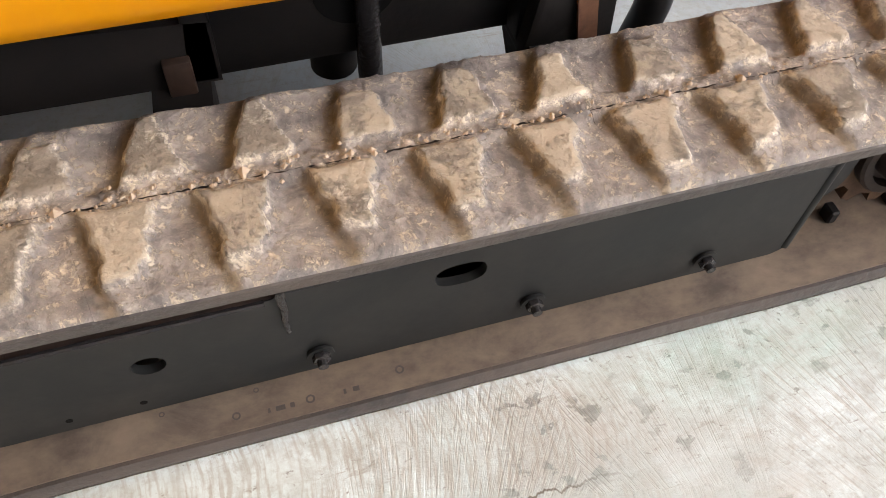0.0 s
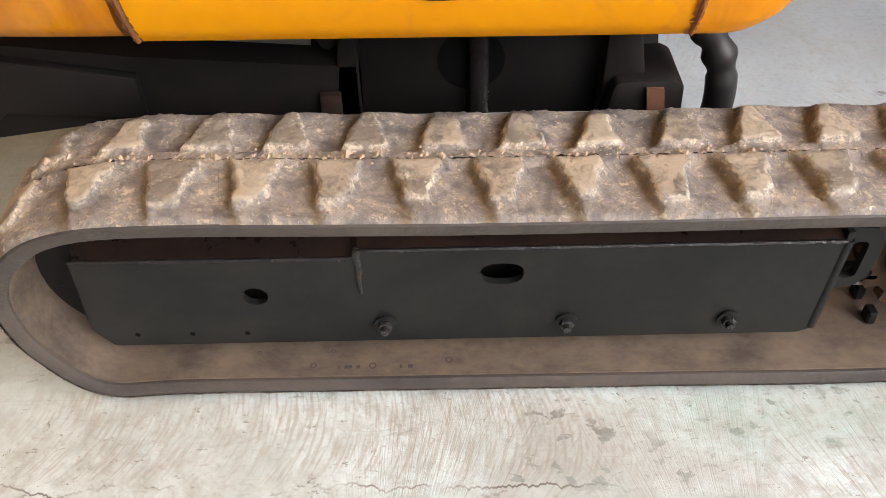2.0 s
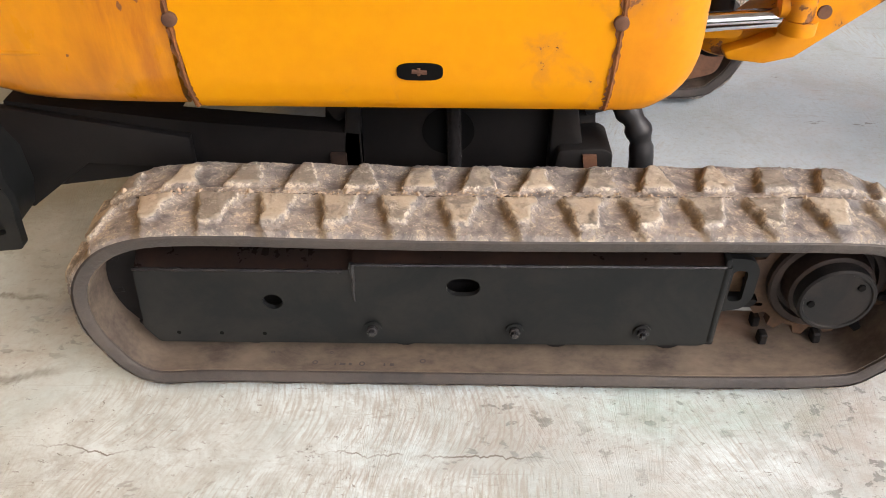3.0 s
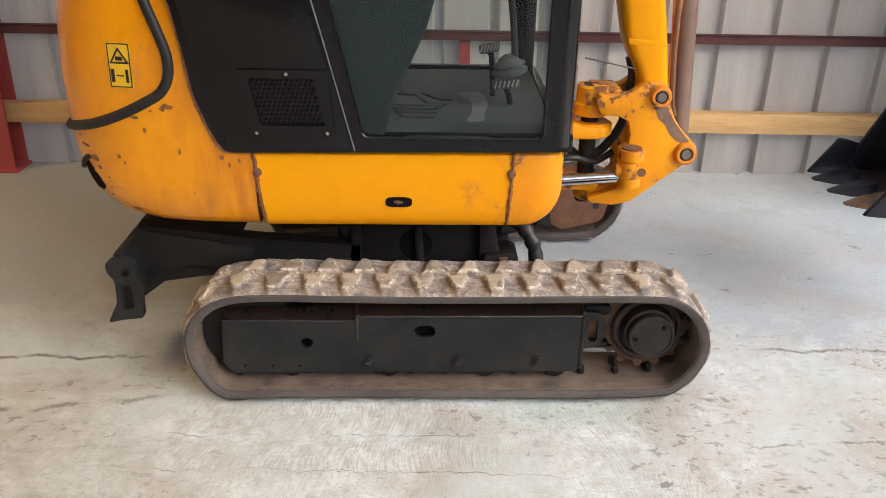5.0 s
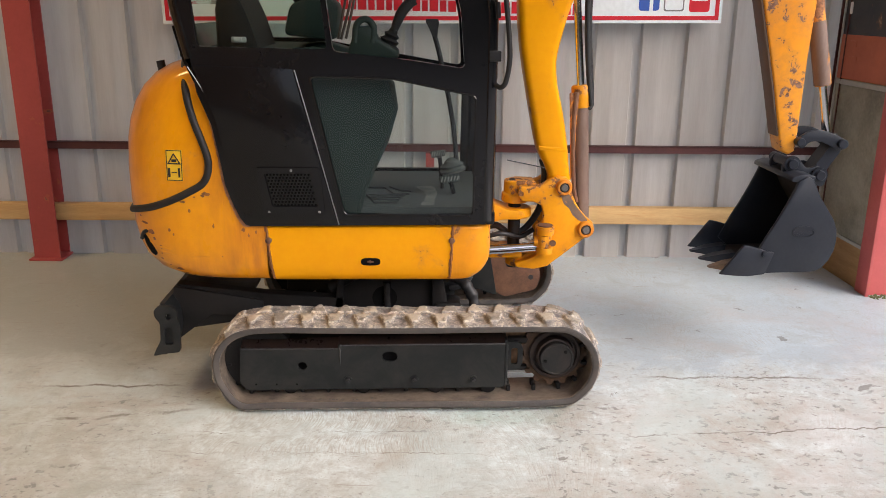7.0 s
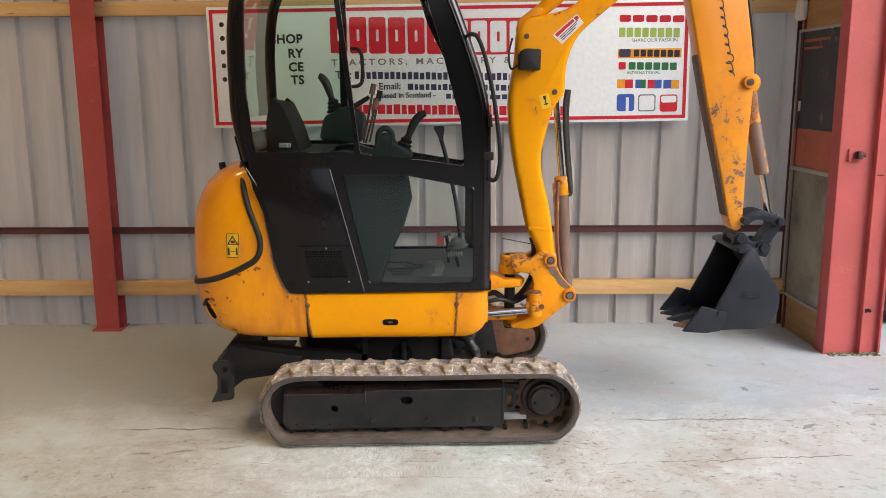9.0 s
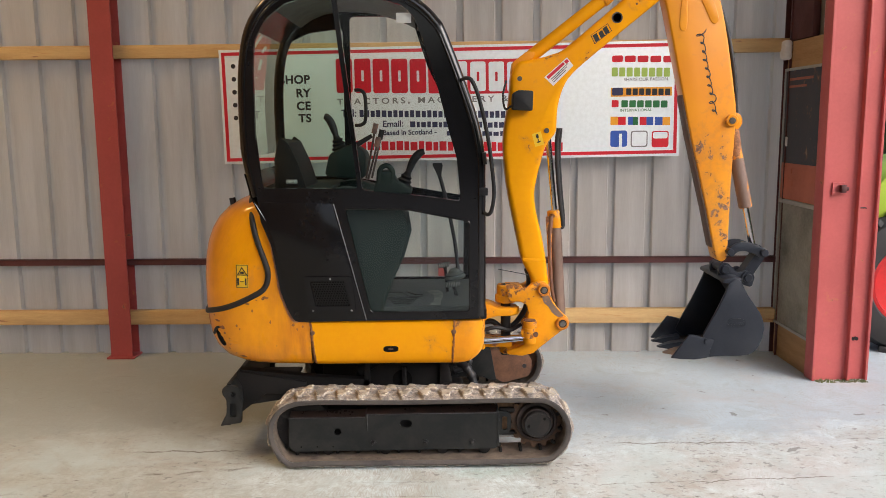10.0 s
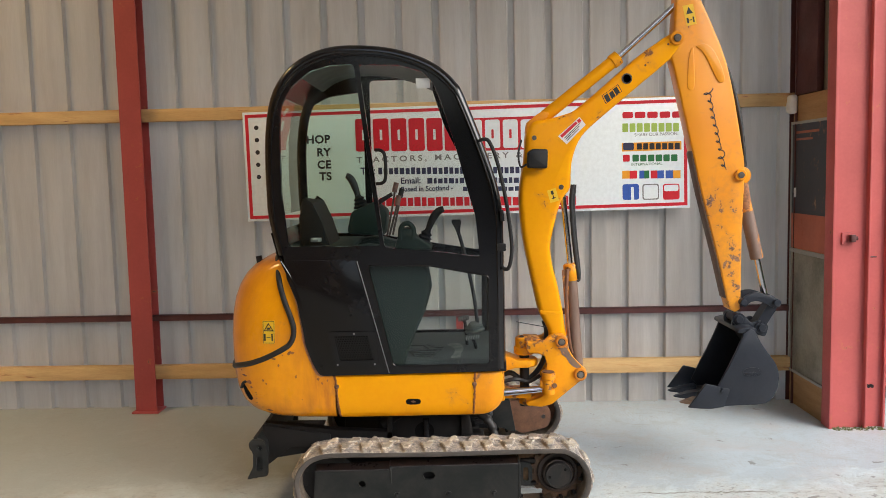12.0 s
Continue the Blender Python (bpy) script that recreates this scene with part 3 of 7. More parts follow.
def sweep(bm, pts, radius, sides=10, closed=False, caps=True):
    """A tube along pts; radius is one number or one for each point."""
    pts = [Vector(p) for p in pts]
    rs = list(radius) if isinstance(radius, (list, tuple)) else [radius] * len(pts)
    if len(rs) != len(pts):
        rs = [float(v) for v in np.interp(np.linspace(0, 1, len(pts)), np.linspace(0, 1, len(rs)), rs)]
    rings, last = [], None
    for i, p in enumerate(pts):
        a = pts[i - 1] if closed or i else p
        b = pts[(i + 1) % len(pts)] if closed or i + 1 < len(pts) else p
        t = (b - a).normalized()
        if last is None:
            last = Vector((0, 1, 0)) if abs(t.y) < 0.9 else Vector((1, 0, 0))
        u = (last - t * last.dot(t)).normalized()
        last, v = u, t.cross(u)
        rings.append([bm.verts.new(p + (u * math.cos(k * 2 * math.pi / sides) + v * math.sin(k * 2 * math.pi / sides)) * rs[i]) for k in range(sides)])
    for i in range(len(rings) if closed else len(rings) - 1):
        r, s = rings[i], rings[(i + 1) % len(rings)]
        for k in range(sides):
            bm.faces.new((r[k], r[(k + 1) % sides], s[(k + 1) % sides], s[k]))
    if caps and not closed:
        bm.faces.new(rings[0][::-1])
        bm.faces.new(rings[-1])
    return bm


def tube(pts, radius, sides=10, smooth_n=0, closed=False):
    bm = bmesh.new()
    return sweep(bm, curve_through(pts, smooth_n, closed) if smooth_n else pts, radius, sides, closed)


def rod(a, b, r, sides=20, bevel=0.0):
    bm = sweep(bmesh.new(), [a, b], r, sides)
    return round_edges(bm, bevel, 2, 50)


def turned(profile, axis_x, axis_z, sides=28):
    """A body turned round an axis along y: profile holds (y, radius)."""
    bm = bmesh.new()
    rings = []
    for y, r in profile:
        if r < 1e-4:
            rings.append([bm.verts.new((axis_x, y, axis_z))])
        else:
            rings.append([bm.verts.new((axis_x + r * math.cos(2 * math.pi * k / sides), y, axis_z + r * math.sin(2 * math.pi * k / sides))) for k in range(sides)])
    for a, b in zip(rings, rings[1:]):
        for k in range(sides):
            j = (k + 1) % sides
            corners = [a[k % len(a)], a[j % len(a)], b[j % len(b)], b[k % len(b)]]
            corners = list(dict.fromkeys(corners))
            if len(corners) > 2:
                bm.faces.new(corners)
    for end in (rings[0], rings[-1]):
        if len(end) > 1:
            bm.faces.new(end)
    return bm


def skin(rings, close_u=True, cap=True):
    """A surface through rings of equally many points."""
    bm = bmesh.new()
    vs = [[bm.verts.new(p) for p in ring] for ring in rings]
    n = len(vs[0])
    for a, b in zip(vs, vs[1:]):
        for k in range(n if close_u else n - 1):
            j = (k + 1) % n
            bm.faces.new((a[k], a[j], b[j], b[k]))
    if cap and close_u:
        bm.faces.new(vs[0][::-1])
        bm.faces.new(vs[-1])
    return bm


def merge(*bms):
    """Pieces of one part, joined."""
    out = bmesh.new()
    for b in bms:
        me = bpy.data.meshes.new("tmp")
        b.to_mesh(me)
        b.free()
        out.from_mesh(me)
        bpy.data.meshes.remove(me)
    return out


def lettering(text, size, at_x, at_z, y, bold=0.0, spread=1.0, width=None, turn=0.0, align="LEFT"):
    """Built-in letters, flat in x and z and facing -y, as a bmesh."""
    cu = bpy.data.curves.new("letters", "FONT")
    cu.body, cu.size, cu.extrude, cu.offset, cu.space_character, cu.align_x = text, size, 0.0006, bold, spread, align
    ob = bpy.data.objects.new("letters", cu)
    scene.collection.objects.link(ob)
    bpy.context.view_layer.update()
    me = bpy.data.meshes.new_from_object(ob.evaluated_get(bpy.context.evaluated_depsgraph_get()))
    bpy.data.objects.remove(ob)
    bm = bmesh.new()
    bm.from_mesh(me)
    bpy.data.meshes.remove(me)
    if width:
        xs = [v.co.x for v in bm.verts]
        k = width / max(1e-6, max(xs) - min(xs))
        for v in bm.verts:
            v.co.x *= k
    m = Matrix.Translation((at_x, y, at_z)) @ Matrix.Rotation(turn, 4, "Y") @ Matrix.Rotation(radians(90), 4, "X")
    bmesh.ops.transform(bm, matrix=m, verts=bm.verts)
    return bm


# ---- the shed ----
WALL = Matrix.Translation((0, 2.18, 0)) @ Matrix.Rotation(radians(-1.5), 4, "Z")


def setting(name, bm, material, label, category, at=None, smooth=38.0):
    ob = part(name, bm, material, None, label, smooth)
    if at is not None:
        ob.matrix_basis = at
    return tagged(ob, label, category, kind="structure")


bm = bmesh.new()
bmesh.ops.create_grid(bm, x_segments=2, y_segments=2, size=6.5)
bmesh.ops.translate(bm, verts=bm.verts, vec=(-2.9, -4.1, 0))
setting("floor", bm, FLOOR, "worn pale grey painted concrete shed floor", "floor", smooth=0)
YARD = surf("yard_concrete", (0.36, 0.34, 0.31), (0.27, 0.26, 0.24), 0.8, 0.95, scale=0.8, grain=30, bump=0.2)
bm = bmesh.new()
bmesh.ops.create_grid(bm, x_segments=4, y_segments=4, size=600)
bmesh.ops.translate(bm, verts=bm.verts, vec=(0, 0, -0.012))
setting("ground", bm, YARD, "open concrete yard outside the shed", "ground", smooth=0)


def box_profile(u0, u1, z0, z1, first, pitch=0.285, groove=0.042, slope=0.010, deep=0.036, thick=0.004):
    """Box-profile cladding: wide flats and narrow grooves."""
    line, u = [(u0, 0.0)], first
    while u < u1:
        if u - groove / 2 - slope > u0 and u + groove / 2 + slope < u1:
            # a shallow stiffening rib in the flat before each groove
            mid = u - pitch / 2
            if mid - 0.02 > line[-1][0]:
                line += [(mid - 0.016, 0.0), (mid - 0.010, -0.0012), (mid + 0.010, -0.0012), (mid + 0.016, 0.0)]
            line += [(u - groove / 2 - slope, 0.0), (u - groove / 2, deep), (u + groove / 2, deep), (u + groove / 2 + slope, 0.0)]
        u += pitch
    line.append((u1, 0.0))
    bm = bmesh.new()
    lo = [bm.verts.new((a, b, z0)) for a, b in line]
    hi = [bm.verts.new((a, b, z1)) for a, b in line]
    for i in range(len(line) - 1):
        bm.faces.new((lo[i], lo[i + 1], hi[i + 1], hi[i]))
    bmesh.ops.solidify(bm, geom=bm.faces[:], thickness=-thick)
    return bm


setting("wall_north", box_profile(-6.3, 2.95, 0.0, 4.7, -6.195), SHEET, "off-white box-profile steel sheet cladding", "wall", WALL, smooth=20)


def timber_rail(u0, u1, z0, z1):
    bm = box(u0, u1, -0.075, -0.002, z0, z1, 0.004)
    return setting("trim", bm, TIMBER, "sawn pine rail nailed along the steel cladding", "rail", WALL)


for z0, z1 in ((0.245, 0.352), (2.262, 2.358)):
    for u0, u1 in ((-6.2, -2.261), (-2.249, 2.80)):
        timber_rail(u0, u1, z0, z1)
for u0, u1 in ((-6.2, -2.261), (-2.249, 2.74)):
    bm = merge(box(u0, u1, -0.055, -0.002, 0.745, 0.752), box(u0, u1, -0.055, -0.048, 0.708, 0.752))
    setting("trim", bm, RED_DARK, "thin dark red steel angle purlin", "purlin", WALL)
setting("trim", box(0.185, 0.24, -0.04, -0.002, 0.36, 0.70), RED_STEEL, "short red steel cleat under the purlin", "cleat", WALL)


def steel_column(u, v0, v1, width, flange, web, z1):
    """An I-section stanchion with its web across the wall."""
    outer = [(u - width / 2, v0), (u + width / 2, v0), (u + width / 2, v0 + flange), (u + web / 2, v0 + flange), (u + web / 2, v1 - flange),
             (u + width / 2, v1 - flange), (u + width / 2, v1), (u - width / 2, v1), (u - width / 2, v1 - flange), (u - web / 2, v1 - flange),
             (u - web / 2, v0 + flange), (u - width / 2, v0 + flange)]
    bm = bmesh.new()
    lo = [bm.verts.new((a, b, 0)) for a, b in outer]
    hi = [bm.verts.new((a, b, z1)) for a, b in outer]
    bm.faces.new(lo)
    bm.faces.new(hi[::-1])
    for i in range(len(lo)):
        j = (i + 1) % len(lo)
        bm.faces.new((lo[i], lo[j], hi[j], hi[i]))
    return bm


col = setting("column", steel_column(-2.255, -0.155, -0.004, 0.165, 0.012, 0.010, 4.6), RED_STEEL, "red oxide painted steel stanchion against the cladding", "column", WALL, 30)
part("base_plate", box(-2.36, -2.15, -0.19, -0.01, 0.0, 0.014, 0.003), RED_STEEL, col)
corner = setting("column", steel_column(2.80, -0.12, -0.004, 0.12, 0.010, 0.010, 4.6), RED_DARK, "dark red steel corner post at the end wall", "column", WALL, 30)
sock = tagged(empty("wall_socket"), "white plastic double socket on the corner post", "socket")
under(part("face_plate", box(2.735, 2.81, -0.136, -0.122, 1.58, 1.65, 0.006), LABEL_WHITE), sock)
under(part("switch", box(2.748, 2.766, -0.142, -0.137, 1.60, 1.63, 0.002), GREY_INK), sock)
sock.matrix_basis = WALL
for ob in sock.children:
    ob.matrix_parent_inverse = Matrix()

# door jamb by the open end: two red channels with a fin between them
jamb = setting("door_jamb", merge(box(2.735, 2.755, 1.345, 1.47, 0, 4.6, 0.003), box(2.755, 2.972, 1.375, 1.395, 0, 4.6), box(2.972, 2.986, 1.335, 1.60, 0, 4.6, 0.002),
                                  box(2.986, 3.105, 1.385, 1.40, 0, 4.6), box(3.105, 3.122, 1.355, 1.60, 0, 4.6, 0.003)), JAMB_RED,
               "bright red steel door jamb of two channels", "door jamb", smooth=30)
latch = part("latch", merge(box(2.852, 2.886, 1.330, 1.362, 1.292, 1.342, 0.005), rod((2.886, 1.345, 1.317), (2.900, 1.345, 1.317), 0.014)), RED_DARK, jamb)
part("latch_plate", plate([(2.806, 1.278), (2.892, 1.278), (2.892, 1.356), (2.806, 1.356)], [oval(2.848, 1.317, 0.022, 0.022, 18)], 1.362, 1.374), JAMB_RED, jamb, "square latch plate with a round hole")
part("bolt", merge(rod((3.01, 1.365, 0.29), (3.01, 1.385, 0.29), 0.012), rod((3.035, 1.365, 0.29), (3.035, 1.385, 0.29), 0.012)), DARK_STEEL, jamb)
part("hook", box(2.988, 3.03, 1.34, 1.385, 1.185, 1.192), RED_DARK, jamb)
MOSS = surf("damp_moss", (0.10, 0.14, 0.04), (0.16, 0.15, 0.08), 0.9, 1.0, scale=30, grain=120, bump=0.6)
bm = bmesh.new()
for k in range(150):
    x, y = random.uniform(2.76, 3.10), random.uniform(1.30, 1.37)
    h = random.uniform(0.004, 0.016)
    a = random.uniform(0, 6.28)
    w = random.uniform(0.004, 0.011)
    q = [bm.verts.new((x + w * math.cos(a + i * 2.1), y + w * math.sin(a + i * 2.1), 0.0005)) for i in range(3)]
    t = bm.verts.new((x, y, h))
    for i in range(3):
        bm.faces.new((q[i], q[(i + 1) % 3], t))
tagged(part("moss", bm, MOSS, None, smooth=0), "green moss along the foot of the jamb", "moss", kind="stuff")

# the return: a boarded panel with a poster and a scratched clear sheet
panel = tagged(empty("notice_panel"), "wooden notice panel with poster and scratched plastic sheet", "panel")
BOARD = surf("brown_plywood", (0.40, 0.24, 0.10), (0.30, 0.17, 0.07), 0.55, 0.75, scale=3, grain=24, bump=0.1, stretch=(1, 1, 8))
POSTER = surf("dark_machine_poster", (0.020, 0.022, 0.03), (0.055, 0.05, 0.055), 0.35, 0.5, scale=9, grain=40, bump=0.0, chips=0.25, chip_col=(0.22, 0.16, 0.12), chip_scale=16)
ORANGE = surf("orange_poster_foot", (0.42, 0.11, 0.05), (0.34, 0.09, 0.045), 0.35, 0.5, scale=4, grain=30, bump=0.0)
DULL = surf("scratched_plastic", (0.24, 0.23, 0.19), (0.10, 0.10, 0.085), 0.30, 0.5, scale=3.2, grain=50, bump=0.05, dust=0.4, dust_col=(0.40, 0.38, 0.32))
TRIMGREY = plain("grey_plastic_trim", (0.33, 0.33, 0.32), 0.4)
part("board", box(2.752, 2.80, 1.40, 2.06, 0.0, 2.33, 0.004), BOARD, panel)
part("poster", box(2.744, 2.7505, 1.44, 2.045, 1.46, 2.12), POSTER, panel, "dark printed poster with machines", 0)
part("poster_foot", box(2.740, 2.7435, 1.44, 2.045, 1.20, 1.4600), ORANGE, panel, "orange band of the poster", 0)
for y0, y1, x, z0, z1 in ((1.86, 1.95, 2.7375, 1.39, 1.425), (1.84, 1.93, 2.7375, 1.30, 1.335), (1.60, 1.98, 2.7415, 2.05, 2.068), (1.70, 1.98, 2.7415, 2.0, 2.016)):
    part("printed_bar", box(x, x + 0.002, y0, y1, z0, z1), ORANGE, panel, "orange printed bar", 0)
part("clear_sheet", box(2.742, 2.7505, 1.43, 2.05, 0.27, 1.165, 0.002), DULL, panel, "scratched dull plastic sheet")
part("rail", merge(box(2.736, 2.751, 1.42, 2.06, 1.165, 1.195, 0.002), box(2.736, 2.751, 1.42, 2.06, 2.12, 2.14, 0.002), box(2.736, 2.751, 2.045, 2.06, 0.27, 2.12), box(2.736, 2.751, 0.0 + 1.42, 2.06, 0.25, 0.27)), TRIMGREY, panel, "grey plastic edging")
# dark grey instead of the pale sheet: the unlit face is put into the colour
setting("wall_east", box(2.80, 2.84, 1.42, 2.09, 2.335, 4.6), plain("shaded_grey_sheet", (0.16, 0.155, 0.145), 0.6), "sheet above the notice panel, dark grey for its shade", "wall", smooth=0)
setting("column", box(2.745, 2.795, 1.66, 2.03, 2.335, 4.6, 0.004), RED_DARK, "dark red steel post above the notice panel", "column", smooth=30)
setting("conduit", tube([(2.785, 1.55, 2.336), (2.785, 1.55, 3.2), (2.785, 1.56, 4.55)], 0.012, 10), LABEL_WHITE, "thin pale conduit down to the panel", "conduit")
# unseen lintel, added to keep daylight off the upper wall
setting("wall_east", box(3.13, 3.17, -5.2, 1.34, 4.35, 6.0), SHEET, "unseen sheet over the door opening, added to block high daylight", "wall", smooth=0)
lampbox = tagged(empty("alarm_box"), "small rounded white plastic sensor box on the panel", "sensor")
part("casing", box(2.690, 2.750, 1.97, 2.06, 2.20, 2.34, 0.022, 4), LABEL_WHITE, lampbox)
part("cover", box(2.686, 2.6895, 1.985, 2.045, 2.225, 2.28, 0.002), LABEL_WHITE, lampbox)

# unseen walls and roof added to shape the light, open to the yard in front and at the end
# brown picked so that these unseen walls throw warm light back
BOUNCE_BOARDS = surf("warm_bounce_boarding", (0.46, 0.30, 0.15), (0.36, 0.22, 0.10), 0.7, 0.9, scale=1.5, grain=20, bump=0.2, stretch=(1, 1, 0.2))
setting("wall_west", box(-6.34, -6.3, -7.0, 2.6, 0, 6.0), BOUNCE_BOARDS, "unseen end wall, coloured to bounce warm light", "wall", smooth=0)
setting("wall_south", box(-6.3, -1.2, -7.04, -7.0, 0, 6.0), BOUNCE_BOARDS, "unseen front wall beside the opening, coloured to bounce warm light", "wall", smooth=0)
setting("wall_north", box(-6.3, 3.3, 2.30, 2.34, 4.68, 6.0), SHEET, "unseen plain steel sheet above the rails", "wall", smooth=0)
rx0, rx1, ry0, ry1 = ROOFLIGHT
setting("ceiling", merge(box(-6.4, rx0, -5.2, 2.6, 6.0, 6.06), box(rx1, 3.3, -5.2, 2.6, 6.0, 6.06), box(rx0, rx1, -5.2, ry0, 6.0, 6.06), box(rx0, rx1, ry1, 2.6, 6.0, 6.06)), SHEET, "unseen plain sheet roof over the bay, added for the light", "ceiling", smooth=0)
setting("rooflight", box(rx0 - 0.05, rx1 + 0.05, ry0 - 0.05, ry1 + 0.05, 6.064, 6.07), plain("yellowed_fibreglass", (0.62, 0.50, 0.28), 0.5), "yellowed fibreglass rooflight sheet", "rooflight", smooth=0)


# ---- the yard: a belt of trees all round, and a tractor parked outside the end door ----
LEAF = surf("mixed_green_leaves", (0.045, 0.085, 0.022), (0.085, 0.125, 0.035), 0.6, 0.8, scale=0.6, grain=4, bump=0.0)
bm = bmesh.new()
rng = random.Random(4)
for k in range(9000):
    a = rng.uniform(0, 2 * math.pi)
    r = rng.uniform(21, 26)
    top = 5.2 + 1.6 * math.sin(5 * a + 1.0) + 1.1 * math.sin(13 * a) + 0.7 * math.sin(29 * a + 2)
    z = top * (1 - rng.random() ** 1.6) + rng.uniform(-0.3, 0.3)
    c = Vector((r * math.cos(a), r * math.sin(a), max(0.15, z)))
    s1 = rng.uniform(0.25, 0.75)
    u = Vector((rng.uniform(-1, 1), rng.uniform(-1, 1), rng.uniform(-1, 1))).normalized()
    w = u.cross(Vector((rng.uniform(-1, 1), rng.uniform(-1, 1), rng.uniform(-1, 1)))).normalized()
    vs = [bm.verts.new(c + u * s1 * p + w * s1 * q) for p, q in ((-1, -0.3), (-0.2, -0.8), (0.9, -0.2), (0.5, 0.7), (-0.5, 0.6))]
    bm.faces.new(vs)
tagged(part("trees", bm, LEAF, None, smooth=0), "distant belt of green trees round the yard", "trees", kind="stuff")
bm = skin([[(27 * math.cos(2 * math.pi * k / 72), 27 * math.sin(2 * math.pi * k / 72), z) for k in range(72)] for z in (0.0, 4.2)], True, False)
setting("backdrop", bm, surf("dark_hedge", (0.022, 0.040, 0.012), (0.035, 0.06, 0.018), 0.8, 0.9, scale=0.5, grain=3, bump=0.3), "dark hedge behind the trees", "hedge", smooth=0)

tractor = tagged(empty("tractor", (3.80, 2.15, 0)), "parked tractor with black tyre, red rim and lime bodywork", "tractor")


TYRE = surf("tractor_tyre", (0.016, 0.016, 0.017), (0.03, 0.028, 0.026), 0.6, 0.8, scale=12, grain=90, bump=0.3)
RIM_RED = surf("red_wheel_paint", (0.55, 0.02, 0.02), (0.42, 0.018, 0.018), 0.35, 0.5, scale=6, grain=60, bump=0.05)
LIME_PAINT = surf("lime_bodywork", (0.42, 0.60, 0.04), (0.36, 0.52, 0.035), 0.35, 0.5, scale=3, grain=50, bump=0.03)


def tpart(name, bm, material, parent, label=""):
    ob = part(name, bm, material, parent, label)
    if parent is tractor:
        ob.matrix_parent_inverse = Matrix.Translation((-3.80, -2.15, 0))
    return ob


wheel = tpart("wheel", turned([(2.16, 0.30), (2.04, 0.305), (2.01, 0.33), (2.0, 0.42), (2.03, 0.50), (2.10, 0.53), (2.28, 0.53), (2.35, 0.50), (2.37, 0.42), (2.36, 0.33), (2.30, 0.30)], 3.78, 0.53, 48), TYRE, tractor, "black tractor tyre")
tpart("rim", turned([(2.20, 0.31), (2.03, 0.315), (2.025, 0.29), (2.07, 0.27), (2.09, 0.12), (2.06, 0.10), (2.06, 0.0)], 3.78, 0.53, 40), RIM_RED, wheel, "red wheel rim")
for k in range(14):
    a = 2 * math.pi * k / 14
    b2 = box(-0.03, 0.03, -0.16, 0.03, 0.0, 0.05, 0.006, 1)
    bmesh.ops.transform(b2, matrix=Matrix.Translation((3.78 + 0.515 * math.cos(a), 2.17, 0.53 + 0.515 * math.sin(a))) @ Matrix.Rotation(math.pi / 2 - a, 4, "Y") @ Matrix.Rotation(0.5, 4, "Z"), verts=b2.verts)
    tpart("tyre_lug", b2, TYRE, wheel)
tpart("bonnet", prism(fillet([(3.50, 1.18), (3.62, 1.36), (3.95, 1.50), (4.9, 1.56), (4.9, 0.85), (3.60, 0.90)], 0.05), 2.20, 2.85, 0.04), LIME_PAINT, tractor, "lime green bodywork")
tpart("chassis", box(3.6, 5.0, 2.40, 2.75, 0.45, 0.9, 0.03), TYRE, tractor, "dark chassis")
tpart("cab_frame", box(4.3, 4.9, 2.25, 2.8, 1.56, 2.4, 0.05), TYRE, tractor, "dark cab")


# ---- the sign on the cladding ----
SIGN_W, SIGN_H = 3.36, 0.828
sign = tagged(empty("sign_board"), "long white business sign board with red border and lettering", "sign")


def sx(p):
    return (p - 411.0) / 789.0 * SIGN_W


def sz(px, py):
    """Height on the board of a mark at px, py."""
    top = 130.0 - (px - 411.0) * 0.0253
    return SIGN_H - (py - top) / 195.0 * SIGN_H


def sbox(p0, p1, q0, q1, proud=0.0012):
    mid = (p0 + p1) / 2
    return box(sx(p0), sx(p1), -proud, -0.0001, sz(mid, q1), sz(mid, q0))


part("panel", box(0, SIGN_W, 0.0, 0.03, 0, SIGN_H, 0.002), WHITE, sign)
bo, bi = 0.018, 0.042
part("border", plate([(bo, bo), (SIGN_W - bo, bo), (SIGN_W - bo, SIGN_H - bo), (bo, SIGN_H - bo)], [[(bi, bi), (SIGN_W - bi, bi), (SIGN_W - bi, SIGN_H - bi), (bi, SIGN_H - bi)]], -0.0015, -0.0001), SIGN_RED, sign, "red border line", 0)
for k in range(5):
    part("bullet", prism(oval(sx(435), sz(435, 157 + 22 * k), 0.017, 0.017, 14), -0.0012, -0.0001), INK, sign, "black dot", 0)
for word, py in (("SHOP", 178), ("RY", 201), ("CE", 223), ("TS", 244)):
    part("lettering", lettering(word, 0.084, sx(566), sz(566, py + 7), -0.0013, 0.0028, 1.08, align="RIGHT"), INK, sign, "bold black word", 0)


def blocks(name, p0, p1, q0, q1, count, material, gap=0.14, inner=None, label=""):
    """A brand name drawn as a row of plain blocks, each a part of its own."""
    w = (p1 - p0) / count
    for k in range(count):
        a, b = p0 + k * w + w * gap / 2, p0 + (k + 1) * w - w * gap / 2
        mid = (a + b) / 2
        x0, x1, z0, z1 = sx(a), sx(b), sz(mid, q1), sz(mid, q0)
        o = fillet([(x0, z0), (x1, z0), (x1, z1), (x0, z1)], 0.16 * (x1 - x0), 3)
        if inner:
            dx, dz = (x1 - x0) * inner[0], (z1 - z0) * inner[1]
            cut = [(z0 + dz, z1 - dz)]
            bm = plate(o, [fillet([(x0 + dx, a), (x1 - dx, a), (x1 - dx, b), (x0 + dx, b)], 0.006, 3) for a, b in cut], -0.0026, -0.0014)
        else:
            bm = prism(o, -0.0026, -0.0014)
        part(name, bm, material, sign, label, 0)


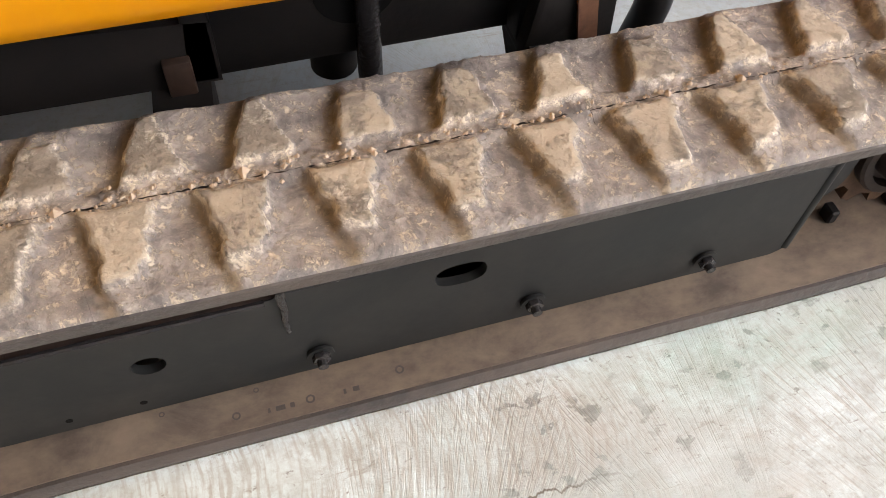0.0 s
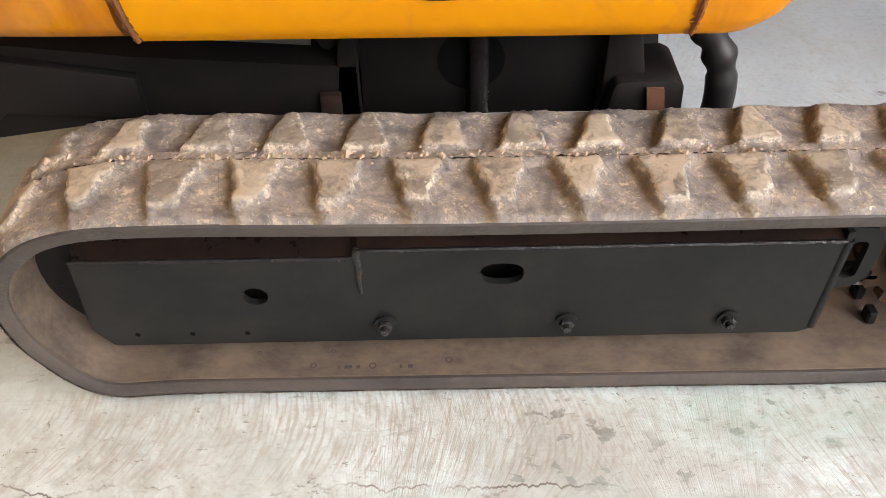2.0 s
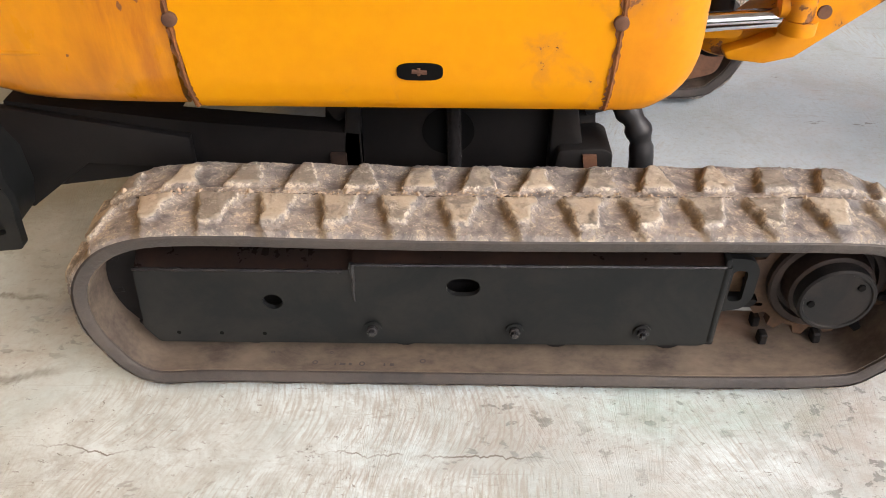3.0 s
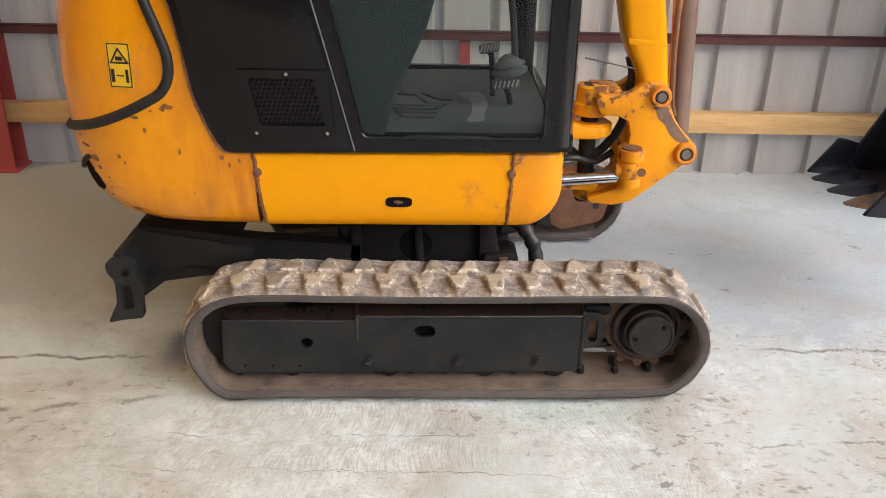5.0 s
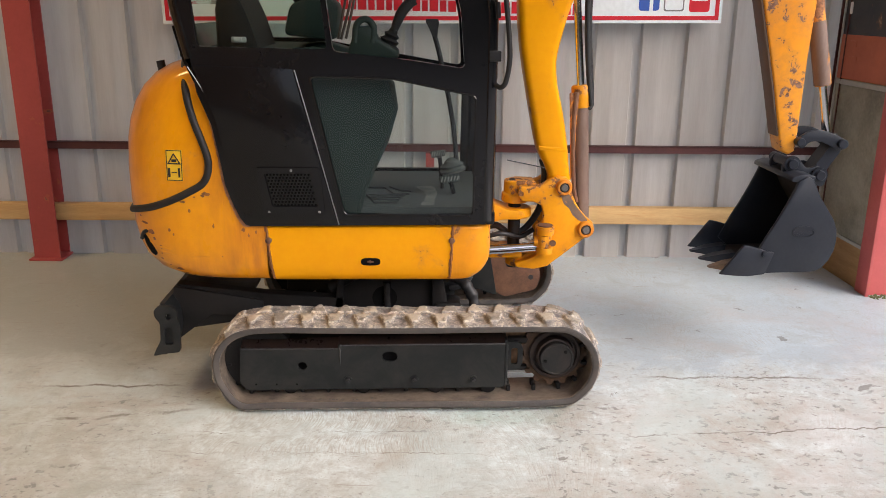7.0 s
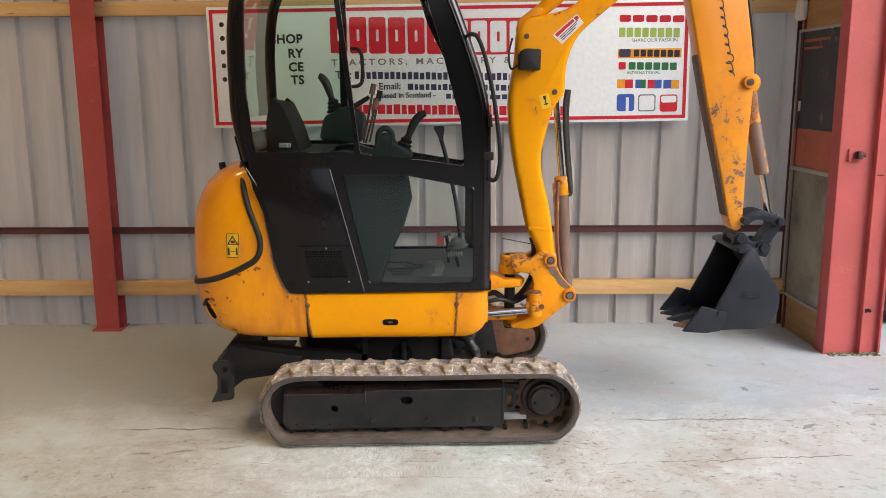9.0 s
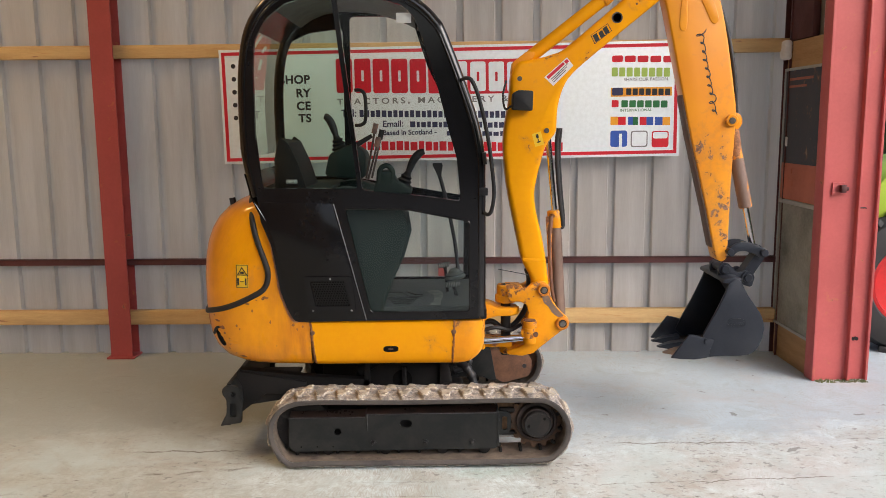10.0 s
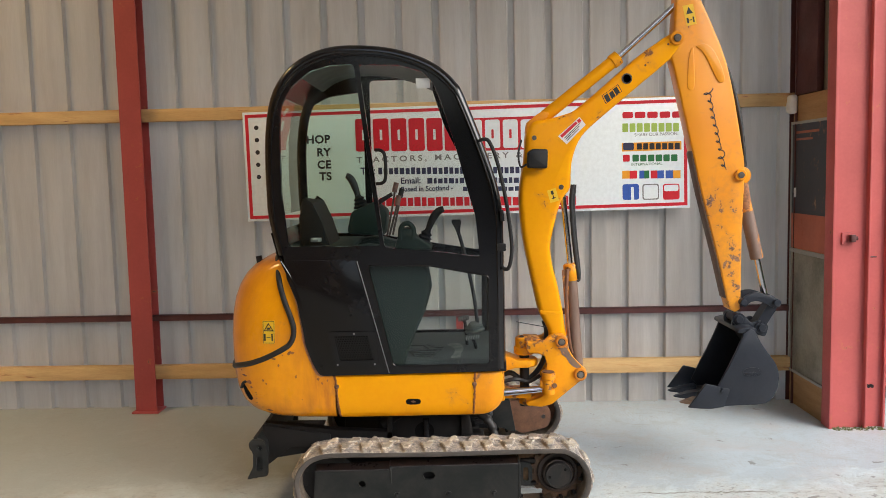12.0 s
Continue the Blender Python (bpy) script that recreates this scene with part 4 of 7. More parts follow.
blocks("brand_block", 610, 800, 143, 201, 6, SIGN_RED, 0.12, (0.42, 0.34), "tall red block of the brand mark")
part("brand_field", sbox(803, 938, 143, 201, 0.0013), SIGN_RED, sign, "red field of the brand mark", 0)
blocks("brand_block", 808, 934, 147, 197, 4, WHITE, 0.16, (0.42, 0.34), "tall white block of the brand mark")
part("lettering", lettering("TRACTORS, MACHINERY & A", 0.060, sx(612), sz(612, 221), -0.0013, 0.0012, 1.5, width=sx(932) - sx(612)), GREY_INK, sign, "spaced grey capitals", 0)


def bars(p0, p1, q0, q1, widths, material, label="plain bar"):
    p, k = p0, 0
    while p < p1:
        w = widths[k % len(widths)]
        part("text_bar", sbox(p, min(p + w, p1), q0 + (k % 3) * 0.6, q1), material, sign, label, 0)
        p += w + 2.6
        k += 1


part("lettering", lettering("Tel:", 0.075, sx(618), sz(618, 242), -0.0013, 0.0016), NAVY, sign, "bold navy word", 0)
bars(650, 905, 230, 242, (7, 7, 7, 7, 8, 7), NAVY, "navy bar of a number")
part("lettering", lettering("Email:", 0.066, sx(689), sz(689, 259), -0.0013, 0.0012), NAVY, sign, "bold navy word", 0)
bars(737, 905, 249, 259, (9, 5, 8, 6), NAVY, "navy bar of an address")
part("lettering", lettering("Based in Scotland -", 0.052, sx(689), sz(689, 273), -0.0013, 0.001), NAVY, sign, "bold navy words", 0)
bars(800, 905, 265, 273, (8, 6, 9), NAVY, "navy bar of small print")
bars(636, 1000, 283, 299, (12, 9, 11, 8), SIGN_RED, "red bar of an address")
blocks("logo_block", 1082, 1190, 136, 147, 5, SIGN_RED, 0.16, label="red logo block")
blocks("logo_block", 1082, 1183, 156, 171, 8, LIME, 0.2, label="lime green logo block")
part("lettering", lettering("SHARE OUR PASSION.", 0.034, sx(1104), sz(1104, 179), -0.0013, 0.0, 1.0, width=sx(1180) - sx(1104)), GREY_INK, sign, "small grey words", 0)
part("logo_field", sbox(1082, 1186, 189, 204), AMBER, sign, "amber field of a logo", 0)
blocks("logo_block", 1083, 1104, 190, 203, 1, NAVY, 0.1, label="navy logo square")
blocks("logo_block", 1107, 1184, 191, 202, 7, INK, 0.2, label="black logo block")
blocks("logo_block", 1083, 1096, 211, 223, 1, SIGN_RED, 0.1, label="red logo square")
blocks("logo_block", 1099, 1180, 211, 223, 6, GREEN, 0.18, label="green logo block")
part("lettering", lettering("INTERNATIONAL", 0.028, sx(1098), sz(1098, 230.5), -0.0013, 0.0, width=sx(1152) - sx(1098)), GREEN, sign, "tiny green word", 0)
for p0, p1, mat_a, mat_b in ((1082, 1108, AMBER, SIGN_RED), (1112, 1129, BLUE, GREEN), (1132, 1155, SIGN_RED, BLUE), (1158, 1184, BLUE, AMBER)):
    part("card_mark", sbox(p0, (p0 + p1) / 2, 239, 253), mat_a, sign, "coloured payment mark", 0)
    part("card_mark", sbox((p0 + p1) / 2, p1, 239, 253), mat_b, sign, "coloured payment mark", 0)
for p0, mat_a, mat_b in ((1082, BLUE, WHITE), (1117, GREY_INK, WHITE), (1153, SIGN_RED, WHITE)):
    part("social_mark", prism(fillet([(sx(p0), sz(p0, 291)), (sx(p0 + 29), sz(p0, 291)), (sx(p0 + 29), sz(p0, 263)), (sx(p0), sz(p0, 263))], 0.02), -0.0013, -0.0001), mat_a, sign, "square social media mark", 0)
    if mat_a is BLUE:
        part("social_mark_inlay", sbox(p0 + 15, p0 + 20, 268, 291, 0.0022), mat_b, sign, "white inlay", 0)
    else:
        part("social_mark_inlay", prism(fillet([(sx(p0 + 2), sz(p0, 289 if mat_a is GREY_INK else 276)), (sx(p0 + 27), sz(p0, 289 if mat_a is GREY_INK else 276)), (sx(p0 + 27), sz(p0, 265)), (sx(p0 + 2), sz(p0, 265))], 0.016), -0.0024, -0.0014), mat_b, sign, "white inlay", 0)
sign.matrix_basis = WALL @ Matrix.Translation((-1.395, -0.125, 1.482)) @ Matrix.Rotation(radians(-0.62), 4, "Y")
for ob in list(sign.children):
    if ob.name.startswith("lettering"):
        tagged(ob, kind="stuff")


# ---- the mini excavator ----
BASE = Vector((0.08, 0.625, 0.0))
exc = tagged(empty("mini_excavator", BASE), "yellow and black cabbed mini excavator on rubber tracks, paint chipped", "excavator")
TO_BASE = Matrix.Translation(-BASE)
MID = 0.625


def epart(name, bm, material, parent=None, label="", smooth=38.0):
    """A part of the excavator, modelled in its place in the shed."""
    ob = part(name, bm, material, parent or exc, label, smooth)
    if ob.parent is exc:
        ob.matrix_parent_inverse = TO_BASE
    return ob


# -- tracks --
def belt_path(count):
    """Evenly spaced points, outward normals and way along the outer face of the belt."""
    ctrl = [(-0.60, 0.020), (-0.45, 0.020), (-0.1, 0.020), (0.3, 0.020), (0.56, 0.020)]
    ctrl += [(0.685 + 0.18 * math.cos(radians(a)), 0.200 + 0.18 * math.sin(radians(a))) for a in range(-70, 91, 20)]
    ctrl += [(0.45, 0.380), (0.2, 0.377), (-0.05, 0.376), (-0.25, 0.378), (-0.45, 0.380), (-0.56, 0.370), (-0.635, 0.335), (-0.685, 0.270), (-0.697, 0.195), (-0.675, 0.110)]
    fine = [Vector((p.x, 0, p.y)) for p in curve_through([(x, z) for x, z in ctrl], 14, True)]
    run = [0.0]
    for i in range(len(fine)):
        run.append(run[-1] + (fine[(i + 1) % len(fine)] - fine[i]).length)
    out, j = [], 0
    for k in range(count):
        s = run[-1] * k / count
        while run[j + 1] < s:
            j += 1
        a, b = fine[j], fine[(j + 1) % len(fine)]
        t = (s - run[j]) / (run[j + 1] - run[j])
        out.append(a.lerp(b, t))
    res = []
    for k in range(count):
        d = (out[(k + 1) % count] - out[k - 1]).normalized()
        res.append((out[k], Vector((d.z, 0, -d.x)), d))
    return res


def smooth_step(x):
    x = min(1.0, max(0.0, x))
    return x * x * (3 - 2 * x)


def lug_cells(seed, pitch, step=0.004):
    """Relief of one tread block and the groove before it: rows of (along, out from the middle, height, muddy shade).
    step is where the block rises beside the middle line."""
    rng = random.Random(seed)
    o = Vector((rng.uniform(0, 50), rng.uniform(0, 50), 0))
    worn = rng.uniform(0.0, 1.0)
    end0 = 0.088 + rng.uniform(-0.010, 0.008)
    lean = rng.uniform(-0.03, 0.05)
    rows = []
    for jv in range(25):
        v = 0.0005 + 0.1165 * jv / 24
        left = -0.032 + (0.24 + lean) * v + 0.007 * noise.noise(o + Vector((0, v * 38, 3))) + 0.003 * noise.noise(o + Vector((0, v * 110, 6)))
        right = 0.043 - 0.25 * v - 0.010 * worn + 0.009 * noise.noise(o + Vector((0, v * 45, 9))) + 0.003 * noise.noise(o + Vector((0, v * 130, 8)))
        row = []
        for iu in range(29):
            s = -0.050 + 0.19 * v + pitch * iu / 28
            stop = end0 + 0.008 * noise.noise(o + Vector((s * 50, 0, 5)))
            crumb = noise.noise(o + Vector((s * 150, v * 150, 0))) + 0.6 * noise.noise(o + Vector((s * 330, v * 330, 2)))
            span = (-0.050 + 0.19 * v + pitch - 0.012) - right
            fall = 0.0014 + 0.0075 * max(0.0, 1 - max(0.0, s - right) / max(0.004, span))
            h = fall + (0.0185 - fall) * smooth_step((right - s) / 0.005 + 0.8)
            low = 0.003 + 0.0085 * max(0.0, 1 - max(0.0, v - stop) / max(0.01, 0.117 - stop))
            h = min(h, low + (0.0185 - low) * smooth_step((stop - v) / 0.006 + 0.6))
            h *= smooth_step((s - left) / 0.009 + 0.8)
            out = smooth_step((v - step - 0.004 * noise.noise(o + Vector((s * 70, 1, 1)))) / 0.009)
            h = h * out + (0.0095 + 0.0022 * noise.noise(o + Vector((s * 90, v * 90, 4)))) * (1 - out)
            flat = smooth_step((h - 0.0160) / 0.0018)
            h += crumb * (0.0025 * (1 - flat) * smooth_step(h / 0.004) + 0.0003)
            h += 0.0016 * flat * noise.noise(o + Vector((s * 22, v * 22, 7)))
            h = max(h, 0.0010)
            if iu in (0, 28):
                h = 0.0010 * out + 0.0095 * (1 - out)
            if jv == 24:
                h = -0.003
            # last value: soft band of painted shade along the block's steep flank
            begin = -0.050 + 0.19 * v
            row.append((s, v, h, out * (1.0 - smooth_step((s - left) / 0.007 + 0.9)) * smooth_step((s - begin - 0.002 - 0.005 * crumb) / 0.013)))
        rows.append(row)
    return rows


def lug_mesh(cells, place):
    """A mesh from the relief; place turns (along, out, height) into a point."""
    nu = len(cells[0])
    verts = [place(s, v, h) for row in cells for s, v, h, g in row]
    faces = [(a * nu + b, a * nu + b + 1, (a + 1) * nu + b + 1, (a + 1) * nu + b) for a in range(len(cells) - 1) for b in range(nu - 1)]
    me = bpy.data.meshes.new("lug")
    me.from_pydata(verts, [], faces)
    for name, pick in (("relief", lambda c: c[2] / 0.0185), ("mud_shade", lambda c: c[3])):
        me.attributes.new(name, "FLOAT", "POINT").data.foreach_set("value", [pick(c) for row in cells for c in row])
    me.materials.append(LUG_RUBBER)
    me.polygons.foreach_set("use_smooth", [True] * len(me.polygons))
    return me


N_LUG = 33
STEPS = 24
LUG_PATH = belt_path(N_LUG * STEPS)
PITCH = sum((LUG_PATH[k][0] - LUG_PATH[k - 1][0]).length for k in range(len(LUG_PATH))) / N_LUG
CELLS = {-1: [lug_cells(7 * k + 3, PITCH) for k in range(6)], 1: [lug_cells(7 * k + 5, PITCH, 0.015) for k in range(6)]}
FLAT = {side: [lug_mesh(c, lambda s, v, h: (s, side * v, h)) for c in CELLS[side]] for side in (-1, 1)}
# the block nearest to x = 0 on the upper run, and the slight lead of the far row
FIRST = min(range(len(LUG_PATH)), key=lambda k: abs(LUG_PATH[k][0].x) + (9 if LUG_PATH[k][0].z < 0.2 else 0))
LEAD = {-1: 0, 1: -round(0.038 / PITCH * STEPS)}


def on_belt(s, k):
    """The point and outward normal of the belt s metres towards the front of its upper run from step k."""
    f = k - s / PITCH * STEPS
    i = math.floor(f)
    a, b = LUG_PATH[i % len(LUG_PATH)], LUG_PATH[(i + 1) % len(LUG_PATH)]
    return a[0].lerp(b[0], f - i), a[1].lerp(b[1], f - i).normalized()


def simple_mesh(name, bm, material):
    me = bpy.data.meshes.new(name)
    bm.to_mesh(me)
    bm.free()
    me.materials.append(material)
    return me


# solid black slivers that stand for the shade inside cracks of the tread
CRACK_SHADE = simple_mesh("crack", prism([(-0.021, -0.001), (-0.010, 0.0028), (0.001, 0.0034), (0.010, 0.0026), (0.020, 0.0004), (0.009, -0.0032), (-0.004, -0.0040), (-0.013, -0.0026)], 0.006, 0.0128), DEEP)
HORN = simple_mesh("drive_horn", box(-0.008, 0.008, -0.012, 0.012, -0.056, -0.030, 0.003, 1), DARK_STEEL)


def make_track(y0, label):
    y1 = y0 + 0.235
    prof = [(y0, -0.007), (y0 + 0.006, 0.0), (y1 - 0.006, 0.0), (y1, -0.007), (y1, -0.021), (y1 - 0.005, -0.028), (y0 + 0.005, -0.028), (y0, -0.021)]
    path = belt_path(136)
    rings = [[tuple(p + n * h + Vector((0, y, 0))) for y, h in prof] for p, n, d in path]
    bm = skin(rings + rings[:1], True, False)
    bmesh.ops.remove_doubles(bm, verts=bm.verts, dist=1e-6)
    belt = epart("rubber_track", bm, RUBBER, None, label)
    lin = [[tuple(p + n * h + Vector((0, y, 0))) for y, h in ((y0 + 0.010, -0.0275), (y1 - 0.010, -0.0275), (y1 - 0.010, -0.031), (y0 + 0.010, -0.031))] for p, n, d in path]
    bm = skin(lin + lin[:1], True, False)
    bmesh.ops.remove_doubles(bm, verts=bm.verts, dist=1e-6)
    epart("inner_face", bm, INNER_RUBBER, belt, "muddy brown inner face of the belt")
    mid = Vector((0, (y0 + y1) / 2, 0))
    for k in range(N_LUG):
        for side in (-1, 1):
            at = FIRST + k * STEPS + LEAD[side]
            p, n = on_belt(0.0, at)
            d = n.cross(Vector((0, -1, 0)))
            m = Matrix.Translation(p + mid) @ Matrix((d, Vector((0, 1, 0)), n)).transposed().to_4x4()
            kind = (k * 5 + (k // 3) + (2 if side > 0 else 0)) % 6
            straight = all((on_belt(s, at)[1] - n).length < 0.03 for s in (-0.05, 0.05))
            if straight:
                me = FLAT[side][kind]
            else:
                inv = m.inverted()

                def bent(s, v, h):
                    q, w = on_belt(s, at)
                    return inv @ (q + w * h + mid + Vector((0, side * v, 0)))
                me = lug_mesh(CELLS[side][kind], bent)
            ob = new("lug", me)
            ob.matrix_basis = m
            ob.parent = belt
        for s, me, dy in ((0.030, CRACK_SHADE, 0.0), (0.03, HORN, -0.012), (0.03, HORN, 0.040)):
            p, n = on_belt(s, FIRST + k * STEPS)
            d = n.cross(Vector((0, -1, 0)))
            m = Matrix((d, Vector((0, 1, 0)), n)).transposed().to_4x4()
            if me is CRACK_SHADE:
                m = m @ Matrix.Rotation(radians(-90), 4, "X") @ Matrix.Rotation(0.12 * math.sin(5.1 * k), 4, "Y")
            ob = new("crack" if me is CRACK_SHADE else "drive_horn", me)
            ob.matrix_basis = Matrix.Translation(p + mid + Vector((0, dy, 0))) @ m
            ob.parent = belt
    return belt


def clay_crumbs(belt, y, seed):
    """Pale crumbs of dried clay along the middle of the upper run, thicker towards the front of the track."""
    rng = random.Random(seed)
    verts, faces = [], []
    for k in range(420):
        x = rng.uniform(-0.62, 0.80)
        if rng.random() < 0.45 + 0.5 * x:
            continue
        r = rng.choice((0.0016, 0.002, 0.0026, 0.0034)) * rng.uniform(0.7, 1.3)
        if rng.random() < 0.03:
            r = 0.0065
        c = Vector((x, y + rng.gauss(0.002, 0.0065), 0.379 + 0.0095 + 0.3 * r))
        base = len(verts)
        for d in ((1, 0, 0), (0.2, 1, 0.1), (-1, 0.1, 0), (-0.1, -1, 0), (0.1, 0, 1), (0, 0, -0.6)):
            verts.append(tuple(c + Vector(d) * r * rng.uniform(0.7, 1.35)))
        faces += [(base + a, base + b, base + t) for a, b in ((0, 1), (1, 2), (2, 3), (3, 0)) for t in (4, 5)]
    me = bpy.data.meshes.new("dry_clay")
    me.from_pydata(verts, [], faces)
    me.materials.append(surf("dry_pale_clay", (0.56, 0.46, 0.35), (0.42, 0.33, 0.24), 0.85, 0.95, scale=60, grain=300, bump=0.2))
    ob = new("dry_clay", me)
    ob.parent = belt
    tagged(ob, "pale crumbs of dried clay on the tread", kind="stuff")


make_track(-0.05, "worn muddy rubber track, caked dry")
make_track(1.165, "worn muddy rubber track, caked dry")
clay_crumbs(bpy.data.objects["rubber_track"], -0.05 + 0.1175, 8)
for x, y, r in ((-0.361, 0.007, 0.006), (-0.274, -0.020, 0.009), (-0.245, 0.008, 0.006), (-0.182, -0.022, 0.010), (-0.064, -0.013, 0.010)):
    ring = epart("moulded_mark", turned([(0.0, 0.6 * r), (0.0012, 0.6 * r), (0.0012, r * 0.35), (0.0, r * 0.35)], 0, 0, 14), RUBBER, bpy.data.objects["rubber_track"], "small raised ring moulded in the rubber")
    ring.matrix_basis = Matrix.Translation((x, y, 0.0500)) @ Matrix.Rotation(radians(90), 4, "X")
for x, w in ((-0.236, 0.006), (-0.226, 0.020), (-0.208, 0.010), (-0.140, 0.006), (-0.128, 0.014)):
    epart("moulded_mark", box(x, x + 0.6 * w, -0.027, -0.020, 0.0495, 0.0515, 0.0006, 1), RUBBER, bpy.data.objects["rubber_track"], "small raised bar moulded in the rubber")


def make_track_frame(y, out, rusty):
    """The frame within a track; out is -1 where its outer face looks to -y."""
    def yy(d):
        return y - out * d
    face = fillet([(-0.600, 0.120), (-0.575, 0.083), (0.470, 0.090), (0.490, 0.100), (0.490, 0.284), (-0.193, 0.278), (-0.197, 0.266), (-0.592, 0.262)], 0.006, 2)
    holes = [oval(-0.344, 0.189, 0.019, 0.018, 16), oval(0.012, 0.229, 0.031, 0.021, 22, 2.6)]
    fr = epart("track_frame", plate(face, holes, yy(0.0), yy(0.012)), SATIN_BLACK, None, "satin black track side frame")
    epart("frame_core", merge(prism([(-0.585, 0.10), (0.48, 0.10), (0.48, 0.30), (-0.58, 0.285)], yy(0.045), yy(0.15), 0.006), box(-0.12, 0.10, min(yy(0.012), yy(0.045)), max(yy(0.012), yy(0.045)), 0.10, 0.12)), DARK_STEEL, fr, "dark steel core of the frame")
    # sloping top of the channel, brown where the paint is off
    top = skin([[(-0.59, yy(0.001), 0.263), (-0.20, yy(0.001), 0.267), (-0.19, yy(0.001), 0.279), (0.488, yy(0.001), 0.284)], [(-0.59, yy(0.05), 0.291), (-0.20, yy(0.05), 0.295), (-0.19, yy(0.05), 0.304), (0.488, yy(0.05), 0.309)]], False, False)
    bmesh.ops.solidify(top, geom=top.faces[:], thickness=0.006)
    epart("top_flange", top, surf("scuffed_brown_black", (0.022, 0.018, 0.017), (0.060, 0.034, 0.025), 0.22, 0.42, scale=7, grain=60, bump=0.1), fr, "scuffed sloping top flange")
    weld = [(-0.592 + 0.012 * k, yy(-0.001), 0.2645 + 0.00001 * k) for k in range(33)]
    rr = [0.0032 + 0.0014 * ((k * 7) % 5) / 5 for k in range(33)]
    wd = sweep(bmesh.new(), weld, rr, 6)
    w2 = [(-0.188 + 0.012 * k, yy(-0.001), 0.2795 + 0.00008 * k) for k in range(57)]
    sweep(wd, w2, [0.0030 + 0.0012 * ((k * 5) % 4) / 4 for k in range(57)], 6)
    w3 = [(-0.190 - 0.001 * math.sin(k), yy(-0.002), 0.284 - 0.008 * k) for k in range(12)]
    sweep(wd, w3, [0.0055 - 0.0003 * k + 0.001 * (k % 2) for k in range(12)], 6)
    epart("weld_bead", wd, WET_BLACK, fr, "painted weld beads")
    for x in (-0.159, 0.112, 0.355):
        bolt = epart("bolt", turned([(yy(-0.002), 0.0165), (yy(-0.006), 0.0165)][::1], x, 0.128, 16), SATIN_BLACK, fr)
        hexa = prism([(x + 0.0115 * math.cos(radians(60 * k + 10)), 0.128 + 0.0115 * math.sin(radians(60 * k + 10))) for k in range(6)], yy(-0.005), yy(-0.014), 0.0012)
        epart("bolt_head", merge(hexa, turned([(yy(-0.012), 0.007), (yy(-0.022), 0.0065)], x, 0.128, 12)), WET_BLACK, fr, "hexagon bolt head")
    for x in (-0.535, -0.452, -0.369):
        # no hole is cut: a black disc gives its shade
        epart("small_hole", turned([(yy(-0.0006), 0.0042), (yy(0.002), 0.0042)], x, 0.108, 12), DEEP, fr, "black disc for the shade in a small drilled hole")
    # drip plate and tie-down eye in front of the sprocket
    eye = fillet([(0.490, 0.150), (0.545, 0.160), (0.560, 0.185), (0.560, 0.255), (0.545, 0.278), (0.490, 0.282)], 0.012)
    slot = fillet([(0.512, 0.178), (0.540, 0.178), (0.540, 0.252), (0.512, 0.252)], 0.011)
    epart("tie_eye", plate(eye, [slot], yy(0.030), yy(0.045)), SATIN_BLACK, fr, "tie-down eye plate")
    epart("end_bead", rod((0.4885, yy(0.004), 0.102), (0.4885, yy(0.004), 0.283), 0.0075, 12), SATIN_BLACK, fr, "rounded end of the side frame")
    epart("end_plate", box(0.482, 0.492, min(yy(0.0), yy(0.14)), max(yy(0.0), yy(0.14)), 0.10, 0.30, 0.002), SATIN_BLACK, fr)
    epart("ledge", box(0.492, 0.60, min(yy(0.06), yy(0.12)), max(yy(0.06), yy(0.12)), 0.128, 0.138, 0.002), GREY_METAL if not rusty else RUST, fr, "bare steel ledge")
    epart("motor_bracket", prism(fillet([(0.488, 0.135), (0.60, 0.11), (0.66, 0.13), (0.64, 0.30), (0.60, 0.318), (0.488, 0.31)], 0.015), min(yy(0.085), yy(0.110)), max(yy(0.085), yy(0.110)), 0.003), surf("rusty_tan_steel", (0.24, 0.13, 0.06), (0.07, 0.045, 0.03), 0.6, 0.85, scale=14, grain=70, bump=0.3, dust=0.4, dust_col=(0.36, 0.24, 0.13)), fr, "rusty bracket of the track motor")
    for x0, x1, z0, z1 in ((0.50, 0.585, 0.262, 0.288), (0.51, 0.60, 0.140, 0.160)):
        epart("clamp", box(x0, x1, min(yy(0.055), yy(0.085)), max(yy(0.055), yy(0.085)), z0, z1, 0.006), DARK_STEEL, fr, "dark clamp behind the tie-down eye")
    # rollers under the frame
    for x in (-0.40, -0.10, 0.20, 0.42):
        epart("roller", turned([(yy(0.03), 0.02), (yy(0.032), 0.032), (yy(0.06), 0.034), (yy(0.062), 0.024), (yy(0.09), 0.024), (yy(0.092), 0.034), (yy(0.12), 0.032)], x, 0.083, 18), DARK_STEEL, fr)
    return fr


make_track_frame(0.0, -1, False)
make_track_frame(1.35, 1, True)


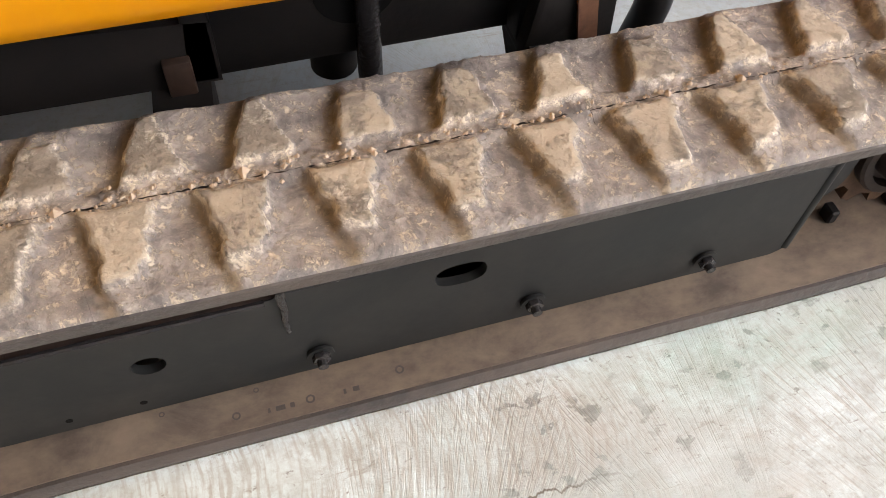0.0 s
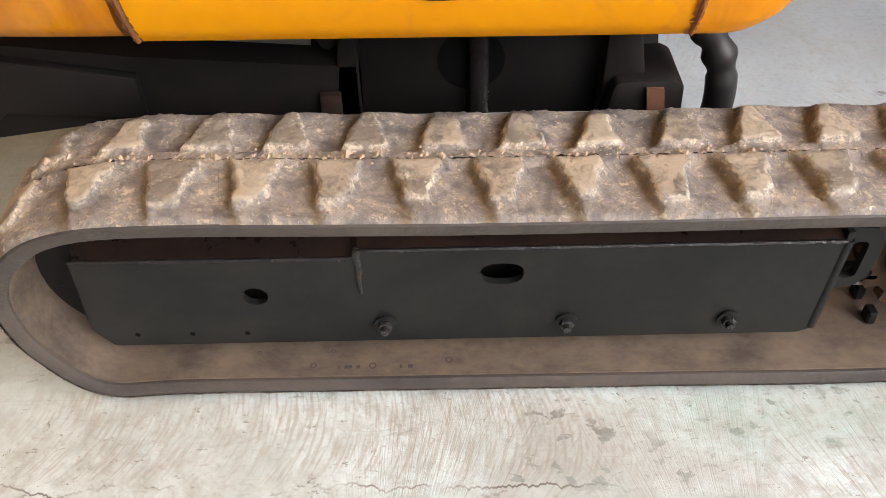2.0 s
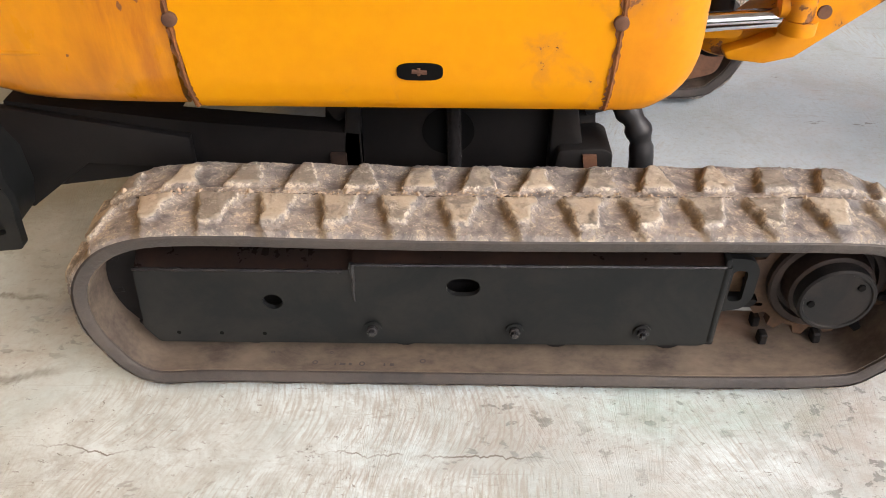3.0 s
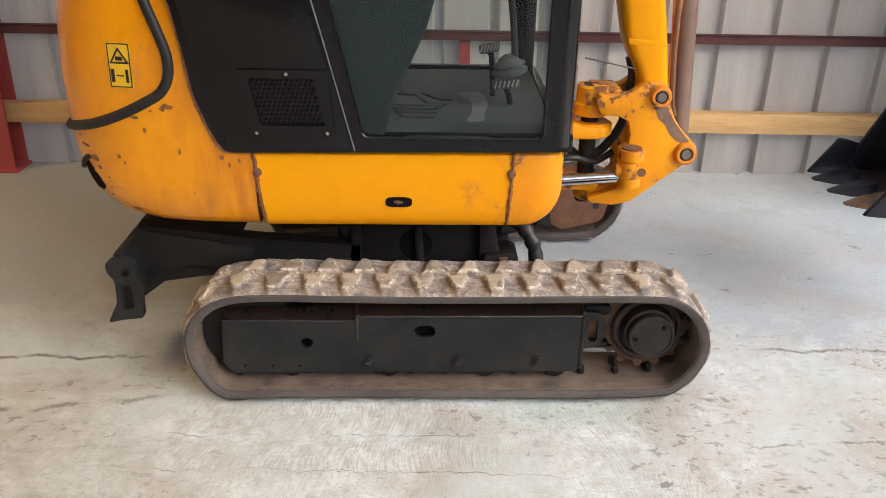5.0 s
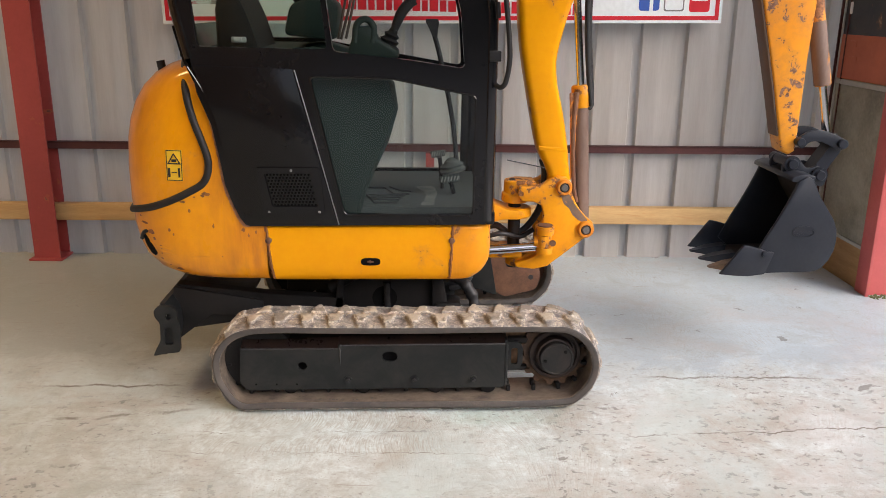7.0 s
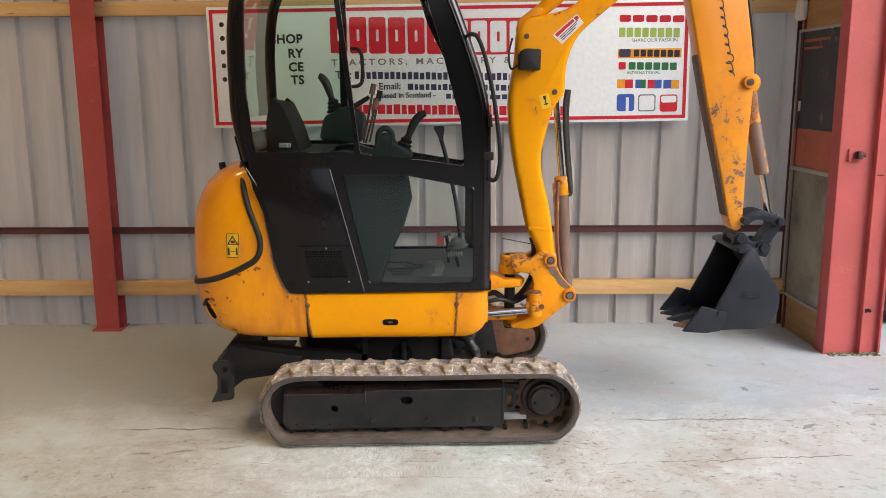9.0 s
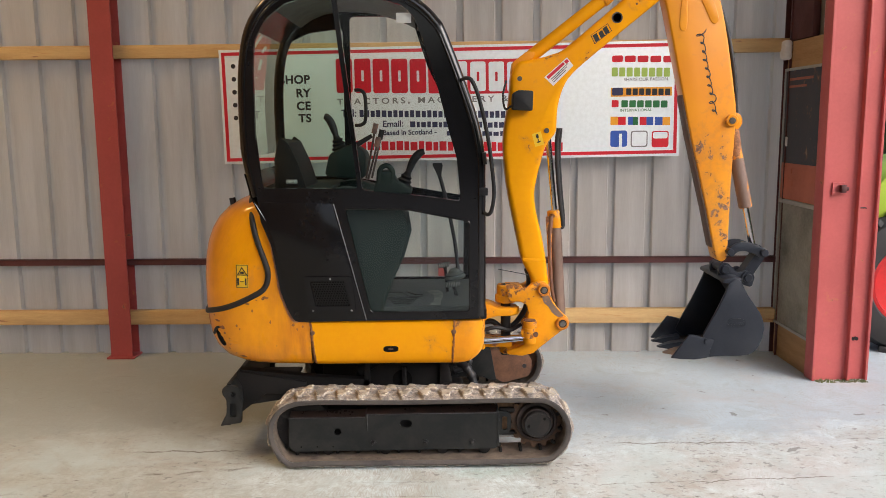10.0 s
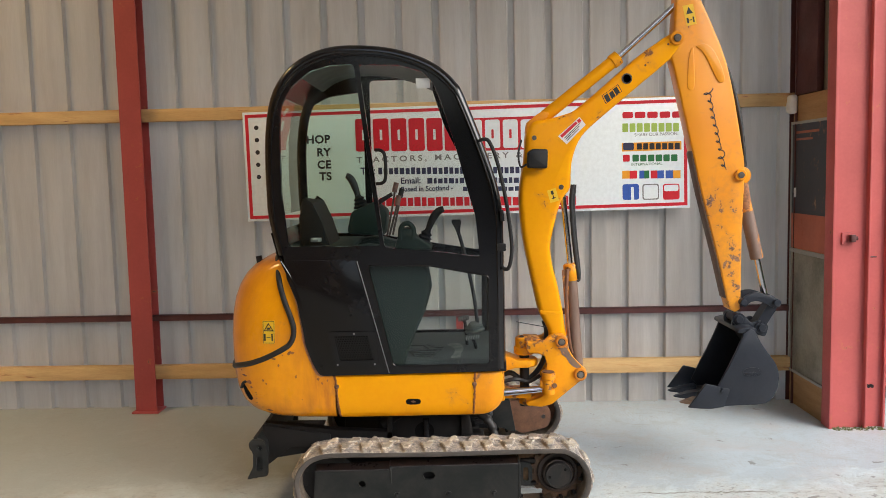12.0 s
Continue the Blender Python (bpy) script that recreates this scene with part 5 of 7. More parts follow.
def make_sprocket(y, out):
    """Drive sprocket with its hub; the hub's face looks to out."""
    cx, cz = 0.695, 0.219

    def yy(d):
        return y - out * d
    teeth = []
    for k in range(15):
        a = 2 * math.pi * k / 15
        for da, r in ((-0.13, 0.127), (-0.06, 0.145), (0.06, 0.145), (0.13, 0.127)):
            teeth.append((cx + r * math.cos(a + da), cz + r * math.sin(a + da)))
    sp = epart("sprocket", plate(teeth, [oval(cx, cz, 0.060, 0.060, 20)], yy(0.055), yy(0.078)), surf("rusty_sprocket", (0.105, 0.054, 0.024), (0.045, 0.027, 0.017), 0.6, 0.85, metal=0.1, scale=14, grain=90, bump=0.25), None, "rusty toothed drive sprocket")
    epart("motor_cover", turned([(yy(0.100), 0.0), (yy(0.100), 0.140), (yy(0.112), 0.140), (yy(0.112), 0.0)], cx, cz, 36), RUST, sp, "rusty cover behind the sprocket")
    epart("motor_housing", turned([(yy(0.054), 0.108), (yy(0.040), 0.108), (yy(0.036), 0.104), (yy(0.036), 0.092), (yy(0.050), 0.090)], cx, cz, 36), OILY_BROWN, sp, "dark ring of the motor housing")
    epart("hub_barrel", turned([(yy(0.055), 0.082), (yy(0.015), 0.078), (yy(0.012), 0.074)], cx, cz, 36), OILY_BROWN, sp, "rust-brown hub barrel")
    hub = epart("hub_cap", turned([(yy(0.020), 0.0705), (yy(-0.012), 0.0705), (yy(-0.016), 0.067), (yy(-0.016), 0.062), (yy(-0.013), 0.060), (yy(-0.013), 0.0)], cx, cz, 36), surf("scuffed_black_cap", (0.012, 0.0125, 0.013), (0.020, 0.0195, 0.019), 0.5, 0.7, scale=12, grain=120, bump=0.15, spec=0.22, dust=0.35, dust_col=(0.055, 0.042, 0.034)), sp, "scuffed black hub cap")
    epart("plug", merge(*[turned([(yy(-0.013), 0.0075), (yy(-0.0165), 0.0065)], cx + 0.047 * math.cos(a), cz + 0.047 * math.sin(a), 12) for a in (0.75, 3.3)]), DEEP, sp, "black studs for the shade of small holes in the hub")


make_sprocket(0.0, -1)
make_sprocket(1.35, 1)


def make_idler(y, out):
    cx, cz = -0.520, 0.200

    def yy(d):
        return y - out * d
    spokes = [oval(cx + 0.085 * math.cos(a), cz + 0.085 * math.sin(a), 0.030, 0.030, 12) for a in (0.6, 1.9, 3.1, 4.3, 5.5)]
    idl = epart("idler_wheel", plate(oval(cx, cz, 0.142, 0.142, 36), spokes, yy(0.055), yy(0.085)), INNER_RUBBER, None, "muddy spoked front idler wheel")
    epart("rim", turned([(yy(0.045), 0.138), (yy(0.045), 0.146), (yy(0.095), 0.146), (yy(0.095), 0.138)], cx, cz, 36), DARK_STEEL, idl, "dark rim")


make_idler(0.0, -1)
make_idler(1.35, 1)
epart("motor_guard", prism(fillet([(0.47, 0.17), (0.60, 0.075), (0.78, 0.12), (0.80, 0.22), (0.74, 0.30), (0.50, 0.30)], 0.03), 1.145, 1.16, 0.003), RUST, None, "rusty inner guard plate of the far track motor")
epart("guard_hole", turned([(1.1435, 0.014), (1.1455, 0.014)], 0.745, 0.19, 16), HOSE, None, "black disc for the shade in a hole of the guard plate")
epart("side_shield", prism(fillet([(0.30, 0.18), (0.56, 0.09), (0.52, 0.32), (0.30, 0.33)], 0.02), 1.130, 1.142, 0.003), SATIN_BLACK, None, "black shield beside the far track")

# -- undercarriage --
epart("undercarriage", box(-0.215, 0.205, 0.36, 0.90, 0.245, 0.455, 0.012), DARK_STEEL, None, "oily black centre frame between the tracks")
for x0, x1, lean in ((-0.305, -0.232, 0.02), (0.215, 0.315, -0.02)):
    epart("cross_leg", skin([[(x0 + d, y, z0), (x1 + d, y, z0), (x1 + d, y, z1), (x0 + d, y, z1)] for y, z0, z1, d in ((0.14, 0.17, 0.23, 0.0), (0.36, 0.20, 0.275, lean), (0.45, 0.30, 0.40, lean), (0.80, 0.30, 0.40, lean), (0.89, 0.20, 0.275, lean), (1.21, 0.17, 0.23, 0.0))]), DARK_STEEL, None, "oily black leg across to the tracks")
epart("turntable", turned([(0.0, 0.30), (0.055, 0.30), (0.056, 0.27)], 0, 0, 40), DARK_STEEL, None, "dark slew ring under the house").matrix_basis = Matrix.Translation((0.0, MID, 0.445)) @ Matrix.Rotation(radians(90), 4, "X")
epart("gusset", prism([(-0.245, 0.27), (-0.200, 0.27), (-0.200, 0.47), (-0.222, 0.47)], 0.33, 0.37, 0.004), DARK_STEEL, None, "dark gusset on the centre frame")
epart("gusset", prism([(0.190, 0.25), (0.285, 0.25), (0.258, 0.345), (0.232, 0.47), (0.190, 0.47)], 0.325, 0.40, 0.006), DARK_STEEL, None, "dark gusset on the centre frame")
epart("gusset_foot", prism(fillet([(0.190, 0.235), (0.325, 0.235), (0.318, 0.338), (0.300, 0.350), (0.205, 0.345)], 0.012), 0.300, 0.420, 0.010), DARK_STEEL, None, "block at the foot of the gusset")
epart("swivel", rod((-0.042, 0.43, 0.17), (-0.042, 0.43, 0.46), 0.034, 24, 0.006), DARK_STEEL, None, "dark swivel housing in the centre frame")
epart("rusted_edge", prism([(0.272, 0.240), (0.300, 0.240), (0.283, 0.338), (0.255, 0.338)], 0.293, 0.2995), RUST, None, "rusted edge of a bracket")
epart("rusted_edge", box(-0.266, -0.232, 0.318, 0.345, 0.165, 0.318, 0.003), OILY_BROWN, None, "rusted edge of a bracket")
# the opening is only a black disc, dark as its shaded inside
epart("access_hole", turned([(0.3585, 0.055), (0.3605, 0.055)], -0.02, 0.355, 26), DEEP, None, "black disc for the shade in a round opening of the centre frame")
epart("ram_rod", rod((-0.004, 0.355, 0.16), (-0.010, 0.352, 0.43), 0.017), WET_BLACK, None, "shiny black upright rod")
epart("hose", tube([(0.27, 0.40, 0.462), (0.305, 0.36, 0.448), (0.345, 0.325, 0.418), (0.370, 0.315, 0.37), (0.380, 0.31, 0.30), (0.378, 0.33, 0.20)], [0.025 + (0.0036 * math.sin(1.25 * k) if k < 20 else 0.0) for k in range(31)], 14, 6), HOSE, None, "fat wrapped black hydraulic hose")
epart("hose", tube([(0.22, 0.45, 0.47), (0.30, 0.44, 0.46), (0.36, 0.43, 0.44), (0.33, 0.42, 0.40), (0.27, 0.42, 0.38)], 0.016, 10, 6), HOSE, None, "black hydraulic hose")
epart("ram", rod((-0.26, 0.37, 0.40), (-0.14, 0.37, 0.475), 0.030), DARK_STEEL, None, "black blade ram")

# -- dozer blade behind --
bl = [(-0.995, 0.165), (-0.945, 0.176), (-0.880, 0.183), (-0.878, 0.230), (-0.872, 0.300), (-0.885, 0.335), (-0.880, 0.372), (-0.905, 0.388), (-0.955, 0.390), (-0.977, 0.372), (-0.975, 0.340), (-0.955, 0.315), (-0.958, 0.235), (-0.975, 0.205)]
blade = epart("dozer_blade", skin([[(x + 0.0, y, z) for x, z in ((-0.955, 0.395), (-0.928, 0.34), (-0.925, 0.26), (-0.945, 0.20), (-0.965, 0.165), (-0.945, 0.165), (-0.915, 0.20), (-0.900, 0.26), (-0.905, 0.34), (-0.935, 0.395))] for y in (0.18, 1.07)]), SATIN_BLACK, None, "black dozer blade")
epart("end_plate", plate(fillet(bl, 0.012, 3), [oval(-0.918, 0.343, 0.014, 0.014, 14), fillet([(-0.942, 0.215), (-0.905, 0.218), (-0.905, 0.296), (-0.938, 0.292)], 0.009, 3)], 0.160, 0.182), SATIN_BLACK, blade, "black end plate with lifting eye")
epart("end_plate", plate(fillet(bl, 0.012, 3), [oval(-0.918, 0.343, 0.014, 0.014, 14)], 1.068, 1.09), SATIN_BLACK, blade, "black end plate with lifting eye")
# added backing that makes the open slot look shaded
epart("slot_shade", box(-0.946, -0.901, 0.1825, 0.190, 0.210, 0.300), DARK_STEEL, blade, "dark plate added behind the slot for its shade")
y = 0.36
epart("push_arm", skin([[(-0.92, y - 0.03, 0.22), (-0.92, y + 0.03, 0.22), (-0.92, y + 0.03, 0.43), (-0.92, y - 0.03, 0.43)], [(-0.55, y - 0.03, 0.275), (-0.55, y + 0.03, 0.275), (-0.55, y + 0.03, 0.387), (-0.55, y - 0.03, 0.387)], [(-0.2, y - 0.03, 0.27), (-0.2, y + 0.03, 0.27), (-0.2, y + 0.03, 0.362), (-0.2, y - 0.03, 0.362)]]), DARK_STEEL, blade, "black push arm")
for y in (0.31, 0.392):
    epart("arm_gusset", prism([(-0.965, 0.19), (-0.92, 0.185), (-0.775, 0.296), (-0.55, 0.285), (-0.55, 0.36), (-0.93, 0.425)], y, y + 0.020, 0.003), DARK_STEEL, blade, "black gusset from arm to blade")
epart("blade_web", box(-0.90, -0.66, 0.36, 0.86, 0.270, 0.285, 0.003), DARK_STEEL, blade)

# -- house: tail, side skirt, front corner --
PLAN = [(-0.42, 0.145), (-0.60, 0.145), (-0.74, 0.149), (-0.85, 0.160), (-0.93, 0.182), (-1.00, 0.225), (-1.060, 0.295), (-1.095, 0.385), (-1.113, 0.50), (-1.119, 0.625)]
PLAN_FINE = [(p.x, p.y) for p in curve_through(PLAN, 4)]
LEVELS = [(0.500, 0.50, 0.86), (0.502, 0.66, 0.90), (0.512, 0.78, 0.935), (0.535, 0.865, 0.965), (0.58, 0.93, 0.985), (0.64, 0.968, 0.997), (0.72, 0.99, 1.0), (0.82, 1.0, 1.0), (0.95, 1.0, 1.0),
          (1.07, 0.985, 1.0), (1.15, 0.96, 0.995), (1.22, 0.92, 0.985), (1.28, 0.865, 0.97), (1.33, 0.79, 0.945), (1.365, 0.70, 0.91), (1.390, 0.58, 0.85), (1.402, 0.42, 0.75), (1.406, 0.22, 0.6)]


def tail_ring(z, s, t):
    half = [(min(-0.49, -0.42 + (x + 0.42) * s), MID + (y - MID) * t) for x, y in PLAN_FINE]
    full = half + [(x, 2 * MID - y) for x, y in reversed(half[:-1])]
    return [(x, y, z) for x, y in full]


def tail_y(x, z):
    """The near side of the tail at x and z."""
    for (z0, s0, t0), (z1, s1, t1) in zip(LEVELS, LEVELS[1:]):
        if z0 <= z <= z1:
            k = (z - z0) / (z1 - z0)
            s, t = s0 + (s1 - s0) * k, t0 + (t1 - t0) * k
            break
    else:
        s, t = 1.0, 1.0
    px = -0.42 + (x + 0.42) / s
    for (x0, y0), (x1, y1) in zip(PLAN_FINE, PLAN_FINE[1:]):
        if x1 <= px <= x0:
            k = (px - x0) / (x1 - x0)
            return MID + (y0 + (y1 - y0) * k - MID) * t
    return MID + (PLAN_FINE[-1][1] - MID) * t


rings = [tail_ring(*lv) for lv in LEVELS]
tail = epart("tail_cover", skin(rings), TAIL_PAINT, None, "rounded yellow rear engine cover with rust chips", 60)
stripe = [(-0.765, 1.397), (-0.784, 1.389), (-0.797, 1.375), (-0.775, 1.27), (-0.752, 1.17), (-0.718, 1.07), (-0.703, 1.01), (-0.708, 0.955), (-0.733, 0.913), (-0.779, 0.884), (-0.865, 0.842), (-0.95, 0.810), (-1.02, 0.789), (-1.06, 0.775), (-1.082, 0.765)]
sp3 = [Vector((x, tail_y(x, z) - 0.002, z)) for x, z in stripe]
sp3 += [Vector((-1.117, 0.52, 0.758)), Vector((-1.122, MID, 0.756))]
epart("rubber_seal", tube([tuple(p) for p in sp3], 0.0150, 12, 5), BLACK_PLASTIC, tail, "black rubber seal between the covers")
hole_line = [(-1.014, 0.688), (-1.000, 0.668), (-0.982, 0.640), (-0.965, 0.614), (-0.955, 0.600)]
# black body sunk in the cover in place of a shaded hole
epart("tow_hole", tube([(x, tail_y(x, z) + 0.0135, z) for x, z in hole_line], [0.012, 0.017, 0.0215, 0.022, 0.016], 14, 4), DEEP, tail, "black inlay for the shade in a lashing hole")
for line in (((-0.975, 0.628), (-0.90, 0.617), (-0.80, 0.612), (-0.72, 0.613)), ((-0.985, 0.655), (-0.93, 0.640), (-0.88, 0.632))):
    epart("crease", tube([(x, tail_y(x, z) + 0.0064, z) for x, z in line], 0.0075, 16, 6), TAIL_PAINT, tail, "soft pressed crease in the cover", 60)
epart("hose_stub", tube([(-0.985, 0.23, 0.70), (-1.01, 0.235, 0.69), (-1.025, 0.25, 0.66)], 0.008, 8, 4), BLACK_PLASTIC, tail, "black stub of cable")
epart("filler_knob", rod((-0.925, 0.42, 1.29), (-0.938, 0.42, 1.375), 0.017, 14, 0.004), BLACK_PLASTIC, tail, "black knob on the cover")
stk = prism(fillet([(-0.876, 0.922), (-0.808, 0.922), (-0.805, 1.048), (-0.873, 1.048)], 0.004), 0.0, 0.0006)
for v in stk.verts:
    v.co.y = tail_y(v.co.x, v.co.z) - 0.0015 - (0.0006 if v.co.y < 0.0003 else 0)
epart("warning_label", stk, LABEL_YELLOW, tail, "yellow and black warning label", 0)


def on_tail(bm):
    for v in bm.verts:
        v.co.y = tail_y(v.co.x, v.co.z) - 0.0032 + v.co.y
    return bm


epart("label_marks", on_tail(merge(plate([(-0.869, 0.990), (-0.811, 0.990), (-0.840, 1.036)], [[(-0.860, 0.995), (-0.820, 0.995), (-0.840, 1.027)]], 0, 0.0006), box(-0.850, -0.830, 0, 0.0006, 0.999, 1.010),
                                   plate([(-0.874, 0.924), (-0.810, 0.924), (-0.807, 1.046), (-0.871, 1.046)], [[(-0.871, 0.927), (-0.813, 0.927), (-0.810, 1.043), (-0.868, 1.043)]], 0, 0.0006),
                                   box(-0.868, -0.858, 0, 0.0006, 0.938, 0.975), box(-0.826, -0.818, 0, 0.0006, 0.938, 0.975), box(-0.853, -0.831, 0, 0.0006, 0.955, 0.959))), INK, tail, "black warning marks", 0)

BORDER = [(-0.545, 0.742), (-0.568, 0.748), (-0.588, 0.774), (-0.613, 0.83), (-0.641, 0.912), (-0.658, 1.03), (-0.680, 1.152), (-0.700, 1.21)]
rng = random.Random(12)
inner = [(p.x, p.y) for p in curve_through(BORDER, 12)]
wide = [0.013 * (1 - 0.7 * k / len(inner)) * (0.8 + 0.5 * noise.noise(Vector((k * 0.6, 2.0, 0.0)))) + 0.003 for k in range(len(inner))]
strip = [[(x + 0.006, tail_y(x + 0.006, z) - 0.0012, z), (x - w, tail_y(x - w, z - 0.4 * w) - 0.0012, z - 0.4 * w)] for (x, z), w in zip(inner, wide)]
epart("bare_edge", skin(strip, False, False), surf("pinkish_bare_metal", (0.42, 0.20, 0.10), (0.22, 0.10, 0.05), 0.6, 0.8, scale=30, grain=120, bump=0.2), tail, "bare and rusting metal along the cab edge", 0)


def rust_spot(x, z, r, tall=1.0):
    """An irregular patch on the tail where rust has come through."""
    pts = [(x + r * (0.55 + 0.6 * rng.random()) * math.cos(a), z + r * tall * (0.55 + 0.6 * rng.random()) * math.sin(a)) for a in [2 * math.pi * k / 13 for k in range(13)]]
    bm = bmesh.new()
    bm.faces.new([bm.verts.new((px, tail_y(px, pz) - 0.0012, pz)) for px, pz in pts])
    bmesh.ops.triangulate(bm, faces=bm.faces[:])
    epart("rust_spot", bm, SEAM_RUST, tail, "brown rust spot", 0)


for x, z, r, tall in ((-0.884, 0.717, 0.010, 1.0), (-0.868, 0.700, 0.006, 1.5), (-0.794, 0.801, 0.009, 1.3), (-0.735, 0.864, 0.012, 0.7), (-0.770, 0.858, 0.007, 0.6), (-0.645, 0.985, 0.006, 3.0), (-0.832, 0.525, 0.014, 0.4), (-0.80, 0.520, 0.008, 0.5), (-0.672, 0.611, 0.004, 1.0),
                      (-0.931, 0.61, 0.005, 1.0), (-0.958, 0.672, 0.012, 0.8), (-0.935, 0.585, 0.010, 0.5), (-0.90, 0.560, 0.006, 0.7), (-1.02, 0.76, 0.009, 0.6), (-0.90, 0.832, 0.010, 0.4), (-0.58, 0.725, 0.010, 1.2), (-0.56, 0.70, 0.006, 2.0), (-0.53, 0.715, 0.007, 1.5)):
    rust_spot(x, z, 0.8 * r, tall)
for x, z, r, tall in ((-0.97, 0.70, 0.018, 0.6), (-1.0, 0.735, 0.020, 0.35), (-0.93, 0.64, 0.008, 1.2), (-0.86, 0.545, 0.020, 0.35), (-0.75, 0.514, 0.020, 0.25), (-0.652, 1.04, 0.006, 4.0), (-0.632, 0.91, 0.007, 3.0), (-0.605, 0.83, 0.009, 2.5), (-0.72, 0.872, 0.018, 0.5), (-0.82, 0.838, 0.013, 0.5), (-0.98, 0.795, 0.010, 0.5), (-0.70, 0.74, 0.005, 2.0)):
    rust_spot(x, z, r, tall)

SKIRT = [(0.215, 0.498), (0.185, 0.500), (0.165, 0.510), (0.152, 0.535), (0.147, 0.575), (0.145, 0.64), (0.146, 0.70), (0.150, 0.734), (0.158, 0.742), (0.20, 0.745)]


SKIRT_IN = [(y + 0.008, z + (0.006 if z < 0.52 else 0)) for y, z in SKIRT[::-1]]


def skirt_run(x0, x1, shift0=0.0, shift1=0.0, n=6):
    rings = []
    for k in range(n + 1):
        a = k / n
        rings.append([(x0 + (x1 - x0) * a + ((1 - a) * shift0 + a * shift1) * (0.735 - z), y, z) for y, z in SKIRT + SKIRT_IN])
    return skin(rings)


skirt = epart("side_skirt", skirt_run(-0.486, 0.268, 0.10, -0.05), YELLOW, None, "yellow steel side panel with slot")
slot_in = [(-0.068 + 0.040 * c, 0.589 + 0.016 * s) for c, s in [(math.copysign(abs(math.cos(a)) ** 0.6, math.cos(a)), math.copysign(abs(math.sin(a)) ** 0.6, math.sin(a))) for a in [2 * math.pi * k / 24 for k in range(24)]]]
# uncut slot: its dark inside is a black sheet on the panel
epart("slot", prism(slot_in, 0.1442, 0.146), DEEP, skirt, "black sheet for the shade in an oblong slot")
epart("slot_latch", merge(rod((-0.082, 0.1440, 0.590), (-0.056, 0.1440, 0.588), 0.004, 8), rod((-0.07, 0.1440, 0.583), (-0.07, 0.1440, 0.596), 0.003, 8)), RUST, skirt, "rusty latch inside the slot")
corner_plan = [(0.272, 0.0), (0.31, 0.0), (0.34, 0.002), (0.365, 0.006), (0.385, 0.013), (0.402, 0.025), (0.415, 0.04), (0.424, 0.060), (0.430, 0.085), (0.434, 0.15), (0.434, 0.30)]


def drawn_in(z):
    """How far the rounded lower end of the corner stands back at height z."""
    d = min(0.115, max(0.0, z - 0.498))
    return 0.115 - math.sqrt(0.115 ** 2 - (0.115 - d) ** 2)


CORNER = [(0.300, 0.499), (0.255, 0.498)] + [(SKIRT[k][0] + (SKIRT[k + 1][0] - SKIRT[k][0]) * a / 3, SKIRT[k][1] + (SKIRT[k + 1][1] - SKIRT[k][1]) * a / 3) for k in range(len(SKIRT) - 1) for a in range(3)] + [SKIRT[-1]]
CORNER_IN = [(y + 0.008, z + (0.006 if z < 0.52 else 0)) for y, z in CORNER[::-1]]
rings = []
for k, (x, dy) in enumerate(corner_plan):
    rings.append([(0.272 + (x - 0.272) * (1 - drawn_in(z) / 0.162) - (0.05 * (0.735 - z) if k == 0 else 0), min(y + dy, 0.62), z) for y, z in CORNER + CORNER_IN])
bm = skin(rings)
front_corner = epart("front_corner", bm, YELLOW_WORN, None, "chipped yellow front corner panel", 60)
for x in (-0.484, 0.262):
    epart("bolt", turned([(0.146, 0.013), (0.138, 0.0125), (0.1355, 0.009), (0.1355, 0.0)], x + 0.003, 0.680, 18), RUST, skirt, "rusty round bolt head")
for x0, way in ((-0.488, 1.0), (0.2695, -0.5)):
    line = [(x0, 0.1435, 0.742), (x0 + 0.008 * way, 0.1425, 0.64), (x0 + 0.016 * way, 0.1445, 0.56), (x0 + 0.022 * way, 0.160, 0.512)]
    run = curve_through(line, 10)
    epart("seam", sweep(bmesh.new(), run, [0.0022 + 0.0016 * rng.random() for p in run], 6), SEAM_RUST, skirt, "rust-stained seam")
    stain = [[(p.x - rng.uniform(0.003, 0.011), p.y + 0.0012, p.z), (p.x + rng.uniform(0.002, 0.007), p.y + 0.0012, p.z)] for p in run]
    epart("rust_stain", skin(stain, False, False), SEAM_RUST, skirt, "rust bleeding from the seam", 0)
epart("deck", prism(fillet([(-0.47, 0.505), (0.30, 0.505), (0.36, 0.53), (0.405, 0.60), (0.425, 0.735), (-0.47, 0.735)], 0.01), 0.20, 1.05, 0.004), DARK_STEEL, None, "dark deck of the house")
epart("side_skirt", prism(fillet([(-0.47, 0.51), (0.42, 0.51), (0.43, 0.74), (-0.47, 0.74)], 0.03), 1.06, 1.10, 0.008), YELLOW, None, "yellow steel side panel")


# -- cab --
def inset(pts, d):
    """An open line of points drawn in by d towards its inner side."""
    out = []
    for i, p in enumerate(pts):
        a, b = Vector(pts[max(0, i - 1)]), Vector(pts[min(len(pts) - 1, i + 1)])
        t = (b - a).normalized()
        out.append((p[0] + t.y * d, p[1] - t.x * d))
    return out


CY0, CY1 = 0.130, 1.115
TOP = [(-0.812, 1.60), (-0.818, 1.74), (-0.819, 1.882), (-0.813, 2.03), (-0.794, 2.169), (-0.765, 2.262), (-0.722, 2.335), (-0.661, 2.400), (-0.587, 2.448), (-0.50, 2.480), (-0.403, 2.495), (-0.285, 2.494), (-0.169, 2.482), (-0.075, 2.461), (0.013, 2.430), (0.090, 2.391),
       (0.156, 2.339), (0.200, 2.290), (0.234, 2.236), (0.325, 2.002), (0.403, 1.765), (0.432, 1.60)]
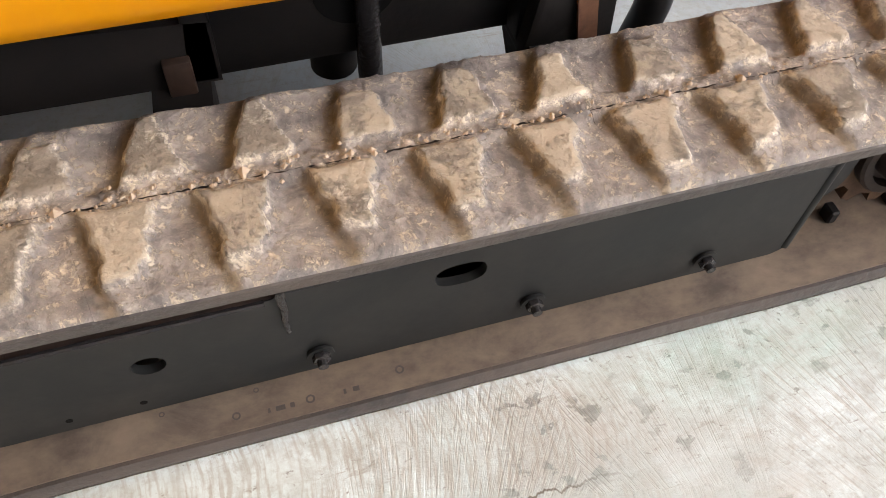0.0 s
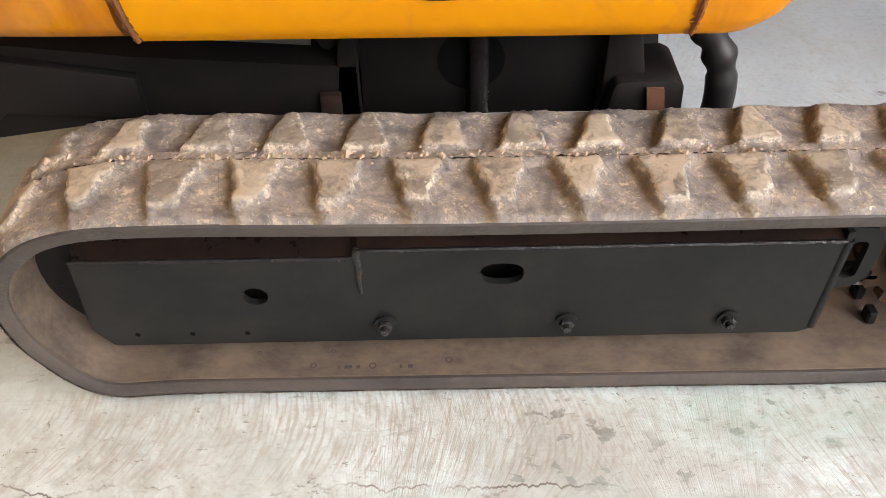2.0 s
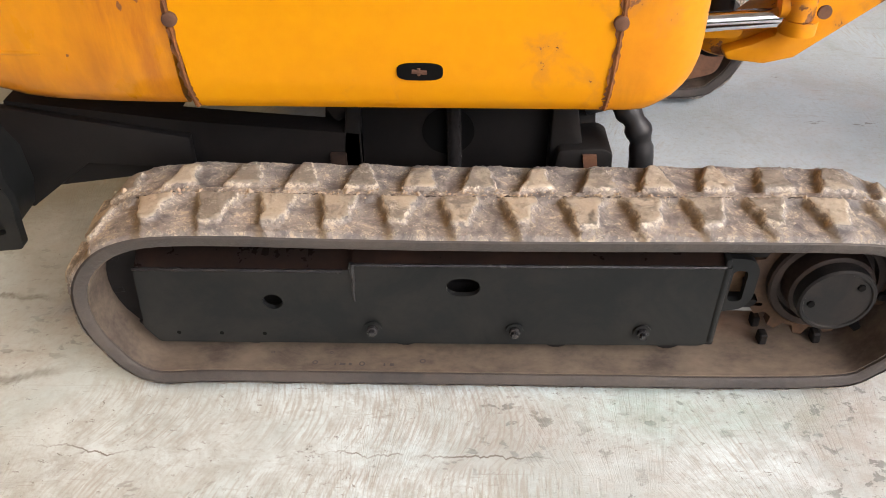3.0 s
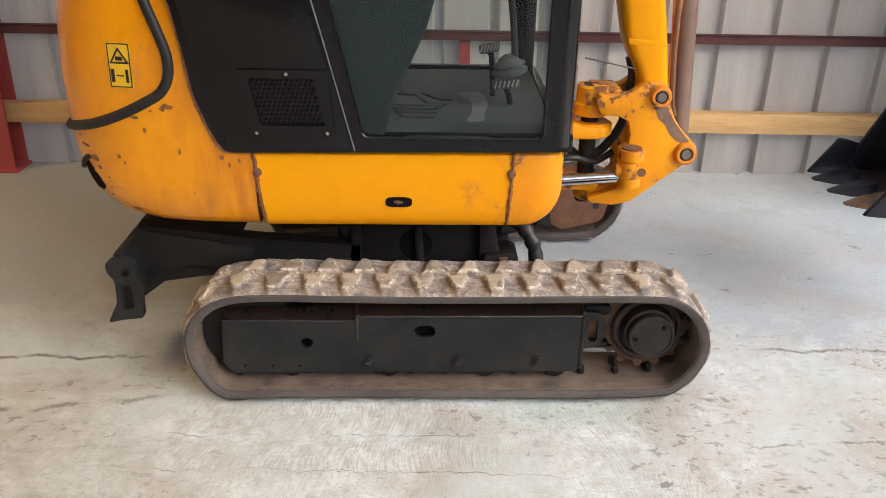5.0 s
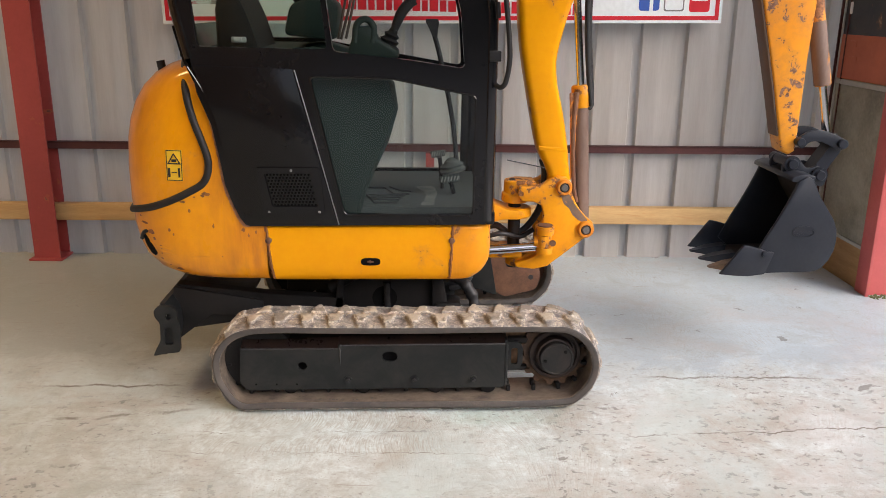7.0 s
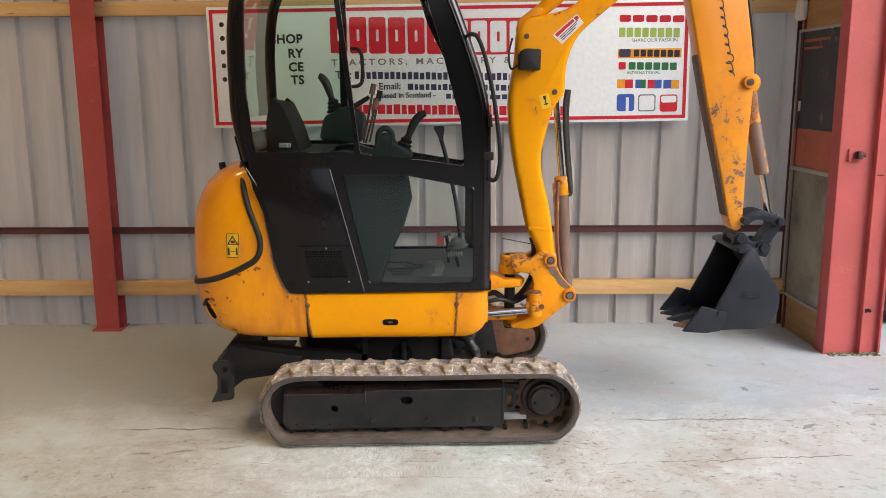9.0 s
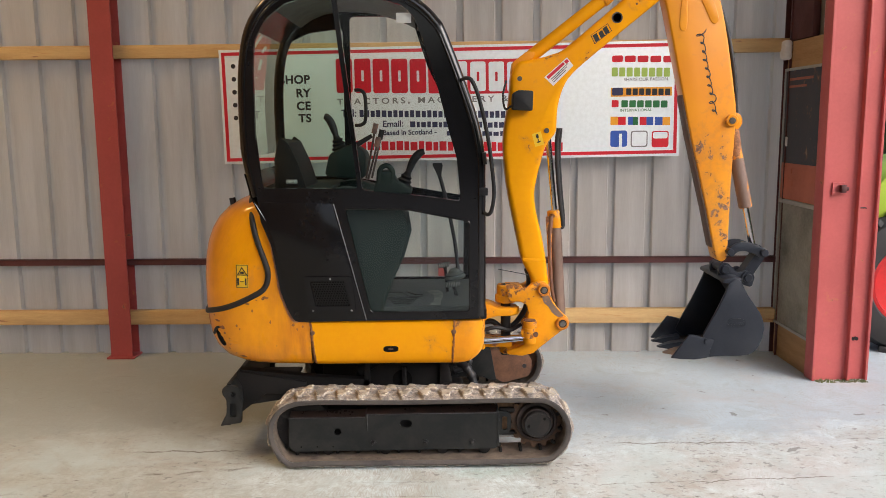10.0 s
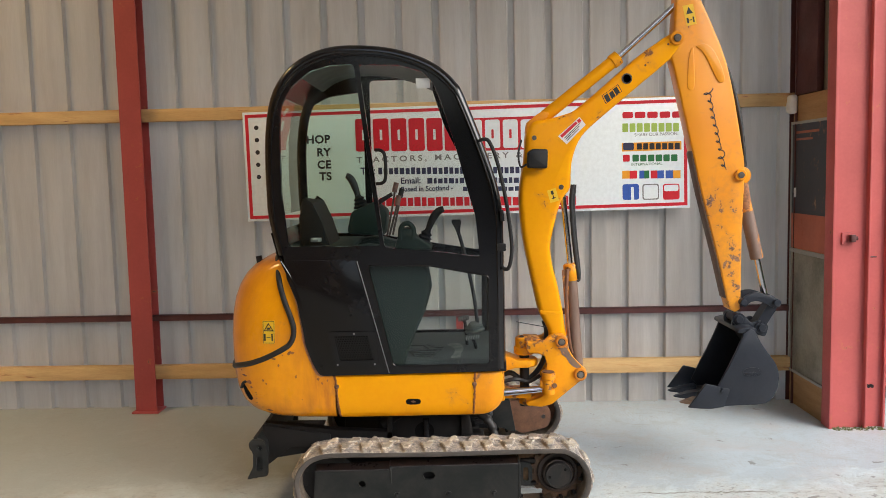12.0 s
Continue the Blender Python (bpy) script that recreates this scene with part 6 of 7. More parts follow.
OUT = [(-0.784, 1.397), *TOP, (0.440, 1.45), (0.440, 1.10), (0.438, 0.755), (-0.545, 0.744), (-0.566, 0.750), (-0.585, 0.775), (-0.610, 0.83), (-0.638, 0.912), (-0.655, 1.03), (-0.677, 1.152), (-0.725, 1.275)]
REAR_WIN = fillet([(-0.712, 1.447), (-0.736, 1.72), (-0.734, 2.04), (-0.722, 2.185), (-0.664, 2.285), (-0.567, 2.362), (-0.46, 2.391), (-0.333, 2.396), (-0.220, 1.440)], 0.022)
FRONT_WIN = fillet([(-0.199, 1.432), (-0.308, 2.392), (-0.10, 2.385), (0.02, 2.350), (0.080, 2.290), (0.118, 2.190), (0.190, 1.955), (0.253, 1.71), (0.287, 1.59), (0.306, 1.372), (0.10, 1.402)], 0.022)
LOW_WIN = fillet([(-0.170, 0.792), (-0.292, 1.338), (0.03, 1.332), (0.352, 1.268), (0.350, 0.790)], 0.022)

RIM = inset([(-0.770, 1.397), *[(x - 0.002 if x < -0.6 else x, z) for x, z in TOP], (0.434, 1.45), (0.434, 1.10), (0.432, 0.765)], 0.030)
OUT = [*RIM, (0.402, 0.752), *OUT[-8:]]
cab = epart("cab", plate(OUT, [REAR_WIN, FRONT_WIN, LOW_WIN], CY0, CY0 + 0.030), GLOSS_BLACK, None, "gloss black cab with tinted windows")
epart("edge_roll", tube([(x, CY0 + 0.028, z) for x, z in RIM], 0.030, 16, 3), EDGE_BLACK, cab, "rounded outer edge of the cab frame", 60)
epart("inner_roll", tube([(x * 0.945 - 0.012, CY0 - 0.001, 1.50 + (z - 1.50) * 0.945) for x, z in TOP], 0.007, 8, 2), GLOSS_BLACK, cab, "raised bead round the window frame", 60)
FAR_REAR = fillet([(-0.72, 1.447), (-0.775, 1.72), (-0.765, 2.18), (-0.715, 2.262), (-0.60, 2.318), (-0.385, 2.345), (-0.388, 1.447)], 0.03)
FAR_FRONT = fillet([(-0.345, 1.44), (-0.343, 2.415), (0.035, 2.415), (0.130, 2.116), (0.255, 1.859), (0.330, 1.55), (0.345, 1.32)], 0.03)
FAR_LOW = fillet([(-0.30, 0.80), (-0.33, 1.36), (0.350, 1.25), (0.345, 0.80)], 0.03)
epart("far_frame", plate(OUT, [FAR_REAR, FAR_FRONT, FAR_LOW], CY1 - 0.03, CY1), GLOSS_BLACK, cab, "black frame of the far cab side with its door")
epart("edge_roll", tube([(x, CY1 - 0.028, z) for x, z in RIM], 0.030, 12, 2), EDGE_BLACK, cab, "rounded outer edge of the cab frame", 60)


def across(pts, y0, y1, thick):
    bm = skin([[(x, y, z) for x, z in pts] for y in (y0, y1)], False, False)
    bmesh.ops.recalc_face_normals(bm, faces=bm.faces)
    bmesh.ops.solidify(bm, geom=bm.faces[:], thickness=thick)
    return bm


epart("roof", across(inset(TOP[5:18], 0.004), CY0 + 0.03, CY1 - 0.03, 0.022), GLOSS_BLACK, cab, "curved gloss black roof")
epart("roof_lining", across([(x * 0.94 - 0.02, z - 0.045) for x, z in TOP[7:16]], CY0 + 0.05, CY1 - 0.05, 0.01), surf("grey_headlining", (0.16, 0.155, 0.15), (0.12, 0.115, 0.11), 0.8, 0.9, scale=12, grain=160, bump=0.2), cab, "grey headlining")
epart("rear_panel", across([(-0.60, 0.80), (-0.665, 1.15), (-0.775, 1.397), (-0.805, 1.52)], CY0 + 0.02, CY1 - 0.02, 0.012), GLOSS_BLACK, cab, "black rear panel")
epart("front_sill", box(0.405, 0.440, CY0 + 0.02, CY1 - 0.02, 0.745, 0.80, 0.006), GLOSS_BLACK, cab, "black front sill")
epart("front_crossbar", box(0.395, 0.432, CY0 + 0.02, CY1 - 0.02, 1.29, 1.33, 0.006), GLOSS_BLACK, cab, "black bar across the windscreen")


def pane(name, bm, material, label):
    ob = epart(name, bm, material, cab, label, 0)
    ob.visible_shadow = False
    return ob


def sheet_xz(outline, y):
    bm = bmesh.new()
    bm.faces.new([bm.verts.new((x, y, z)) for x, z in outline])
    return bm


pane("rear_side_window", sheet_xz(REAR_WIN, CY0 + 0.014), REARGLASS, "tinted sliding side window")
pane("front_side_window", sheet_xz(FRONT_WIN, CY0 + 0.018), CABGLASS, "tinted sliding side window")
pane("lower_window", sheet_xz(LOW_WIN, CY0 + 0.012), CABGLASS_DARK, "dusty tinted lower window")
pane("far_window", sheet_xz(FAR_REAR, CY1 - 0.015), REARGLASS, "tinted window of the far side")
pane("far_door_window", sheet_xz(FAR_FRONT, CY1 - 0.015), CABGLASS, "tinted window of the far door")
pane("far_lower_window", sheet_xz(FAR_LOW, CY1 - 0.015), CABGLASS, "tinted lower window of the far door")
pane("rear_window", skin([[(x, y, z) for x, z in TOP[0:6]] for y in (CY0 + 0.03, CY1 - 0.03)], False, False), CABGLASS, "curved rear window")
pane("windscreen", skin([[(x, y, z) for x, z in [*TOP[17:], (0.438, 1.33)]] for y in (CY0 + 0.03, CY1 - 0.03)], False, False), CABGLASS, "tinted windscreen")
pane("lower_windscreen", skin([[(x, y, z) for x, z in ((0.438, 1.29), (0.438, 0.80))] for y in (CY0 + 0.03, CY1 - 0.03)], False, False), CABGLASS, "tinted lower windscreen")
epart("window_divider", skin([[(x - 0.010, CY0 + 0.004, z), (x + 0.010, CY0 + 0.004, z), (x + 0.010, CY0 + 0.024, z), (x - 0.010, CY0 + 0.024, z)] for x, z in ((-0.322, 2.396), (-0.290, 2.10), (-0.245, 1.72), (-0.212, 1.432))]), BLACK_PLASTIC, cab, "black rail between the sliding windows")
# thin pale beads that draw the highlights along the cab's panel edges
GLINT_LINE = plain("painted_edge_highlight", (0.20, 0.20, 0.205), 0.3, 0.6)
epart("panel_edge_glint", tube([(-0.348, CY0 - 0.0005, 1.362), (-0.27, CY0 - 0.0005, 1.06), (-0.193, CY0 - 0.0005, 0.752)], 0.0024, 6), GLINT_LINE, cab, "pale line painted as the highlight on a panel edge")
epart("panel_edge_glint", tube([(-0.752, CY0 - 0.0005, 1.372), (-0.71, CY0 - 0.0005, 1.30), (-0.655, CY0 - 0.0005, 1.20), (-0.61, CY0 - 0.0005, 1.10), (-0.574, CY0 - 0.0005, 1.0)], 0.0022, 6, 4), GLINT_LINE, cab, "pale line painted as the highlight on a panel edge")
epart("door_panel", prism(fillet([(-0.735, 1.378), (-0.352, 1.366), (-0.200, 0.760), (-0.55, 0.757), (-0.59, 0.85), (-0.625, 1.0), (-0.66, 1.17)], 0.012), CY0 - 0.005, CY0 - 0.0005, 0.002), GLOSS_BLACK, cab, "gloss black lower side panel")
epart("window_rubber", tube([(x, CY0 - 0.001, z) for x, z in LOW_WIN], 0.005, 6, 0, True), GLOSS_BLACK, cab, "black rubber round the lower window")
gr = epart("grille", plate(fillet([(-0.518, 0.985), (-0.263, 0.985), (-0.245, 0.795), (-0.490, 0.795)], 0.014), [fillet([(-0.482, 0.962), (-0.300, 0.962), (-0.272, 0.828), (-0.455, 0.828)], 0.008)], CY0 - 0.012, CY0 - 0.005), GLOSS_BLACK, cab, "black ventilation grille")
bm = bmesh.new()
for r in range(11):
    z = 0.834 + r * 0.0122
    off = -0.4515 - (z - 0.828) * 0.205
    for c in range(13):
        x = off + 0.007 + c * 0.0136 + (0.0068 if r % 2 else 0)
        if x < -0.272 - (z - 0.828) * 0.205 - 0.008:
            ring = [bm.verts.new((x + 0.0050 * math.cos(radians(60 * k + 30)), CY0 - 0.0062, z + 0.0050 * math.sin(radians(60 * k + 30)))) for k in range(6)]
            bm.faces.new(ring)
# openings of the mesh drawn as black faces, shade included
epart("grille_mesh", bm, DEEP, gr, "black hexagons for the shade in the grille mesh", 0)["kind"] = "stuff"
for x, z in ((-0.375, 0.974), (-0.468, 0.806), (-0.268, 0.806)):
    epart("screw", turned([(CY0 - 0.012, 0.005), (CY0 - 0.015, 0.004)], x, z, 10), GREY_METAL, gr, "bright screw head")
epart("hinge", rod((0.425, CY0 - 0.012, 1.62), (0.430, CY0 - 0.012, 1.56), 0.010, 12), BLACK_PLASTIC, cab, "black hinge on the front pillar")
epart("hinge", box(0.40, 0.445, CY0 - 0.012, CY0 + 0.01, 1.40, 1.44, 0.004), BLACK_PLASTIC, cab, "black hinge on the front pillar")
epart("grab_rail", tube([(0.318, 0.12, 1.985), (0.335, 0.095, 1.99), (0.365, 0.09, 1.975), (0.402, 0.09, 1.88), (0.440, 0.09, 1.71), (0.462, 0.09, 1.56), (0.474, 0.09, 1.42), (0.462, 0.09, 1.33), (0.445, 0.10, 1.305), (0.428, 0.125, 1.31)], 0.010, 10, 5), BLACK_PLASTIC, cab, "black tubular grab rail")
epart("far_grab_handle", tube([(-0.315, 1.06, 1.975), (-0.275, 1.04, 1.97), (-0.252, 1.04, 1.93), (-0.252, 1.04, 1.80), (-0.275, 1.04, 1.765), (-0.315, 1.06, 1.76)], 0.011, 10, 5), BLACK_PLASTIC, cab, "black handle on the far door")
epart("window_sticker", box(-0.012, 0.062, 0.1505, 0.153, 2.266, 2.316, 0.001), LABEL_WHITE, cab, "small pale sticker inside the window")
epart("aerial_base", rod((-0.40, 0.50, 2.49), (-0.40, 0.50, 2.515), 0.02, 14, 0.005), BLACK_PLASTIC, cab, "small black knob on the roof")

# cab fittings
seat = epart("seat", skin([[(x0, 0.42, z0), (x0 + 0.02, 0.40, z0 + 0.03), (x1, 0.40, z1), (x1, 0.84, z1), (x0 + 0.02, 0.84, z0 + 0.03), (x0, 0.82, z0)] for x0, z0, x1, z1 in ((-0.70, 1.28, -0.50, 1.25), (-0.70, 1.45, -0.52, 1.40), (-0.70, 1.58, -0.57, 1.56), (-0.68, 1.67, -0.62, 1.67))]), SEAT_CLOTH, cab, "black vinyl seat", 60)
round_me = prism(fillet([(-0.68, 1.24), (-0.20, 1.26), (-0.17, 1.33), (-0.22, 1.38), (-0.60, 1.36)], 0.03), 0.40, 0.84, 0.02)
epart("seat_cushion", round_me, SEAT_CLOTH, cab, "black vinyl seat cushion")
epart("console", skin([[(-0.56, y, 1.40), (-0.30, y, 1.44), (-0.05 + d, y, 1.40), (0.03 + d, y, 1.30), (0.045 + d, y, 1.20), (0.01 + d, y, 1.08), (-0.05 + d, y, 0.95), (-0.09 + d, y, 0.85), (-0.12 + d, y, 0.745), (-0.56, y, 0.745)] for y, d in ((0.20, -0.015), (0.22, 0.0), (0.34, 0.0), (0.36, -0.02))]), CONSOLE, cab, "dark grey moulded side console", 50)
epart("console", prism(fillet([(-0.56, 0.745), (-0.12, 0.745), (-0.06, 0.95), (0.0, 1.18), (-0.05, 1.36), (-0.30, 1.44), (-0.56, 1.40)], 0.05), 0.88, 1.02, 0.01), CONSOLE, cab, "dark grey moulded side console")
epart("rear_shelf", box(-0.79, -0.40, 0.175, 1.07, 1.404, 1.428, 0.006), CONSOLE, cab, "dark shelf behind the seat")
epart("seat_base", box(-0.62, -0.22, 0.40, 0.84, 0.745, 1.25, 0.02), CONSOLE, cab, "dark seat box")


def joystick(x, y, z, lean, size=1.0):
    """A gaitered control lever with a moulded grip."""
    rubber = [(0, 0, 0), (0.004, 0, 0.012), (0.008, 0, 0.022), (0.012, 0, 0.034), (0.016, 0, 0.044), (0.022, 0, 0.056), (0.026, 0, 0.066), (0.032, 0, 0.078)]
    rad = [0.042, 0.050, 0.034, 0.042, 0.027, 0.034, 0.020, 0.018]
    a = epart("lever_gaiter", sweep(bmesh.new(), [(x + px * lean * size, y, z + pz * size) for px, _, pz in rubber], [r * size for r in rad], 16), SEAT_CLOTH, cab, "ribbed rubber lever gaiter", 20)
    grip = [(0.032, 0.078), (0.045, 0.11), (0.062, 0.145), (0.082, 0.172), (0.105, 0.190), (0.125, 0.196)]
    epart("lever_grip", sweep(bmesh.new(), curve_through([(x + px * lean * size, y, z + pz * size) for px, pz in grip], 4), [(0.016 + 0.007 * math.sin(k / 20 * 3.1)) * size for k in range(21)], 12), BLACK_PLASTIC, cab, "black moulded lever grip", 60)


joystick(0.0, 0.35, 1.435, 1.0, 0.95)
joystick(-0.385, 0.80, 1.62, -0.7, 1.0)
epart("console_top", prism(fillet([(-0.16, 1.41), (-0.12, 1.52), (-0.055, 1.525), (-0.035, 1.475), (0.05, 1.43), (0.05, 1.40)], 0.02), 0.27, 0.42, 0.012), CONSOLE, cab, "dark console under the control lever")
epart("wrist_loop", tube([(-0.125, 0.28, 1.46), (-0.115, 0.28, 1.53), (-0.08, 0.28, 1.55), (-0.05, 0.28, 1.52), (-0.055, 0.28, 1.46)], 0.014, 10, 5), CONSOLE, cab, "dark wrist support loop")
epart("far_console_top", prism(fillet([(-0.47, 1.47), (-0.44, 1.60), (-0.30, 1.66), (-0.22, 1.60), (-0.24, 1.45)], 0.03), 0.70, 0.92, 0.015), CONSOLE, cab, "dark console under the far lever")
epart("lever_slope", skin([[(-0.38, y, 1.61), (-0.20, y, 1.71), (-0.19, y, 1.69), (-0.36, y, 1.58)] for y in (0.74, 0.80)]), BLACK_PLASTIC, cab, "sloping black arm")
for x, y, tx, tz, mat in ((-0.22, 0.62, -0.165, 1.735, GREY_METAL), (-0.19, 0.66, -0.135, 1.70, BLACK_PLASTIC), (-0.205, 0.58, -0.150, 1.66, GREY_METAL)):
    epart("short_lever", tube([(x, y, 1.46), ((x + tx) / 2 + 0.004, y, 1.46 + (tz - 1.46) * 0.55), (tx, y, tz)], 0.006, 8, 4), PIN_STEEL, cab, "short control lever")
    epart("lever_knob", rod((tx - 0.006, y, tz - 0.02), (tx + 0.008, y, tz + 0.035), 0.015, 12, 0.006), surf("worn_lever_knob", (0.22, 0.12, 0.09), (0.10, 0.07, 0.06), 0.4, 0.6, scale=30) if mat is GREY_METAL else mat, cab, "lever knob")
epart("travel_lever", tube([(0.300, 0.52, 0.93), (0.282, 0.52, 1.10), (0.248, 0.52, 1.28), (0.215, 0.52, 1.42), (0.198, 0.52, 1.48)], 0.011, 10, 5), BLACK_PLASTIC, cab, "tall bent black travel lever")
epart("lever_knob", skin([[(0.198 + a * 0.028 - 0.012 * (z - 1.48) / 0.07, 0.52 + b * 0.022, z) for a, b in ((-w, -1), (w, -1), (w, 1), (-w, 1))] for z, w in ((1.475, 0.35), (1.505, 0.6), (1.535, 1.0), (1.55, 0.9))]), BLACK_PLASTIC, cab, "flared black lever knob")
epart("lever_foot", sweep(bmesh.new(), [(0.285 - 0.002 * k, 0.52, 0.895 + 0.010 * k) for k in range(7)], [0.055, 0.060, 0.048, 0.054, 0.036, 0.030, 0.014], 16), MAT_GREY, cab, "grey ribbed lever gaiter", 20)
floor_mat = epart("floor_mat", skin([[(-0.12, y, 0.742), (0.40, y, 0.742), (0.40, y, z), (-0.12, y, z)] for y, z in ((0.36, 0.770), (0.46, 0.785), (0.62, 0.800), (1.0, 0.802))]), MAT_GREY, cab, "grey ribbed rubber floor mat")


def mat_z(y):
    return 0.770 + (0.015 * (y - 0.36) / 0.10 if y < 0.46 else 0.015 + 0.015 * min(1.0, (y - 0.46) / 0.16)) + 0.002


WORN = [(0.118, 0.62), (0.192, 0.64), (0.215, 0.52), (0.20, 0.44), (0.196, 0.38), (0.140, 0.375), (0.160, 0.45), (0.158, 0.54)]
bm = bmesh.new()
bm.faces.new([bm.verts.new((x, y, mat_z(y) + 0.001)) for x, y in [(p.x, p.y) for p in curve_through(WORN, 3, True)]])
bmesh.ops.triangulate(bm, faces=bm.faces[:])
epart("worn_patch", bm, PALE_MAT, floor_mat, "pale scuffed patch of the mat", 0)
for pts in (((-0.11, 0.61), (-0.02, 0.60), (0.02, 0.52), (0.09, 0.515)), ((-0.10, 0.50), (0.07, 0.50), (0.03, 0.40), (-0.06, 0.40), (-0.10, 0.50)), ((-0.08, 0.47), (0.05, 0.47)), ((-0.07, 0.44), (0.04, 0.44)), ((0.0, 0.62), (0.05, 0.56), (0.10, 0.55))):
    epart("mat_rib", tube([(x, y, mat_z(y)) for x, y in pts], 0.005, 6), HOSE, floor_mat, "black moulded rib")
for x, z, w, y in ((0.218, 0.962, 0.062, 0.56), (0.268, 0.868, 0.082, 0.46)):
    pedal = epart("pedal", prism(fillet([(x - w / 2, z - 0.016), (x + w / 2, z - 0.006), (x + w / 2 + 0.004, z + 0.020), (x - w / 2 - 0.004, z + 0.010)], 0.005, 2), y, y + 0.035, 0.003), MAT_GREY, cab, "grey ribbed foot pedal")
    for k in range(6):
        a = -0.42 + 0.168 * k
        epart("pedal_rib", rod((x + a * w - 0.003, y - 0.001, z - 0.010 + 0.010 * (a + 0.5)), (x + a * w + 0.003, y - 0.001, z + 0.012 + 0.008 * (a + 0.5)), 0.0032, 6), GREY_METAL, pedal, "bright worn rib")
    epart("pedal_arm", tube([(x, y + 0.02, z - 0.01), (x + 0.01, y + 0.03, z - 0.03), (x + 0.02, y + 0.05, 0.80)], 0.010, 8, 4), DARK_STEEL, cab, "dark pedal arm")
epart("lock_catch", merge(box(-0.63, -0.57, 0.36, 0.375, 1.452, 1.475, 0.004), rod((-0.615, 0.36, 1.463), (-0.585, 0.36, 1.463), 0.012, 12)), GREY_METAL, cab, "small bright catch")

# -- swing post --
KP = [(0.585, 0.826), (0.640, 0.822), (0.690, 0.832), (0.725, 0.858), (0.760, 0.872), (0.800, 0.865), (0.826, 0.835), (0.828, 0.792), (0.845, 0.75), (0.868, 0.715), (0.899, 0.682), (0.929, 0.655), (0.938, 0.625), (0.925, 0.600), (0.888, 0.575), (0.729, 0.447), (0.667, 0.432), (0.585, 0.441),
      (0.575, 0.460), (0.636, 0.480), (0.676, 0.500), (0.684, 0.53), (0.681, 0.565), (0.669, 0.638), (0.700, 0.655), (0.700, 0.700), (0.690, 0.735), (0.655, 0.752), (0.600, 0.754), (0.580, 0.79)]
post = epart("swing_post", prism(KP, 0.530, 0.575, 0.008), POST_PAINT, None, "chipped yellow swing post casting")
epart("far_cheek", prism(KP, 0.675, 0.720, 0.008), POST_PAINT, post, "far cheek of the casting")
epart("web", prism([(0.575, 0.765), (0.66, 0.76), (0.69, 0.80), (0.66, 0.84), (0.575, 0.842)], 0.57, 0.68, 0.004), POST_PAINT, post, "upper web of the casting")
epart("web", prism([(0.60, 0.45), (0.72, 0.455), (0.80, 0.52), (0.70, 0.56), (0.60, 0.47)], 0.57, 0.68, 0.004), POST_PAINT, post, "lower web of the casting")
epart("knuckle", sweep(bmesh.new(), [(0.578, MID, z) for z in (0.735, 0.741, 0.776, 0.782, 0.832, 0.838, 0.839, 0.835)], [0.056, 0.062, 0.062, 0.053, 0.052, 0.048, 0.034, 0.032], 30), POST_PAINT, post, "round upper knuckle", 30)
epart("lower_knuckle", sweep(bmesh.new(), [(0.600, MID, z) for z in (0.432, 0.438, 0.478, 0.484)], [0.052, 0.058, 0.058, 0.052], 30), POST_PAINT, post, "round lower knuckle", 30)
epart("king_pin", rod((0.578, MID, 0.42), (0.578, MID, 0.84), 0.029), DARK_STEEL, post, "dark king pin")
for x, z, r in ((0.788, 0.822, 0.032), (0.896, 0.626, 0.034)):
    boss = epart("pin_boss", turned([(0.532, r + 0.006), (0.514, r + 0.003), (0.509, r - 0.002), (0.509, r * 0.70), (0.520, r * 0.68)], x, z, 28), YELLOW_BARE, post, "rust-chipped pin collar")
    epart("pin_gap", turned([(0.520, r * 0.74), (0.517, r * 0.74), (0.517, 0.0)], x, z, 24), HOSE, boss, "black greasy disc for the shade in the gap round the pin")
    epart("pin", turned([(0.735, r * 0.52), (0.511, r * 0.52), (0.508, r * 0.46), (0.508, 0.0)], x, z, 20), PIN_FACE, boss, "worn grey steel pin end")
epart("bare_cheek", prism(fillet([(0.775, 0.785), (0.812, 0.790), (0.842, 0.742), (0.872, 0.705), (0.905, 0.668), (0.893, 0.655), (0.862, 0.668), (0.835, 0.690), (0.815, 0.725), (0.790, 0.745)], 0.006, 2), 0.5285, 0.531), RUST_GREY, post, "bare brown metal where the paint is off", 0)
clevis = epart("rod_clevis", merge(rod((0.705, 0.497, 0.612), (0.705, 0.497, 0.650), 0.042, 24, 0.006), rod((0.705, 0.497, 0.522), (0.705, 0.497, 0.552), 0.038, 24, 0.006), box(0.672, 0.738, 0.497, 0.535, 0.522, 0.650, 0.008)), POST_PAINT, post, "yellow clevis for the slew ram")
epart("rod_eye", merge(rod((0.700, 0.492, 0.554), (0.700, 0.492, 0.608), 0.030, 20, 0.004), rod((0.660, 0.505, 0.575), (0.700, 0.500, 0.578), 0.026, 18, 0.003)), POST_PAINT, clevis, "yellow eye of the ram rod")
epart("rust_cap", rod((0.705, 0.497, 0.6505), (0.705, 0.497, 0.655), 0.034, 22, 0.0015), RUST, clevis, "rusty top of the clevis pin")
epart("grease_plug", turned([(0.463, 0.015), (0.458, 0.014), (0.458, 0.0)], 0.737, 0.578, 14), RUST, clevis, "rusty round plug")
epart("swing_ram_rod", rod((0.40, 0.505, 0.530), (0.69, 0.51, 0.549), 0.021), CHROME, None, "chromed slew ram rod")
